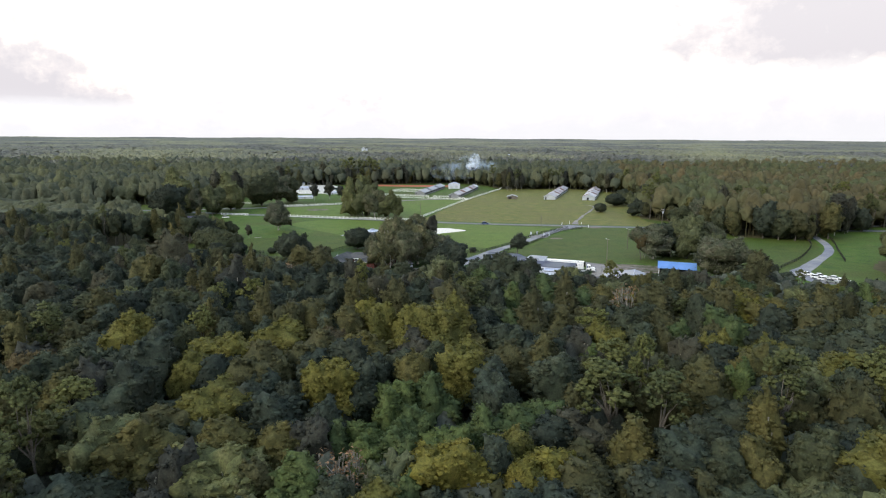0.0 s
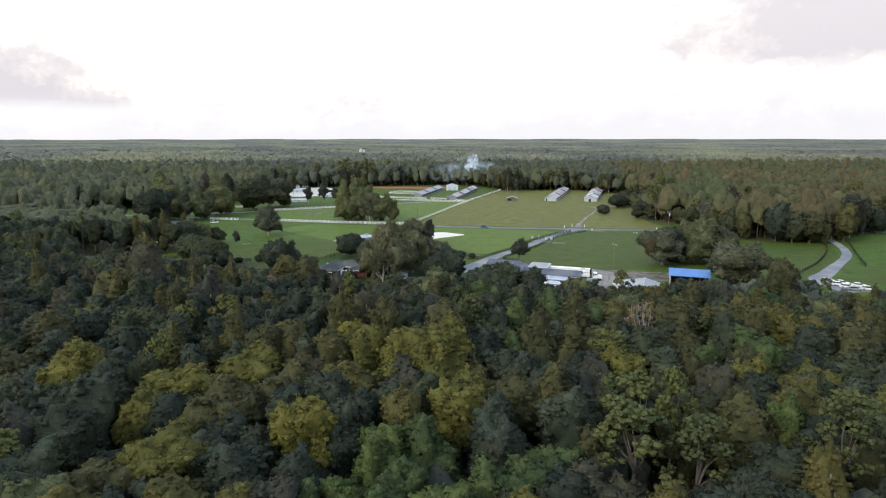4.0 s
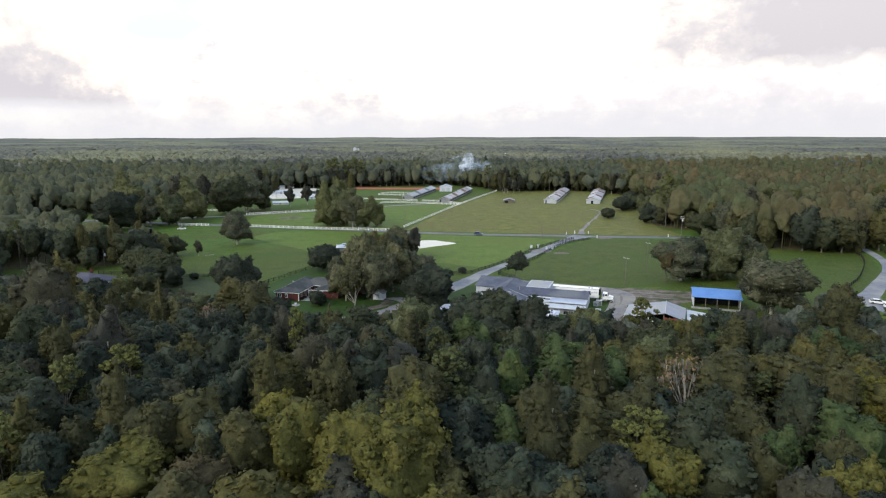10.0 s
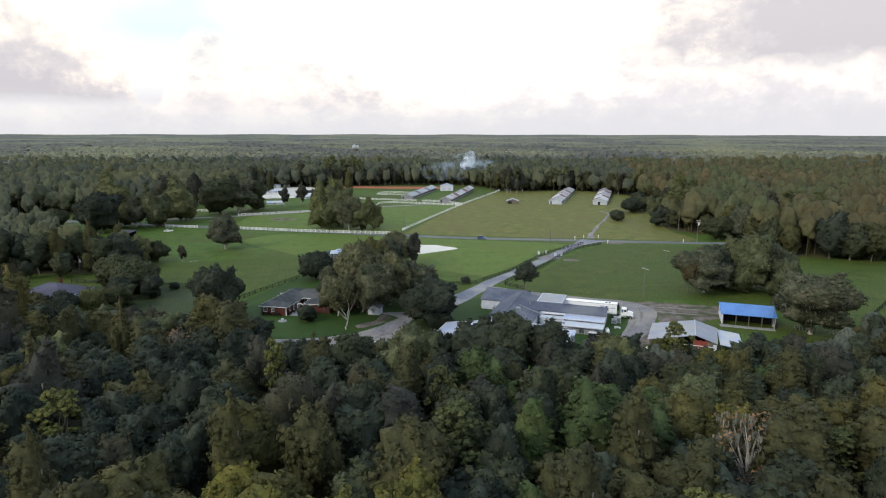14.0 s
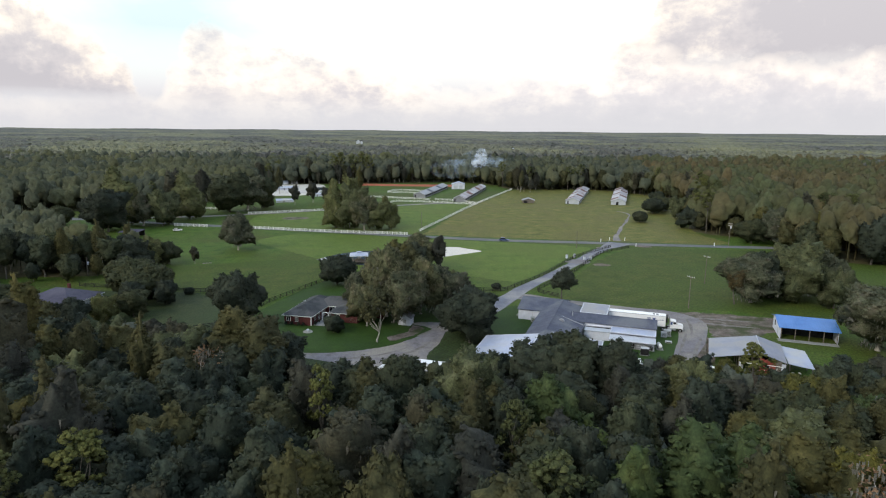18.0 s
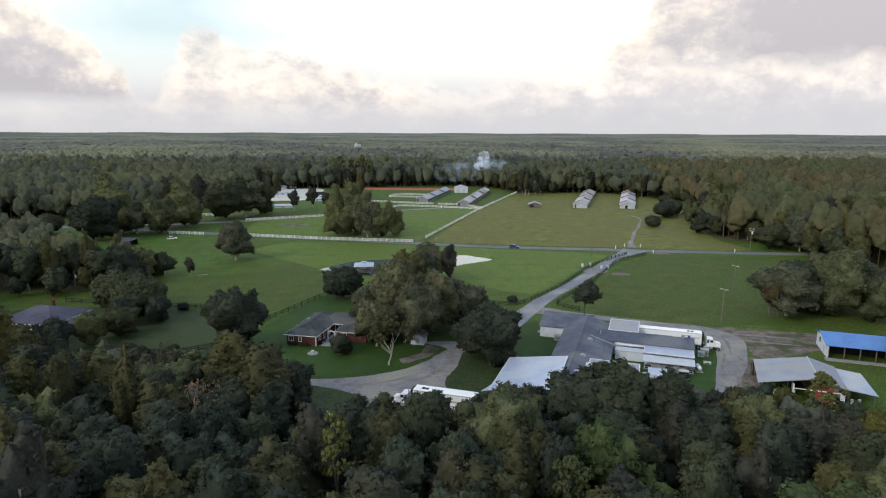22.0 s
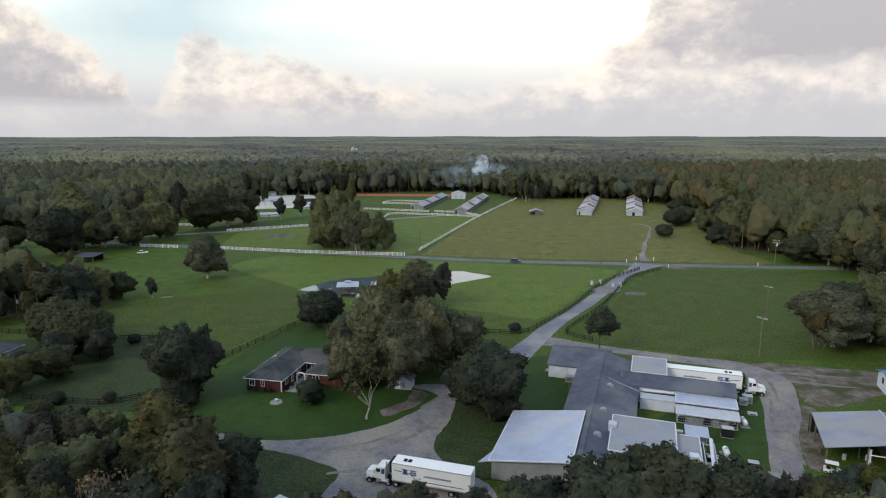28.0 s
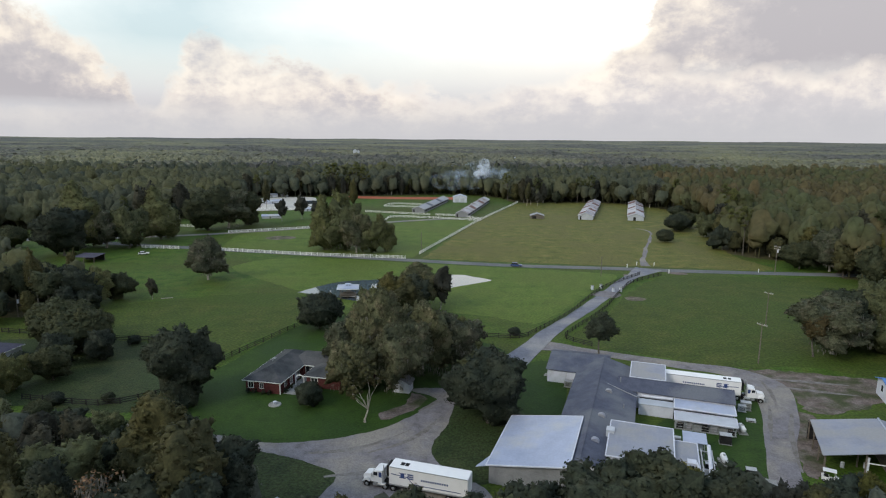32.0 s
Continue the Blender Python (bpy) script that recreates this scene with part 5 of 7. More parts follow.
def semi_truck(m, length, label):
    """A conventional tractor, nose towards +x, with a box trailer whose tail is at x = 0."""
    s = thing("semi_truck", m, label, "truck")
    body = Shape().box(0, length, -1.3, 1.3, 1.15, 4.05)
    tr = part("trailer_box", body, TRUCK_WHITE, s)
    for y in (-1.32, 1.32):
        part("bottom_rail", Shape().box(0, length, y - 0.02, y + 0.02, 1.1, 1.3), STEEL, tr)
        part("top_rail", Shape().box(0, length, y - 0.02, y + 0.02, 3.95, 4.07), STEEL, tr)
        st = Shape()
        pts = ((length * 0.08, 1.75), (length * 0.62, 1.75), (length * 0.70, 1.95), (length * 0.75, 2.75), (length * 0.97, 2.95))
        for (xa, za), (xb, zb) in zip(pts[:-1], pts[1:]):
            st.add([(xa, y * 1.003, za - 0.06), (xb, y * 1.003, zb - 0.06), (xb, y * 1.003, zb + 0.06), (xa, y * 1.003, za + 0.06), (xa, y * 1.01, za - 0.06), (xb, y * 1.01, zb - 0.06), (xb, y * 1.01, zb + 0.06), (xa, y * 1.01, za + 0.06)],
                   [(0, 1, 2, 3), (7, 6, 5, 4), (0, 4, 5, 1), (1, 5, 6, 2), (2, 6, 7, 3), (3, 7, 4, 0)])
        part("stripe", st, NAVY, tr, "navy stripe along the trailer side")
        lg = Shape()
        x0, d = length * 0.68, (y * 1.002, y * 1.012) if y > 0 else (y * 1.012, y * 1.002)
        for xa, xb, za, zb in ((0, 0.95, 3.14, 3.34), (0, 0.95, 2.82, 3.02), (0, 0.95, 2.5, 2.7), (1.2, 2.3, 2.5, 2.62), (1.2, 2.3, 3.22, 3.34), (1.45, 2.05, 2.62, 3.22)):
            lg.box(x0 + xa, x0 + xb, *d, za, zb)
        part("logo_shape", lg, NAVY, tr, "navy bar-shaped emblem")
        for k in range(12):
            part("letter_bar", Shape().box(length * 0.24 + k * 0.36, length * 0.24 + k * 0.36 + 0.22, *d, 2.5, 2.8), NAVY, tr)
    for y in (-0.66, 0.66):
        part("rear_door", Shape().box(-0.05, 0.0, y - 0.6, y + 0.6, 1.3, 3.95), TRUCK_WHITE, tr)
    part("reefer_unit", Shape().box(length, length + 0.5, -0.95, 0.95, 2.2, 3.9), DARK, tr, "black refrigeration unit")
    for k in (0.1, 0.16):
        part("roof_hatch", Shape().box(length * (0.93 - k), length * (0.93 - k) + 0.6, -0.4, 0.4, 4.05, 4.1), DARK, tr)
    for x in (1.6, 2.9):
        for y in (-1.05, 1.05):
            wheel(s, x, y, 0.5, 0.5, 1 if y > 0 else -1)
    for y in (-0.8, 0.8):
        part("landing_leg", Shape().box(length - 3.4, length - 3.2, y - 0.08, y + 0.08, 0.05, 1.15), STEEL, s)
    part("chassis", Shape().box(length - 2.0, length + 4.3, -0.45, 0.45, 0.75, 1.0), DARK, s)
    c = length + 1.2
    cab = Shape().outline([(c, 1.0), (c + 1.76, 1.0), (c + 1.76, 2.1), (c + 1.40, 2.75), (c + 0.96, 2.9), (c, 2.95)], -1.15, 1.15)
    cb = part("cab", cab, TRUCK_WHITE, s)
    part("windscreen", Shape().slab([(c + 1.75, -1.0, 2.18), (c + 1.75, 1.0, 2.18), (c + 1.43, 1.0, 2.73), (c + 1.43, -1.0, 2.73)], -0.03), GLASS, cb)
    for y in (-1.17, 1.17):
        part("side_window", Shape().box(c + 0.76, c + 1.40, y - 0.02, y + 0.02, 2.1, 2.65), GLASS, cb)
        part("blue_panel", Shape().box(c + 0.08, c + 0.56, y - 0.015, y + 0.015, 1.9, 2.7), NAVY, cb)
        part("mirror", Shape().box(c + 1.56, c + 1.64, y * 1.18 - 0.06, y * 1.18 + 0.06, 2.0, 2.55), STEEL, cb)
        part("step", Shape().box(c + 0.72, c + 1.44, y * 0.98 - 0.08, y * 0.98 + 0.08, 0.45, 0.95), STEEL, cb)
        part("fuel_tank", Shape().tube((c - 0.6, y * 0.85, 0.75), (c + 0.64, y * 0.85, 0.75), 0.32, sides=12), STEEL, s)
        part("exhaust_stack", Shape().tube((c - 0.2, y * 0.8, 1.0), (c - 0.2, y * 0.8, 3.9), 0.09), STEEL, s, "chrome exhaust stack")
    part("hood", Shape().outline([(c + 1.76, 0.9), (c + 3.20, 0.8), (c + 3.24, 1.6), (c + 2.96, 1.9), (c + 1.76, 2.1)], -0.8, 0.8), TRUCK_WHITE, s)
    for y in (-1.0, 1.0):
        part("fender", Shape().outline([(c + 2.00, 0.95), (c + 2.16, 1.35), (c + 2.56, 1.5), (c + 3.00, 1.35), (c + 3.20, 0.9), (c + 3.00, 0.85), (c + 2.64, 1.15), (c + 2.24, 1.0)], y - 0.22, y + 0.22), TRUCK_WHITE, s)
        part("headlight", Shape().box(c + 3.16, c + 3.22, y - 0.16, y + 0.16, 1.05, 1.25), GLASS, s)
        wheel(s, c + 2.55, y, 0.46, 0.32, 1 if y > 0 else -1)
        for x in (length - 1.2, length + 0.1):
            wheel(s, x + 0.6, y, 0.5, 0.5, 1 if y > 0 else -1)
    part("bumper", Shape().box(c + 3.20, c + 3.36, -1.15, 1.15, 0.4, 0.8), STEEL, s)
    part("grille", Shape().box(c + 3.23, c + 3.26, -0.5, 0.5, 0.9, 1.55), DARK, s)
    return s


semi_truck(SITE @ pose(10.9, 5.3, 0), 14.6, "white semi truck with a long box trailer at the dock")
semi_truck(pose(-3.4, 199.9, 0, 0, 0, 162.5), 12.2, "white semi truck parked on the gravel yard")


def car(m, label, paint, kind="car", long=4.5, tall=1.45, wide=1.8, boxy=0.0):
    c = thing(kind, m, label, "car")
    h, w = tall, wide / 2
    low = [(0.05, 0.35), (long - 0.05, 0.35), (long, 0.75), (long - 0.1, 0.88), (long * 0.72, 0.96), (0.15, 0.98), (0, 0.8)]
    part("body", Shape().outline(low, -w, w), paint, c)
    top = [(0.25 - boxy * 0.2, 0.97), (long * 0.73, 0.95), (long * 0.58, h - 0.03), (long * 0.5, h), (long * (0.22 - 0.12 * boxy), h), (0.35 - boxy * 0.2, 1.1)]
    part("glasshouse", Shape().outline(top, -w * 0.86, w * 0.86), GLASS, c)
    part("roof_panel", Shape().box(long * (0.2 - 0.1 * boxy), long * 0.56, -w * 0.84, w * 0.84, h - 0.02, h + 0.04), paint, c)
    for x in (long * 0.18, long * 0.82):
        for y in (-w + 0.1, w - 0.1):
            wheel(c, x, y, 0.33, 0.22, 1 if y > 0 else -1)
    for y in (-w * 0.7, w * 0.7):
        part("headlight", Shape().box(long - 0.06, long + 0.01, y - 0.15, y + 0.15, 0.66, 0.8), WHITE, c)
        part("tail_light", Shape().box(-0.01, 0.05, y - 0.12, y + 0.12, 0.75, 0.9), RED_PAINT, c)
    return c


for x, y, a, lab, pt in ((136.8, 233.5, -28, "white car parked on the estate road", TRUCK_WHITE), (140.2, 230.5, -40, "white pickup parked on the estate road", TRUCK_WHITE), (137.5, 228, -22, "white sedan parked in a row", TRUCK_WHITE),
                         (138, 224.5, -22, "white sedan parked in a row", TRUCK_WHITE), (138.5, 221, -22, "silver car parked in a row", STEEL), (143.5, 221.5, -22, "white car parked near the woods", TRUCK_WHITE), (143.2, 226, -22, "white van parked among the cars", TRUCK_WHITE)):
    car(pose(x, y, 0.12, 0, 0, a), lab, pt)
car(pose(21, 367.6, 0.12, 0, 0, -12), "dark car on the asphalt country road", NAVY, boxy=0.6, tall=1.6)
car(pose(-143, 387, 0.05, 0, 0, 20), "white car parked at the pasture edge", TRUCK_WHITE)
ct = thing("cargo_trailer", pose(-31.2, 194.6, 0.05, 0, 0, 58), "dark cargo trailer with a pale roof under the trees", "trailer")
body = part("body", Shape().outline([(-1.9, 0.55), (1.9, 0.55), (2.2, 1.2), (2.1, 2.15), (-1.9, 2.2)], -0.95, 0.95), DARK, ct)
part("roof", Shape().slab([(-2.0, -1.0, 2.3), (2.2, -1.0, 2.25), (2.2, 1.0, 2.25), (-2.0, 1.0, 2.3)], 0.08), WHITE, ct, "pale metal roof")
part("rear_door", Shape().box(-1.98, -1.9, -0.85, 0.85, 0.6, 2.1), GREY_WALL, ct)
part("drawbar", Shape().tube((2.0, -0.5, 0.5), (3.2, 0, 0.5), 0.05, sides=6).tube((2.0, 0.5, 0.5), (3.2, 0, 0.5), 0.05, sides=6), STEEL, ct)
for x in (-0.4, 0.4):
    for y in (-1.0, 1.0):
        part("wheel", Shape().tube((x, y - 0.1, 0.36), (x, y + 0.1, 0.36), 0.36, sides=12), RUBBER, ct)
gc = thing("golf_cart", pose(52.2, 206.2, 0.11, 0, 0, -30), "white golf cart with a canopy roof", "golf cart")
part("body", Shape().outline([(0, 0.35), (2.3, 0.3), (2.35, 0.7), (1.9, 0.95), (1.7, 0.55), (1.1, 0.5), (1.0, 0.85), (0, 0.9)], -0.55, 0.55), TRUCK_WHITE, gc)
part("seat", Shape().box(0.45, 0.95, -0.52, 0.52, 0.75, 0.9).box(0.35, 0.47, -0.52, 0.52, 0.85, 1.25), DARK, gc)
part("canopy", Shape().slab([(0.1, -0.6, 1.85), (1.95, -0.6, 1.85), (1.95, 0.6, 1.85), (0.1, 0.6, 1.85)], 0.07), TRUCK_WHITE, gc)
for x in (0.25, 1.8):
    for y in (-0.5, 0.5):
        part("canopy_post", Shape().tube((x, y, 0.7), (x, y, 1.8), 0.025, sides=6), STEEL, gc)
        wheel(gc, x + 0.1 if x < 1 else x + 0.1, y, 0.23, 0.18, 1 if y > 0 else -1)

# ---- small things ----
for u, v, a in ((24.1, -10.6, 100), (19.9, -23.6, 95)):
    t = thing("gas_tank", SITE @ pose(u, v, 0.1, 0, 0, a), "white propane tank on the mown lawn", "tank", "propane tanks")
    s = Shape()
    prof = [(-1.3, 0.1), (-1.15, 0.38), (-0.95, 0.5), (0.95, 0.5), (1.15, 0.38), (1.3, 0.1)]
    for (xa, ra), (xb, rb) in zip(prof[:-1], prof[1:]):
        s.tube((xa, 0, 0.75), (xb, 0, 0.75), ra, rb, 12)
    tk = part("vessel", s, TRUCK_WHITE, t)
    part("dome", Shape().tube((0, 0, 1.2), (0, 0, 1.45), 0.18, sides=10), STEEL, tk)
    for x in (-0.7, 0.7):
        part("saddle", Shape().box(x - 0.12, x + 0.12, -0.4, 0.4, 0, 0.4), CONCRETE, t)
    part("pad", Shape().box(-1.4, 1.4, -0.8, 0.8, -0.08, 0.02), CONCRETE, t)
for u, v, w, h, mat, lab in ((20.8, -16.4, 1.9, 1.6, DARK, "dark machine cabinet on the lawn"), (26.0, 0.0, 1.8, 1.5, STEEL, "grey condenser unit behind the shed"), (25.2, -1.2, 1.4, 1.2, CREAM, "pale pump cabinet beside the shed"),
                             (17.6, -27.0, 1.6, 1.2, DARK, "dark generator on the apron edge"), (23.6, -26.4, 1.5, 1.0, DARK, "dark pump on the apron edge"), (-8.6, -0.6, 1.7, 1.3, STEEL, "grey condenser unit beside the works"), (-7.2, -0.4, 1.2, 1.5, CREAM, "pale condenser unit beside the works"),
                             (26.3, -5.4, 1.5, 0.25, WHITE, "white lid lying on the lawn"), (12.8, -19.0, 1.1, 1.0, CREAM, "pale cabinet on the lawn")):
    b = thing("machine_cabinet", SITE @ pose(u, v, 0.1), lab, "machine")
    part("casing", Shape().box(-w / 2, w / 2, -w * 0.35, w * 0.35, 0.08, h), mat, b)
    part("lid", Shape().box(-w / 2 - 0.05, w / 2 + 0.05, -w * 0.38, w * 0.38, h, h + 0.07), STEEL, b)
    part("base", Shape().box(-w / 2 - 0.1, w / 2 + 0.1, -w * 0.42, w * 0.42, 0, 0.08), CONCRETE, b)
    for k in range(3):
        part("louvre", Shape().box(-w * 0.35, w * 0.35, -w * 0.35 - 0.03, -w * 0.35, h * (0.3 + 0.2 * k), h * (0.3 + 0.2 * k) + 0.08), DARK, b)
pv = thing("dock_pavilion", pose(-41.2, 313.6, 0, 0, 0, 6), "open wooden pavilion with a pale roof over the pond", "pavilion")
part("deck", Shape().box(0, 5.4, 0, 5.0, 0.8, 0.95), WOOD, pv)
for x in (0.25, 2.7, 5.15):
    for y in (0.25, 4.75):
        part("post", Shape().box(x - 0.1, x + 0.1, y - 0.1, y + 0.1, -0.3, 3.5), WOOD, pv)
hip(pv, -0.3, 5.7, -0.3, 5.3, 3.5, 4.2, METAL, 2.2)
part("upper_roof", Shape().slab([(1.7, 1.6, 4.55), (3.7, 1.6, 4.55), (3.7, 3.4, 4.55), (1.7, 3.4, 4.55)], 0.2), METAL, pv)
part("roof_collar", Shape().box(2.0, 3.4, 1.9, 3.1, 3.9, 4.36), WOOD, pv)
for z in (1.4, 1.85):
    part("rail", Shape().box(0.3, 5.1, 0.18, 0.28, z, z + 0.1), WOOD, pv)
    part("rail", Shape().box(0.2, 0.3, 0.3, 4.7, z, z + 0.1), WOOD, pv)
part("bench", Shape().box(1.0, 4.4, 4.2, 4.65, 0.95, 1.4), WOOD, pv)
part("walkway", Shape().box(2.0, 3.3, 5.0, 13, 0.7, 0.85), WOOD, pv)
fc = thing("fire_pit", pose(-40.7, 232.3, 0.06), "small stone ring with a pale urn on the lawn", "garden ornament")
part("ring", Shape().tube((0, 0, 0), (0, 0, 0.18), 1.3, 1.2, 14), CONCRETE, fc)
part("urn", Shape().tube((0, 0, 0.18), (0, 0, 0.7), 0.2, 0.38, 10), WHITE, fc)
for x, y in ((45.5, 328.6), (49, 330.3), (52.1, 325.6), (54.7, 325.8)):
    g = thing("gate_pier", pose(x, y, 0, 0, 0, 30), "white masonry gate pier beside the driveway", "gate pier", "gate piers")
    part("shaft", Shape().box(-0.35, 0.35, -0.35, 0.35, 0, 1.5), WHITE, g)
    part("cap", Shape().box(-0.45, 0.45, -0.45, 0.45, 1.5, 1.65), CONCRETE, g)
area("worn_paving", ((43, 321), (48, 326), (54, 323), (50, 317)), GRAVEL, 0.17, "worn pale paving at the gate", "paving", ragged=0.3, step=1.5)
for x, y in ((74.5, 371.5), (81.5, 370.5), (69, 366.5), (119.5, 358.8), (82.5, 356)):
    g = thing("marker_post", pose(x, y, 0), "short white marker post at the roadside", "post", "roadside posts")
    part("post", Shape().box(-0.12, 0.12, -0.12, 0.12, 0, 1.5), WHITE_RAIL, g)
    part("cap", Shape().box(-0.16, 0.16, -0.16, 0.16, 1.5, 1.58), WHITE_RAIL, g)
for x, y, r in ((57, 316, 3.0), (86, 357, 3.4), (-92, 436, 6.0), (66, 352, 2.4)):
    area("bare_earth", [(x + r * 1.3 * math.cos(i * 0.9), y + r * math.sin(i * 0.9)) for i in range(7)], DIRT, 0.10 + r * 0.004, "worn patch of bare earth in the pasture", "dirt", ragged=0.5)
lg = thing("fallen_branch", pose(-99, 312, 0.05, 0, 0, 10), "pale fallen branch lying in the pasture", "branch")
part("limb", Shape().tube((0, 0, 0.15), (3.4, 0.4, 0.25), 0.16, 0.1, 6).tube((1.6, 0.2, 0.2), (2.6, -0.9, 0.4), 0.09, 0.04, 5), PALE_BARK, lg)

# ---- smoke over the far barns ----
smoke = thing("smoke_plume", pose(28, 668, 0), "thin blue-white smoke drifting up before the woods", "smoke")
rng = np.random.default_rng(8)
for x, y, z, rx, rz in ((-2, 0, 20, 5.5, 4), (0, 2, 23, 7, 6), (2, 4, 28, 5, 6), (-10, 9, 15, 16, 8), (8, 12, 15, 14, 8), (-28, 16, 13, 18, 8), (0, 20, 20, 24, 12), (18, 24, 16, 14, 10)):
    smoky = SMOKE if rx < 8 else THIN_SMOKE
    bm = bmesh.new()
    bmesh.ops.create_icosphere(bm, subdivisions=3, radius=1.0)
    for v in bm.verts:
        v.co = Vector((v.co.x * rx, v.co.y * 2.0, v.co.z * rz)) * (1 + 0.35 * noise.noise(v.co * 1.7 + Vector((x, y, z)))) + Vector((x, y, z))
    me = bpy.data.meshes.new("puff")
    bm.to_mesh(me)
    bm.free()
    me.materials.append(smoky)
    part("puff", me, smoky, smoke)
PLAN = {}


def tree_kind(kind, variants, mat, label, radius, low, high, lobes, cards, leaf, style="dome", bark=BARK, girth=0.32, moss=0, category="tree", core=0.72, lobe_size=0.34, limb_count=7, knots=0, fork=None):
    """A few seedlings of one kind with open, lobed crowns, to be copied about."""
    PLAN[kind] = []
    for i in range(variants):
        seed = sum(map(ord, kind)) * 13 + i
        rng = random.Random(seed)
        ob = thing(kind, pose(0, 0, -60), label, category)
        me, centres = crown_mesh("crown", seed, mat, radius * rng.uniform(0.92, 1.1), low, high, lobes, cards, leaf, style, core, lobe_size, knots)
        grow_tree(ob, kind, seed, rng, me, centres, mat, bark, fork or high, girth, limb_count, moss)


def full_tree(kind, variants, mat, label, radius, low, high, cards, leaf, bark=BARK, girth=0.3, moss=0, limb_count=4, fork=None, category="tree", **shape):
    """A few seedlings of one kind with full, billowing crowns."""
    PLAN[kind] = []
    for i in range(variants):
        seed = sum(map(ord, kind)) * 13 + i
        rng = random.Random(seed)
        ob = thing(kind, pose(0, 0, -60), label, category)
        me, centres = crown_mesh("crown", seed, mat, radius * rng.uniform(0.92, 1.1), low, high * rng.uniform(0.96, 1.04), cards, leaf, **{"level": 3, **shape})
        grow_tree(ob, kind, seed, rng, me, centres, mat, bark, fork or high, girth, limb_count, moss)


def grow_tree(ob, kind, seed, rng, crown, centres, mat, bark, height, girth, limb_count, moss):
    part("trunk", limbs(centres, height, girth, rng, limb_count), bark, ob)
    part("crown", crown, mat, ob)
    if moss:
        tagged(part("hanging_moss", moss_mesh("hanging_moss", seed, centres, moss), MOSS, ob, "grey beards of hanging moss"), kind="stuff")
    PLAN[kind].append(ob)


USED = set()


def plant(kind, x, y, size=1.0, seed=None, group="", tall=None):
    rng = random.Random(int(x * 131 + y * 17) if seed is None else seed)
    pick = PLAN[kind][rng.randrange(len(PLAN[kind]))]
    m = pose(x, y, 0, rng.uniform(-3, 3), rng.uniform(-3, 3), rng.uniform(0, 360)) @ Matrix.Diagonal((size, size, tall or size * rng.uniform(0.92, 1.08), 1))
    if pick not in USED:
        USED.add(pick)
        pick.matrix_basis = m
        ob = pick
    else:
        ob = copy_thing(pick, Matrix.Identity(4))
        ob.matrix_basis = m
    if group:
        ob["group"] = group
    return ob


# radius, bottom and top of the crown, leaf sprays, spray size
full_tree("live_oak", 6, OAK_LEAF, "dark green live oak with a broad domed crown", 4.0, 5.0, 17, 1500, 0.29, heave=0.5)
full_tree("water_oak", 5, BLUE_LEAF, "tall bluish-green water oak with a close rounded crown", 3.7, 5.0, 17, 1500, 0.28, heave=0.55)
full_tree("olive_oak", 6, OLIVE_LEAF, "olive green oak with a rounded crown", 3.9, 5.0, 17.5, 1500, 0.29, heave=0.55)
full_tree("yellowing_tree", 4, YELLOW_LEAF, "broad tree turning yellow-green among darker ones", 4.6, 6, 18, 2100, 0.29, heave=0.6)
full_tree("sweetgum_tree", 4, FRESH_LEAF, "fresh green tree with a dense clumpy crown", 3.4, 4, 16.5, 1400, 0.27, heave=0.55, taper=0.15)
full_tree("cypress_tree", 3, OLIVE_LEAF, "tall narrow cypress hung with grey moss", 2.9, 4, 21, 1400, 0.25, moss=160, bark=PALE_BARK, girth=0.26, heave=0.5, taper=0.35, fuzz=0.7)
full_tree("grey_tree", 4, GREY_LEAF, "grey-green moss-hung tree with a thin crown", 3.9, 5, 16.5, 1150, 0.26, moss=260, bark=PALE_BARK, girth=0.24, limb_count=8, heave=0.8, fuzz=0.9)
full_tree("pale_oak", 3, PALE_LEAF, "airy pale green tree with bare grey branches showing", 3.8, 7, 16.5, 1000, 0.25, moss=60, bark=PALE_BARK, girth=0.24, limb_count=14, heave=0.95, fuzz=1.0)
tree_kind("pine_tree", 4, PINE_LEAF, "tall pine with a bare trunk and tufted crown", 3.6, 13, 21, 14, 12, 0.26, "tiers", girth=0.24, core=0.5, lobe_size=0.36, knots=11)
full_tree("russet_tree", 2, RUST_LEAF, "tree with russet brown foliage", 3.4, 5, 16, 1300, 0.24, heave=0.5, fuzz=0.7)
tree_kind("bare_tree", 2, DRY_MOSS, "dead tree with pale bare branches and tawny hanging moss", 2.7, 7, 17, 20, 20, 0.26, "column", bark=PALE_BARK, girth=0.24, core=0, moss=420, limb_count=18)
full_tree("moss_oak", 4, MOSSY_LEAF, "large spreading oak draped with grey hanging moss", 8.4, 2.2, 16, 4600, 0.30, moss=1000, bark=PALE_BARK, girth=0.45, limb_count=12, heave=0.7, fuzz=0.9, tuft=1.2)
full_tree("round_bush", 4, OAK_LEAF, "round dark green evergreen bush", 6.1, 0.2, 8.2, 2400, 0.28, girth=0.25, heave=0.3)
full_tree("pasture_oak", 4, OAK_LEAF, "dark live oak with foliage hanging low over the grass", 7.4, 0.8, 14.5, 3800, 0.30, girth=0.35, heave=0.66, fuzz=0.8)
full_tree("pasture_elm", 3, PALE_LEAF, "olive green tree with a full crown in the pasture", 6.8, 1.2, 15, 3400, 0.30, girth=0.3, heave=0.72, fuzz=0.9, taper=0.05, moss=160)
full_tree("drive_oak", 1, OAK_LEAF, "dark rounded oak on a bare trunk beside the drive", 3.9, 5.4, 11.2, 1500, 0.27, girth=0.26, heave=0.5, limb_count=6)
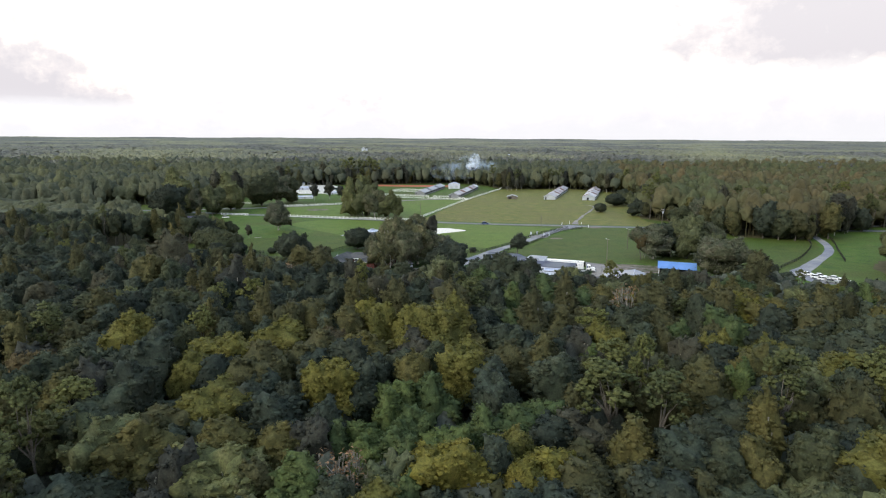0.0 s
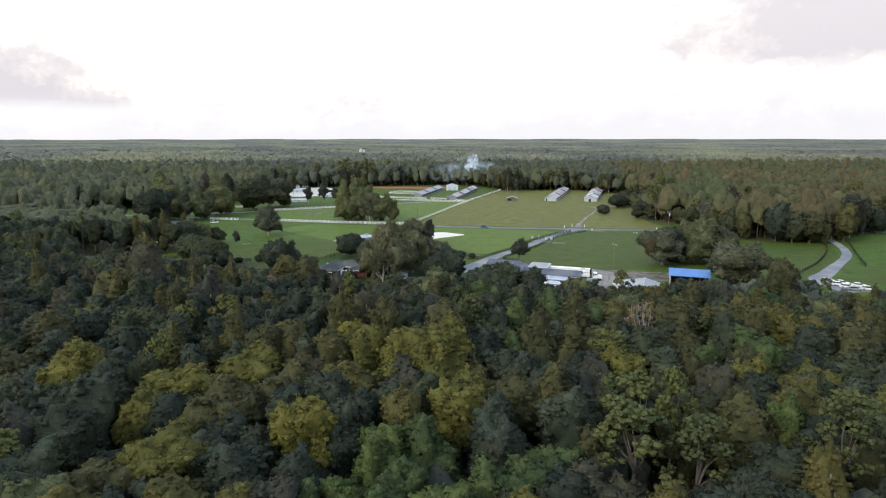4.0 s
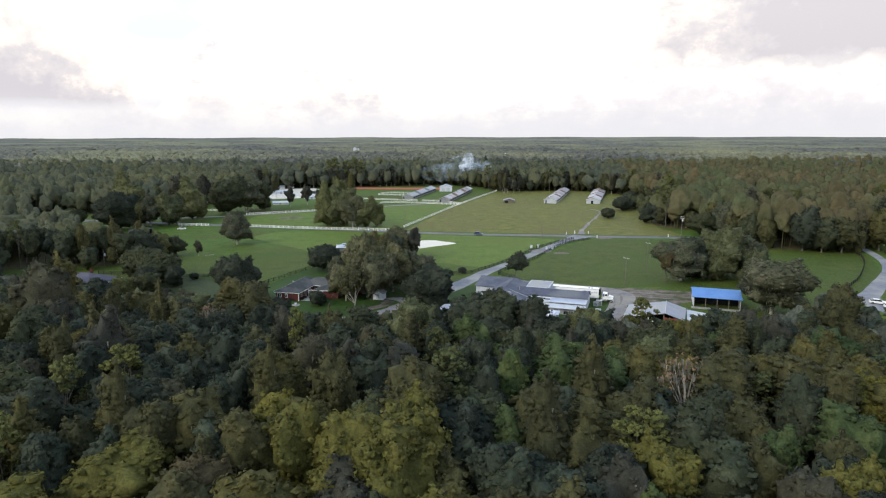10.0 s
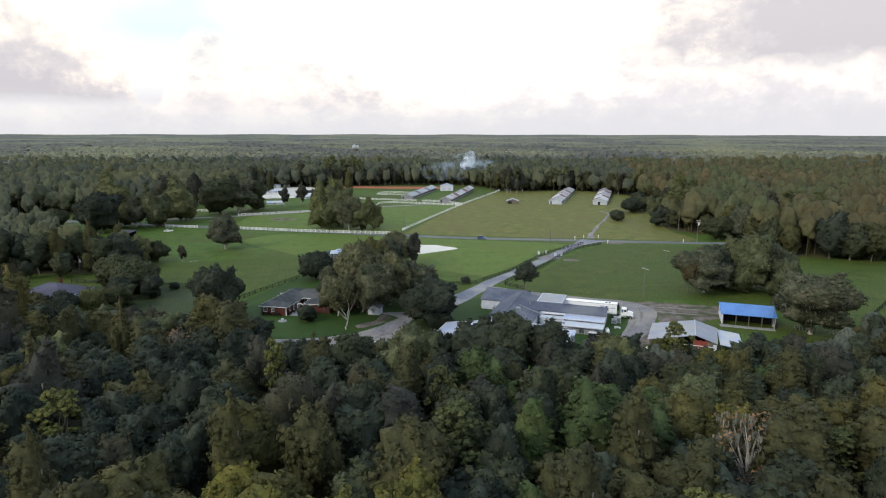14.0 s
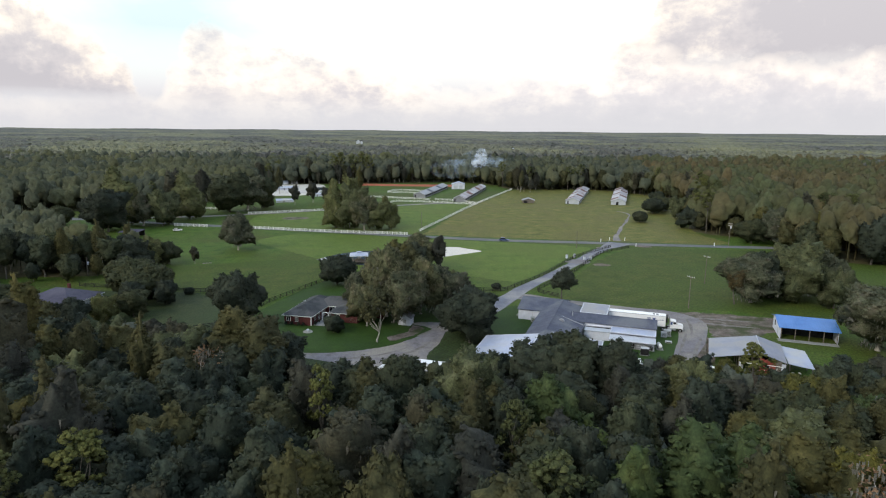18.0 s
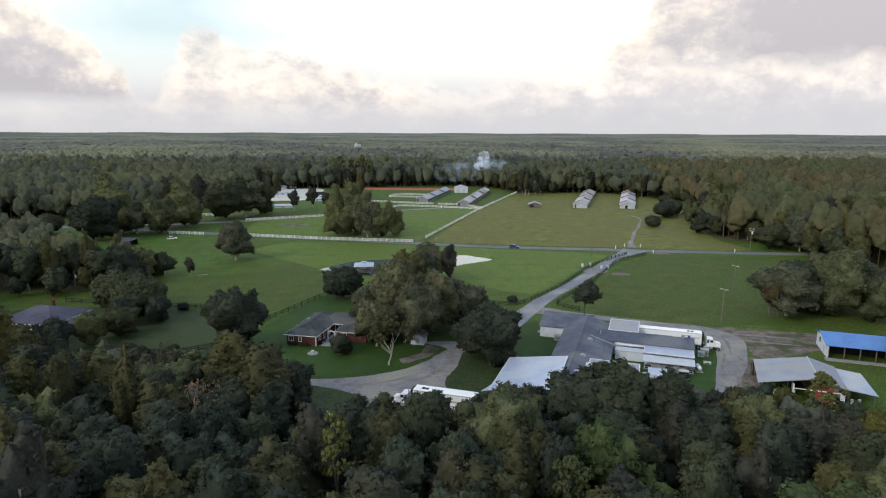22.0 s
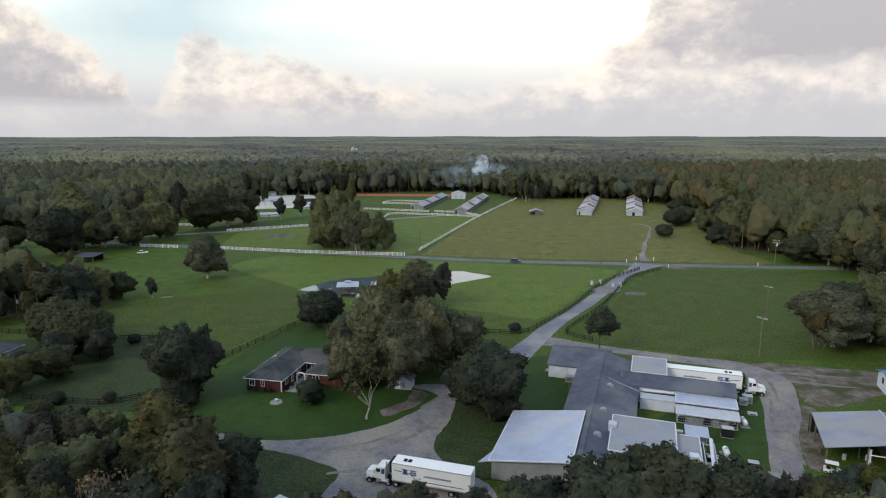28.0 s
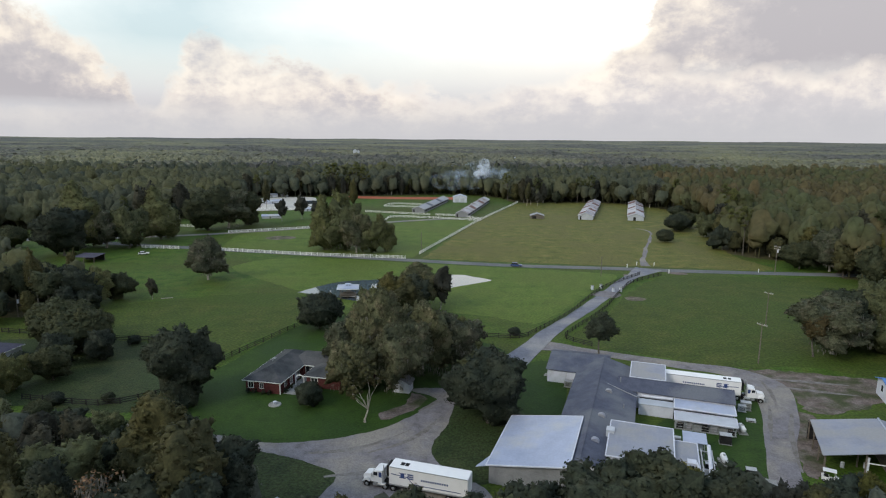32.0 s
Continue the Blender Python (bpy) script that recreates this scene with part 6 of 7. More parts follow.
tree_kind("forked_tree", 1, OLIVE_LEAF, "slender tree with a pale trunk forked close above the lawn", 4.3, 4.6, 11.5, 9, 14, 0.26, bark=PALE_BARK, girth=0.2, core=0.4, lobe_size=0.36, knots=10, limb_count=7, fork=4.6)
full_tree("edge_oak", 4, OAK_LEAF, "dark oak at the edge of the far woods", 5.2, 0.6, 15, 900, 0.5, girth=0.3, heave=0.45, tuft=1.5)
full_tree("edge_elm", 4, OLIVE_LEAF, "olive tree at the edge of the far woods", 4.8, 0.8, 16, 900, 0.5, girth=0.28, heave=0.45, tuft=1.5, taper=0.05)
full_tree("edge_cypress", 3, GREY_LEAF, "tall grey-green mossy tree at the edge of the woods", 3.4, 2.0, 19.5, 900, 0.45, bark=PALE_BARK, girth=0.26, moss=50, heave=0.5, tuft=1.5, taper=0.15)

# trees that stand out
FEATURES = []


def plant_all(trees):
    for kind, x, y, size, *tall in trees:
        plant(kind, x, y, size, tall=tall[0] if tall else None)
        FEATURES.append((x, y, size * 3.4 if tall else size * 4.6))


# in the wood
plant_all((
    ("yellowing_tree", -39.4, 103.2, 1.40, 0.98), ("yellowing_tree", -33.7, 112.8, 1.29, 0.92), ("yellowing_tree", -41.9, 97.6, 0.82, 0.89), ("yellowing_tree", -55.5, 105.3, 1.15, 1.06), ("russet_tree", -21.8, 110.4, 0.96, 1.06),
    ("olive_oak", -14.9, 107.4, 1.45, 0.94), ("yellowing_tree", 1.2, 119.5, 1.05, 1.15), ("yellowing_tree", -6.2, 115.5, 1.25, 1.06), ("olive_oak", 1.2, 129.2, 1.32, 1.17), ("yellowing_tree", -1.0, 112.5, 1.15, 1.03),
    ("yellowing_tree", 3.1, 99.4, 1.09, 1.00), ("olive_oak", 12.2, 105.5, 1.23, 0.94), ("pine_tree", 24.2, 87.0, 1.40, 0.93), ("pine_tree", 31.0, 83.6, 1.18, 0.90), ("sweetgum_tree", 56.9, 120.2, 1.38, 1.12),
    ("yellowing_tree", 50.0, 109.7, 0.80, 0.94), ("olive_oak", 68.8, 126.7, 1.45, 1.03), ("olive_oak", 75.1, 122.1, 1.45, 1.03)))
# in the wood
plant_all((
    ("yellowing_tree", 64.7, 94.0, 1.38, 0.94), ("olive_oak", 41.2, 93.7, 1.22, 0.91), ("bare_tree", 42.5, 136.9, 1.45, 1.09), ("olive_oak", 48.0, 137.0, 1.40, 1.03), ("russet_tree", -70.4, 98.6, 1.05, 1.00),
    ("grey_tree", -80.4, 177.1, 1.45, 1.32), ("olive_oak", -80.1, 159.2, 1.21, 1.11), ("olive_oak", -69.3, 110.3, 1.29, 0.97), ("pale_oak", -47.5, 75.1, 1.10, 0.88), ("olive_oak", -30.2, 77.8, 1.19, 0.77),
    ("bare_tree", -13.2, 70.5, 1.35, 0.79), ("pale_oak", -6.4, 69.0, 0.88, 0.82), ("sweetgum_tree", -8.4, 87.0, 1.10, 0.79), ("sweetgum_tree", -2.4, 90.7, 1.14, 0.85), ("sweetgum_tree", -4.5, 85.4, 0.89, 0.76),
    ("sweetgum_tree", -11.3, 82.6, 0.92, 0.73), ("sweetgum_tree", -6.6, 80.6, 0.96, 0.70), ("sweetgum_tree", -15.0, 80.4, 0.84, 0.70)))
# in the wood
plant_all((
    ("live_oak", -30.1, 88.1, 1.02, 0.79), ("sweetgum_tree", 9.5, 83.5, 1.18, 0.82), ("live_oak", 14.2, 82.2, 0.96, 0.76), ("sweetgum_tree", 5.0, 83.1, 0.99, 0.76), ("yellowing_tree", 9.4, 68.9, 0.71, 0.69),
    ("yellowing_tree", 1.9, 71.6, 0.55, 0.72), ("olive_oak", 40.4, 72.8, 0.83, 0.77), ("olive_oak", 17.0, 67.5, 1.00, 0.71), ("live_oak", 36.1, 79.8, 0.98, 0.79), ("live_oak", 40.0, 78.2, 0.91, 0.79),
    ("sweetgum_tree", 23.4, 143.9, 1.45, 1.06), ("sweetgum_tree", 31.1, 144.8, 1.30, 1.03), ("olive_oak", 25.0, 125.3, 1.45, 0.94), ("olive_oak", 27.3, 102.0, 1.11, 0.89), ("olive_oak", 70.3, 151.4, 0.98, 1.06),
    ("olive_oak", 92.7, 179.9, 1.05, 1.06), ("olive_oak", -29.1, 126.7, 1.45, 0.97), ("cypress_tree", -53.8, 154.3, 1.28, 0.90)))
# in the wood
plant_all((
    ("olive_oak", -42.2, 153.7, 1.09, 0.97), ("grey_tree", 45.4, 111.3, 1.09, 0.88), ("olive_oak", 40.0, 122.1, 0.94, 0.83), ("sweetgum_tree", 9.9, 161.9, 1.12, 1.09), ("sweetgum_tree", 16.9, 139.8, 1.14, 1.00),
    ("sweetgum_tree", 24.8, 147.4, 1.18, 0.94), ("olive_oak", 48.6, 140.1, 1.07, 1.03), ("sweetgum_tree", 73.8, 153.8, 1.32, 1.03), ("grey_tree", -16.1, 149.5, 1.24, 1.06), ("grey_tree", -53.3, 150.4, 1.13, 1.21),
    ("olive_oak", -11.2, 134.6, 0.90, 1.14), ("yellowing_tree", -17.0, 124.1, 0.78, 0.97), ("live_oak", -8.9, 148.2, 1.03, 1.03), ("pale_oak", -0.8, 168.2, 0.98, 1.11), ("live_oak", 3.8, 157.0, 0.80, 1.00),
    ("grey_tree", 29.3, 162.1, 0.65, 0.79), ("sweetgum_tree", 36.3, 153.5, 1.23, 0.85), ("sweetgum_tree", 27.3, 151.4, 1.42, 0.85)))
# in the wood
plant_all((
    ("grey_tree", -25.6, 163.7, 0.95, 1.00), ("live_oak", -26.7, 142.9, 0.92, 1.00), ("yellowing_tree", 44.0, 146.4, 0.80, 0.83), ("olive_oak", 39.2, 147.2, 0.92, 0.83), ("olive_oak", -48.4, 199.7, 1.10, 0.89),
    ("bare_tree", -48.1, 182.1, 1.16, 0.82), ("live_oak", -19.1, 168.6, 0.98, 0.94), ("live_oak", -12.4, 171.2, 1.0, 0.96), ("live_oak", -5.5, 172, 1.0, 0.95), ("olive_oak", -51.2, 175.4, 0.90, 0.91), ("live_oak", 26.0, 170.5, 1.01, 0.79),
    ("live_oak", 41.6, 177.5, 0.91, 0.74), ("olive_oak", 33.4, 172.3, 0.97, 0.71)))
# in the wood
plant_all((
    ("olive_oak", -39.2, 187, 1.3, 1.0), ("live_oak", 10.4, 181, 1.2, 1.02), ("live_oak", 17.5, 179.5, 1.15, 1.04), ("live_oak", 24.5, 179.5, 1.15, 0.94), ("live_oak", 3.5, 181, 1.0, 0.86),
    ("live_oak", -11, 181.5, 0.9, 0.70), ("live_oak", -4, 182, 0.9, 0.68), ("yellowing_tree", 50.7, 194, 0.5, 0.42), ("cypress_tree", -88.6, 194.8, 1.2, 1.05), ("live_oak", 31, 178.5, 1.1, 0.72), ("olive_oak", -18, 179, 1.0, 0.74)))
# round the works and house
plant_all((
    ("pasture_oak", -53, 210, 0.7), ("pasture_elm", -60, 207, 0.62), ("pasture_elm", -50, 205, 0.69), ("pasture_oak", -59.5, 233, 0.92), ("round_bush", -41.6, 282.2, 1.1),
    ("olive_oak", -22, 293, 1.1, 0.8), ("olive_oak", -17, 288, 1.0, 0.72), ("pasture_elm", -28, 290, 0.6), ("moss_oak", -13.3, 306, 0.8), ("grey_tree", -8, 302, 0.75),
    ("pasture_oak", -16, 300, 0.7), ("moss_oak", -15, 240, 0.8, 0.95), ("moss_oak", -21.5, 246, 0.82, 1.1), ("moss_oak", -28, 250, 0.66, 0.95), ("moss_oak", -12, 249, 0.8, 1.05), ("moss_oak", -26, 237.5, 0.55, 0.72), ("forked_tree", -21.9, 225, 1.0),
    ("pasture_oak", 1.2, 225, 0.98, 0.88), ("pasture_oak", 2, 235, 0.7), ("moss_oak", -5, 250, 0.75, 0.85), ("pasture_elm", -2, 258, 0.6), ("pasture_elm", -13, 262, 0.75),
    ("pasture_oak", -34, 232, 0.32), ("drive_oak", 30.5, 259.3, 1.0), ("round_bush", 12, 277, 0.28), ("round_bush", -62, 238, 0.6), ("round_bush", -35, 236, 0.4)))
# round the west pastures
plant_all((
    ("round_bush", -95.9, 262, 1.3), ("round_bush", -104, 268, 1.35), ("moss_oak", -94.3, 340, 0.82), ("grey_tree", -101.8, 311.8, 0.4), ("pasture_oak", -133, 303, 0.78),
    ("pasture_oak", -124, 304, 0.84), ("pasture_elm", -117, 306, 0.69), ("cypress_tree", -127, 312, 0.7), ("pasture_oak", -112, 312, 0.56), ("round_bush", -150, 330, 1),
    ("round_bush", -83, 225, 0.42), ("round_bush", -78, 270, 0.35), ("round_bush", -86, 268, 0.3), ("round_bush", -84, 232, 0.3), ("round_bush", -74, 233, 0.25),
    ("pasture_oak", -96, 252, 0.5), ("pasture_oak", -88, 256, 0.45), ("round_bush", -106, 240, 0.5), ("pasture_oak", -100, 230, 0.62), ("pasture_elm", -113, 232, 0.42),
    ("pasture_oak", -92, 244, 0.55), ("round_bush", -103, 250, 0.5), ("pasture_elm", -97, 238, 0.5), ("pasture_oak", -118, 228, 0.8), ("pasture_oak", -70, 208, 0.7),
    ("pasture_elm", -78, 206, 0.75), ("round_bush", -112, 282, 0.9), ("pasture_oak", -142, 296, 0.8), ("pasture_oak", -140, 312, 0.8), ("pasture_elm", -150, 300, 0.85)))
# round the far fields
plant_all((
    ("pasture_elm", -53, 402, 1.3, 1.5), ("pasture_elm", -40, 397, 1.0, 1.05), ("pasture_elm", -63, 403, 1.1, 1.35), ("moss_oak", -47, 396, 0.85, 1.15), ("pasture_elm", -57, 412, 1.1, 1.6), ("pasture_elm", -34, 399, 0.75, 0.95), ("round_bush", -209, 402, 1.1), ("pasture_oak", -174, 384, 1.4),
    ("pasture_elm", -178, 405, 1.6), ("moss_oak", -166, 404, 1.0), ("pasture_elm", -156, 406, 1.2), ("pasture_elm", -152, 430, 1.5), ("grey_tree", -160, 434, 1.4),
    ("pasture_oak", -139, 460, 1.65), ("moss_oak", -131, 470, 1.4), ("pasture_oak", -124, 482, 1.2), ("grey_tree", -108, 500, 0.8), ("grey_tree", -98, 512, 0.9),
    ("grey_tree", -88, 506, 0.7), ("cypress_tree", -72, 560, 1.1), ("cypress_tree", -136, 566, 1.0), ("cypress_tree", 59, 600, 0.85), ("pine_tree", -106, 672, 1.4),
    ("pine_tree", -112, 676, 1.3), ("pine_tree", -86, 674, 1.4), ("pine_tree", -94, 680, 1.3), ("pine_tree", -78, 672, 1.3)))
# round the east pastures
plant_all((
    ("moss_oak", 90, 264, 1.0, 0.84), ("russet_tree", 84, 262, 0.75), ("pasture_elm", 105, 265, 1.1), ("moss_oak", 115, 272, 1.0), ("pasture_oak", 108, 278, 0.75),
    ("pasture_oak", 99, 270, 1.1, 0.95), ("moss_oak", 100.5, 222, 1.15, 0.92), ("pasture_elm", 112, 258, 0.7), ("round_bush", 108, 432, 0.75), ("round_bush", 138, 484, 1.2),
    ("round_bush", 128, 470, 1.2), ("round_bush", 153, 536, 0.9), ("pasture_elm", 136, 448, 0.84), ("yellowing_tree", 141, 430, 0.75), ("pasture_oak", 128, 410, 0.78),
    ("grey_tree", 63, 606, 0.85), ("grey_tree", 67, 598, 0.6), ("yellowing_tree", 161, 346, 0.95), ("yellowing_tree", 168, 352, 0.85), ("bare_tree", 178, 330, 0.55),
    ("grey_tree", 194, 336, 0.6), ("moss_oak", 150, 362, 0.9), ("pasture_oak", 140, 366, 0.9), ("moss_oak", 215, 366, 1), ("pasture_oak", 228, 372, 1),
    ("pine_tree", 176, 372, 1.1), ("pine_tree", 182, 378, 1.1), ("pine_tree", 190, 376, 1.1), ("pine_tree", 200, 384, 1.1), ("pine_tree", 236, 392, 1.1)))
# round the east pastures
plant_all((
    ("pine_tree", 244, 388, 1.1), ("pine_tree", 252, 394, 1.2), ("pine_tree", 172, 500, 1.1), ("pine_tree", 174, 514, 1.1), ("pine_tree", 168, 486, 1.1),
    ("pine_tree", 160, 456, 1.1), ("pine_tree", 165, 470, 1.1)))
# the near wood, tree by tree
rng = random.Random(5)
spots = list(FEATURES)
COMMON = ("grey_tree",) * 3 + ("cypress_tree",) * 2 + ("pine_tree", "pale_oak") + ("sweetgum_tree",) * 2
KINDS = {"dark": COMMON[:-2] + ("live_oak",) * 10 + ("water_oak",) * 9 + ("olive_oak",) * 3, "mixed": COMMON + ("live_oak",) * 7 + ("water_oak",) * 8 + ("olive_oak",) * 7 + ("yellowing_tree",) * 2, "golden": COMMON[3:] + ("live_oak",) * 9 + ("water_oak",) * 5 + ("olive_oak",) * 10 + ("yellowing_tree",) * 3}


def edge_distance(x, y):
    best = 1e9
    for i in range(len(CLEARING)):
        a, b = Vector(CLEARING[i - 1]), Vector(CLEARING[i])
        d, p = b - a, Vector((x, y))
        t = max(0.0, min(1.0, (p - a).dot(d) / d.length_squared))
        best = min(best, (p - a - d * t).length)
    return best


near = []
y = 50.0
while y < 300:
    gap = 6.0 if y < 150 else 6.4
    x = -240.0
    while x < 240:
        px, py = x + rng.uniform(-2.2, 2.2), y + rng.uniform(-2.2, 2.2)
        x += gap
        if abs(px) > 16 + 0.74 * py or inside(px, py, CLEARING) or py > 262 and abs(px) < 100:
            continue
        if any((px - a) ** 2 + (py - b) ** 2 < (r + 0.6) ** 2 for a, b, r in spots) or py < 235 and edge_distance(px, py) < 5.0 or -34 < px < 0 and py > 181 or 26 < px < 46 and py > 189:
            continue
        spots.append((px, py, 3.0))
        near.append((px, py))
    y += gap * 0.9
for px, py in near:
    k = rng.choice(KINDS["golden" if px > 42 and py < 165 else "dark" if px < -35 or px < 0 and py > 140 else "mixed"])
    d = edge_distance(px, py)
    grown = min(1.0, 0.62 + 0.38 * d / 45) * (0.78 if px > 75 and py > 150 else 1.0) if py < 235 else 0.85
    tall = 0.80 if px > 18 and py > 138 else 0.76 if py < 92 and abs(px) < 46 else 0.96
    if -16 < px < 8 and 70 < py < 94:
        k = rng.choice(("sweetgum_tree", "water_oak", "water_oak"))
    wide = rng.choice((0.8, 0.92, 1.0, 1.1, 1.22)) * rng.uniform(0.94, 1.06)
    plant(k, px, py, wide * max(0.72, grown), group="trees of the near wood", tall=min(tall, grown) * rng.uniform(0.86, 1.1))


# the front row of the woods round the pastures
rng = random.Random(21)
for first, last, step, kinds in ((4, 11, 6.5, ("edge_oak", "edge_oak", "edge_elm", "pasture_oak")), (15, 22, 5.6, ("edge_oak", "edge_elm", "edge_cypress", "pine_tree", "edge_cypress")), (22, 33, 7.0, ("edge_elm", "edge_oak", "pine_tree", "edge_elm", "edge_cypress"))):
    for p in along(CLEARING[first:last + 1], step):
        if first == 4 and p.y > 316:
            continue
        if abs(p.x + 150) < 200 and 395 < p.y + 0.22 * (p.x + 150) < 428 and p.x < -140:
            continue
        for k in range(2):
            x, y = p.x + rng.uniform(-3, 3), p.y + rng.uniform(-3, 3)
            out = Vector((x, y + 0.0)) - Vector((-20, 400))
            out.normalize()
            x, y = x + out.x * (2 + 7 * k), y + out.y * (2 + 7 * k)
            if any((x - a) ** 2 + (y - b) ** 2 < 22 for a, b, r in spots):
                continue
            spots.append((x, y, 4.0))
            plant(rng.choice(kinds), x, y, rng.choice((0.62, 0.8, 0.95, 1.1)) * rng.uniform(0.92, 1.08) * (0.72 if first == 4 else 1.0), group="front row of the woods")


def joined_woods(name, label, places, seed, fineness, sprigs, leaf, mat, mix=(0, 1, 2, 3, 4, 5)):
    """Many trees as one mesh, for woods nobody could count."""
    protos = []
    for i in range(6):
        v, fs, soft, _ = billow_crown(seed + i, (4.8, 5.4, 3.6, 4.4, 4.2, 5.8)[i], (4, 3, 7, 2, 8, 4)[i], (16, 17.5, 19, 14, 18.5, 18)[i], sprigs, leaf, 0.5, fineness, 0.9, 1.5, 0.0, (0, 0, 0.1, 0, 0.05, 0)[i], False)
        fs = [list(f) for f in fs]
        soft = soft + (0, 0, 0.5)
        soft /= np.linalg.norm(soft, axis=1, keepdims=True)
        t = Shape().tube((0, 0, 0), (0, 0, 12), 0.28, 0.15, 4)
        fs += [[k + len(v) for k in f[:4]] for f in t.f[:4]]
        pole = np.array([tuple(p) for p in t.v])
        soft = np.concatenate([soft, pole * (1, 1, 0)])
        v = np.concatenate([v, pole])
        protos.append((v, fs, soft))
    r = random.Random(seed)
    vs, ns, sizes, flat_faces, n = [], [], [], [], 0
    cache = [(np.concatenate([np.array(f) for f in fs]), np.array([len(f) for f in fs])) for v, fs, soft in protos]
    for x, y, sc in places:
        k = mix[r.randrange(6)]
        v = protos[k][0]
        a = r.uniform(0, 6.28)
        ca, sa, hz = math.cos(a), math.sin(a), sc * r.uniform(0.85, 1.15)
        vs.append(np.stack([(v[:, 0] * ca - v[:, 1] * sa) * sc * 0.98 + x, (v[:, 0] * sa + v[:, 1] * ca) * sc * 0.98 + y, v[:, 2] * hz], 1))
        u = protos[k][2]
        ns.append(np.stack([u[:, 0] * ca - u[:, 1] * sa, u[:, 0] * sa + u[:, 1] * ca, u[:, 2]], 1))
        flat_faces.append(cache[k][0] + n)
        sizes.append(cache[k][1])
        n += len(v)
    co, loops, tot = np.concatenate(vs), np.concatenate(flat_faces), np.concatenate(sizes)
    me = bpy.data.meshes.new(name)
    me.vertices.add(len(co))
    me.vertices.foreach_set("co", co.ravel().astype(np.float32))
    me.loops.add(len(loops))
    me.loops.foreach_set("vertex_index", loops.astype(np.int32))
    me.polygons.add(len(tot))
    me.polygons.foreach_set("loop_start", (np.cumsum(tot) - tot).astype(np.int32))
    me.polygons.foreach_set("loop_total", tot.astype(np.int32))
    me.materials.append(mat)
    me.update(calc_edges=True)
    me.normals_split_custom_set_from_vertices(np.concatenate(ns).tolist())
    return tagged(new(name, me), label, "woods", kind="stuff")


def scatter(x0, x1, y0, y1, gap, seed, keep):
    r = random.Random(seed)
    out, y = [], y0
    while y < y1:
        x = x0
        while x < x1:
            px, py = x + r.uniform(-0.45, 0.45) * gap, y + r.uniform(-0.45, 0.45) * gap
            if keep(px, py):
                out.append((px, py, r.choice((0.74, 0.86, 0.95, 1.0, 1.06, 1.16)) * r.uniform(0.94, 1.06)))
            x += gap
        y += gap * 0.9
    return out


flank_places = scatter(-240, 240, 36, 235, 7.6, 23, lambda x, y: 17 + 0.74 * y < abs(x) < 56 + 0.85 * y and not inside(x, y, CLEARING))
joined_woods("flanking_woods", "green woods on both sides of the flight", flank_places, 91, 2, 60, 0.7, WOODS_LEAF)
low_places = scatter(-130, 150, 38, 232, 6.4, 17, lambda x, y: abs(x) < 18 + 0.74 * y and not inside(x, y, CLEARING) and edge_distance(x, y) > 2.5)
low_places = [(x, y, q * 0.52) for x, y, q in low_places]
joined_woods("undergrowth", "dark understorey of shrubs and saplings below the trees", low_places, 71, 2, 70, 0.7, UNDERGROWTH, (0, 1, 3, 5, 0, 1))
rear_places = scatter(-110, 110, -90, 36, 8.4, 19, lambda x, y: True)
joined_woods("rear_woods", "mixed green woods that the flight sets out from", rear_places, 81, 2, 60, 0.8, WOODS_LEAF)
mid_places = scatter(-420, 440, 200, 520, 6.8, 11, lambda x, y: abs(x) < 40 + 0.78 * y and not inside(x, y, CLEARING) and (y > 300 or abs(x) > 40 + 0.8 * y or y > 262 and abs(x) < 100) and not inside(x, y, ((-330, 440), (-150, 402), (-150, 420), (-330, 462))))
mid_places = [(x, y, q * (0.62 if x < -100 and y < 390 else 1.0)) for x, y, q in mid_places]
east = [p for p in mid_places if p[0] > 100]
joined_woods("east_woods", "golden-green pine woods beside the pasture", east, 51, 3, 150, 0.42, PINE_WOODS, (4, 0, 4, 2, 4, 1))
mid_places = [p for p in mid_places if p[0] <= 100]
joined_woods("middle_woods", "mixed green woods round the pastures", mid_places, 31, 3, 150, 0.42, WOODS_LEAF)
far_places = scatter(-760, 800, 520, 900, 7.7, 12, lambda x, y: abs(x) < 30 + 0.78 * y and not inside(x, y, CLEARING))
east = [p for p in far_places if p[0] > 150 + 0.25 * (p[1] - 520)]
joined_woods("far_east_woods", "golden pine woods rising beyond the pasture", east, 61, 2, 70, 0.6, PINE_WOODS, (4, 0, 4, 2, 4, 1))
far_places = [p for p in far_places if p[0] <= 150 + 0.25 * (p[1] - 520)]
joined_woods("far_woods", "dense dark woods behind the pastures", far_places, 41, 2, 70, 0.6, WOODS_LEAF)

# the roof of leaves between the crowns of the far woods
g = np.random.default_rng(9)
side = 6.0
gx, gy = np.meshgrid(np.arange(-700, 720, side), np.arange(300, 905, side))
free = np.abs(gx) < 30 + 0.78 * gy
for i in range(len(CLEARING)):
    (ax, ay), (bx, by) = CLEARING[i - 1], CLEARING[i]
    q = np.clip(((gx - ax) * (bx - ax) + (gy - ay) * (by - ay)) / ((bx - ax) ** 2 + (by - ay) ** 2), 0, 1)
    free &= (gx - ax - q * (bx - ax)) ** 2 + (gy - ay - q * (by - ay)) ** 2 > 16 ** 2
s = Shape()
gz = g.uniform(8.0, 13.5, gx.shape)
jx, jy = gx + g.uniform(-2, 2, gx.shape), gy + g.uniform(-2, 2, gx.shape)
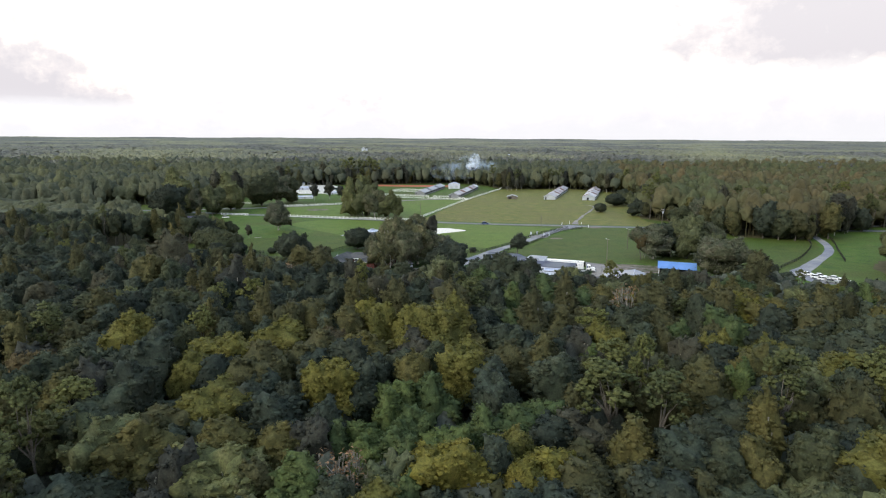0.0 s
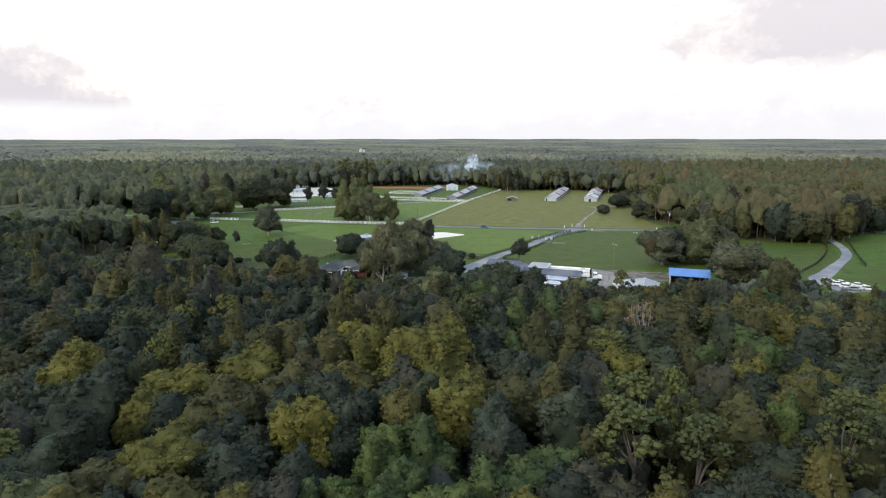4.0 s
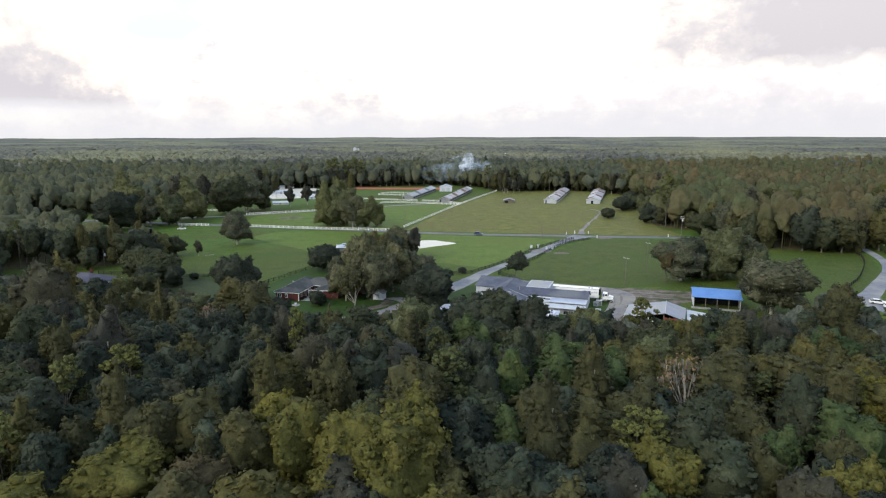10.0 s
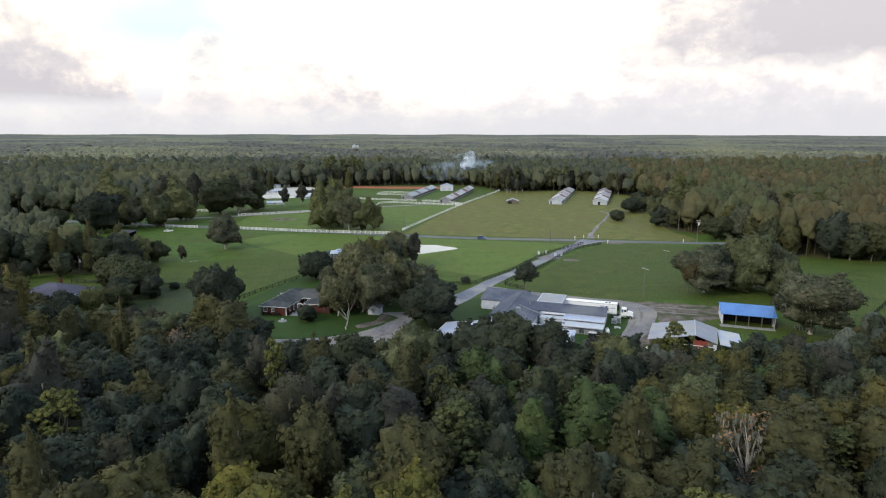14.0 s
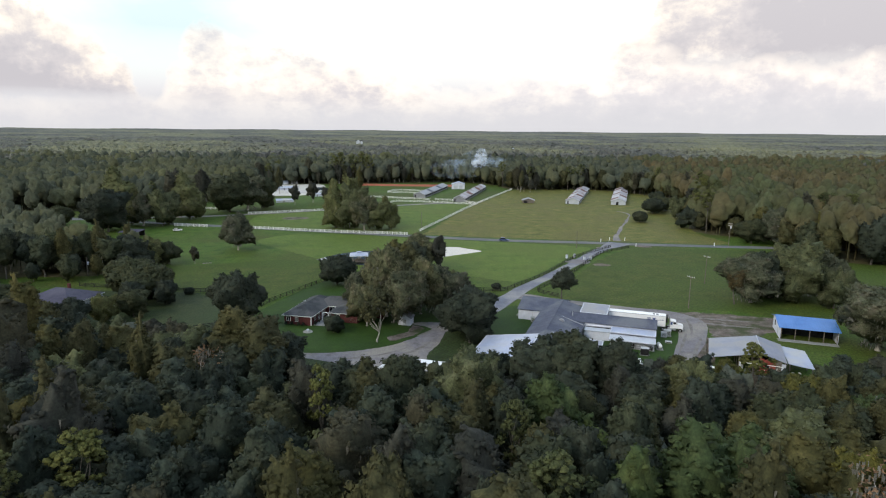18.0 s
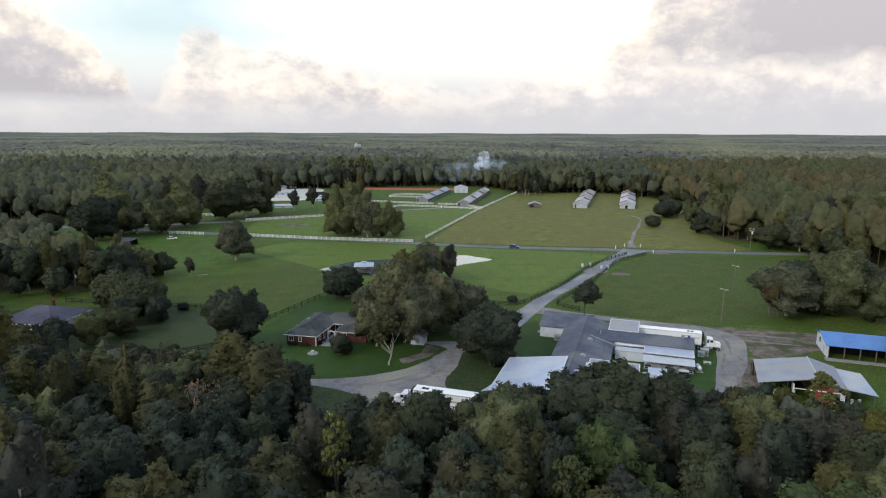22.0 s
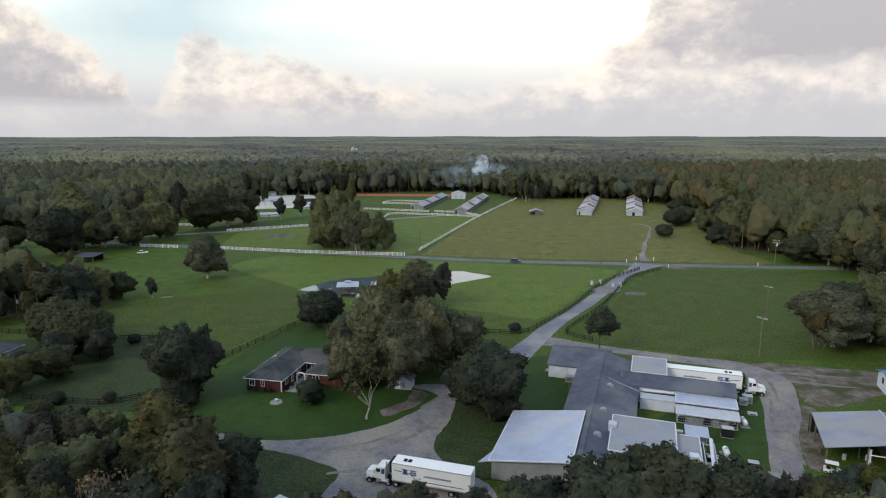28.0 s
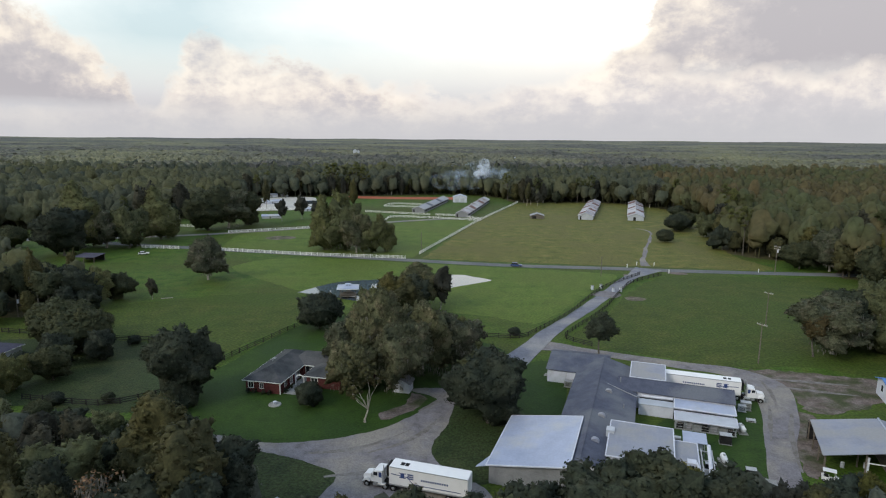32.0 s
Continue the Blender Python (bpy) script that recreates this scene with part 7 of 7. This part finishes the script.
for j in range(gx.shape[0] - 1):
    for i in range(gx.shape[1] - 1):
        if free[j, i] and free[j + 1, i + 1] and free[j + 1, i] and free[j, i + 1] and not inside(gx[j, i], gy[j, i], CLEARING) and not inside(gx[j, i], gy[j, i], ((-330, 436), (-150, 398), (-150, 424), (-330, 466))):
            s.add([(jx[b, a], jy[b, a], gz[b, a]) for b, a in ((j, i), (j, i + 1), (j + 1, i + 1), (j + 1, i))], [(0, 1, 2), (0, 2, 3)])
tagged(part("woods_canopy", s, WOODS_LEAF), "closed leafy canopy between the crowns of the woods", "woods", kind="stuff")

# the canopy beyond, to the horizon, with haze mixed into its colour
r0, r1, turns, rows = 880.0, 4900.0, 420, 260
g = np.random.default_rng(3)
ang = np.radians(np.linspace(38, 142, turns + 1))
rad = r0 * (r1 / r0) ** np.linspace(0, 1, rows + 1)
A, R = np.meshgrid(ang, rad)
A = A + g.uniform(-0.4, 0.4, A.shape) * (ang[1] - ang[0])
R = R * (1 + g.uniform(-0.004, 0.004, R.shape))
hill = np.clip((R - 2200) / 2600, 0, 1) ** 1.5 * 22
rough = 1.0 - 0.75 * np.clip((R - 1200) / 2400, 0, 1)
Z = 12 + (g.uniform(-2.5, 3, R.shape) + g.choice((0, 0, 0, 2.5, 4.5), R.shape)) * rough + hill + 2.5 * np.sin(A * 40 + R / 130) * np.sin(R / 210)
Z[-1] = Z[-1].mean() - 1
Z[:2] = np.minimum(Z[:2], 9)
co = np.stack([R * np.cos(A), R * np.sin(A), Z], -1).reshape(-1, 3)
w = turns + 1
faces = [(i * w + j, i * w + j + 1, (i + 1) * w + j + 1, (i + 1) * w + j) for i in range(rows) for j in range(turns)]
tagged(part("far_canopy", mesh_of("far_canopy", co.tolist(), faces, HAZED_CANOPY), HAZED_CANOPY), "unbroken forest canopy reaching the horizon", "woods", kind="stuff")
# the woods behind the camera, closed all round
ang = np.radians(np.linspace(142, 398, 129))
s = Shape()
for a, b in zip(ang[:-1], ang[1:]):
    for q0, q1 in ((300, 900), (900, 4900)):
        s.add([(q * math.cos(c), q * math.sin(c), 14 + g.uniform(0, 4)) for q, c in ((q0, a), (q1, a), (q1, b), (q0, b))], [(0, 1, 2, 3)])
tagged(part("rear_canopy", s, WOODS_LEAF), "forest canopy on all other sides", "woods", kind="stuff")
for kind, seedlings in PLAN.items():
    for ob in seedlings:
        if ob not in USED:
            for o in (*ob.children_recursive, ob):
                bpy.data.objects.remove(o)
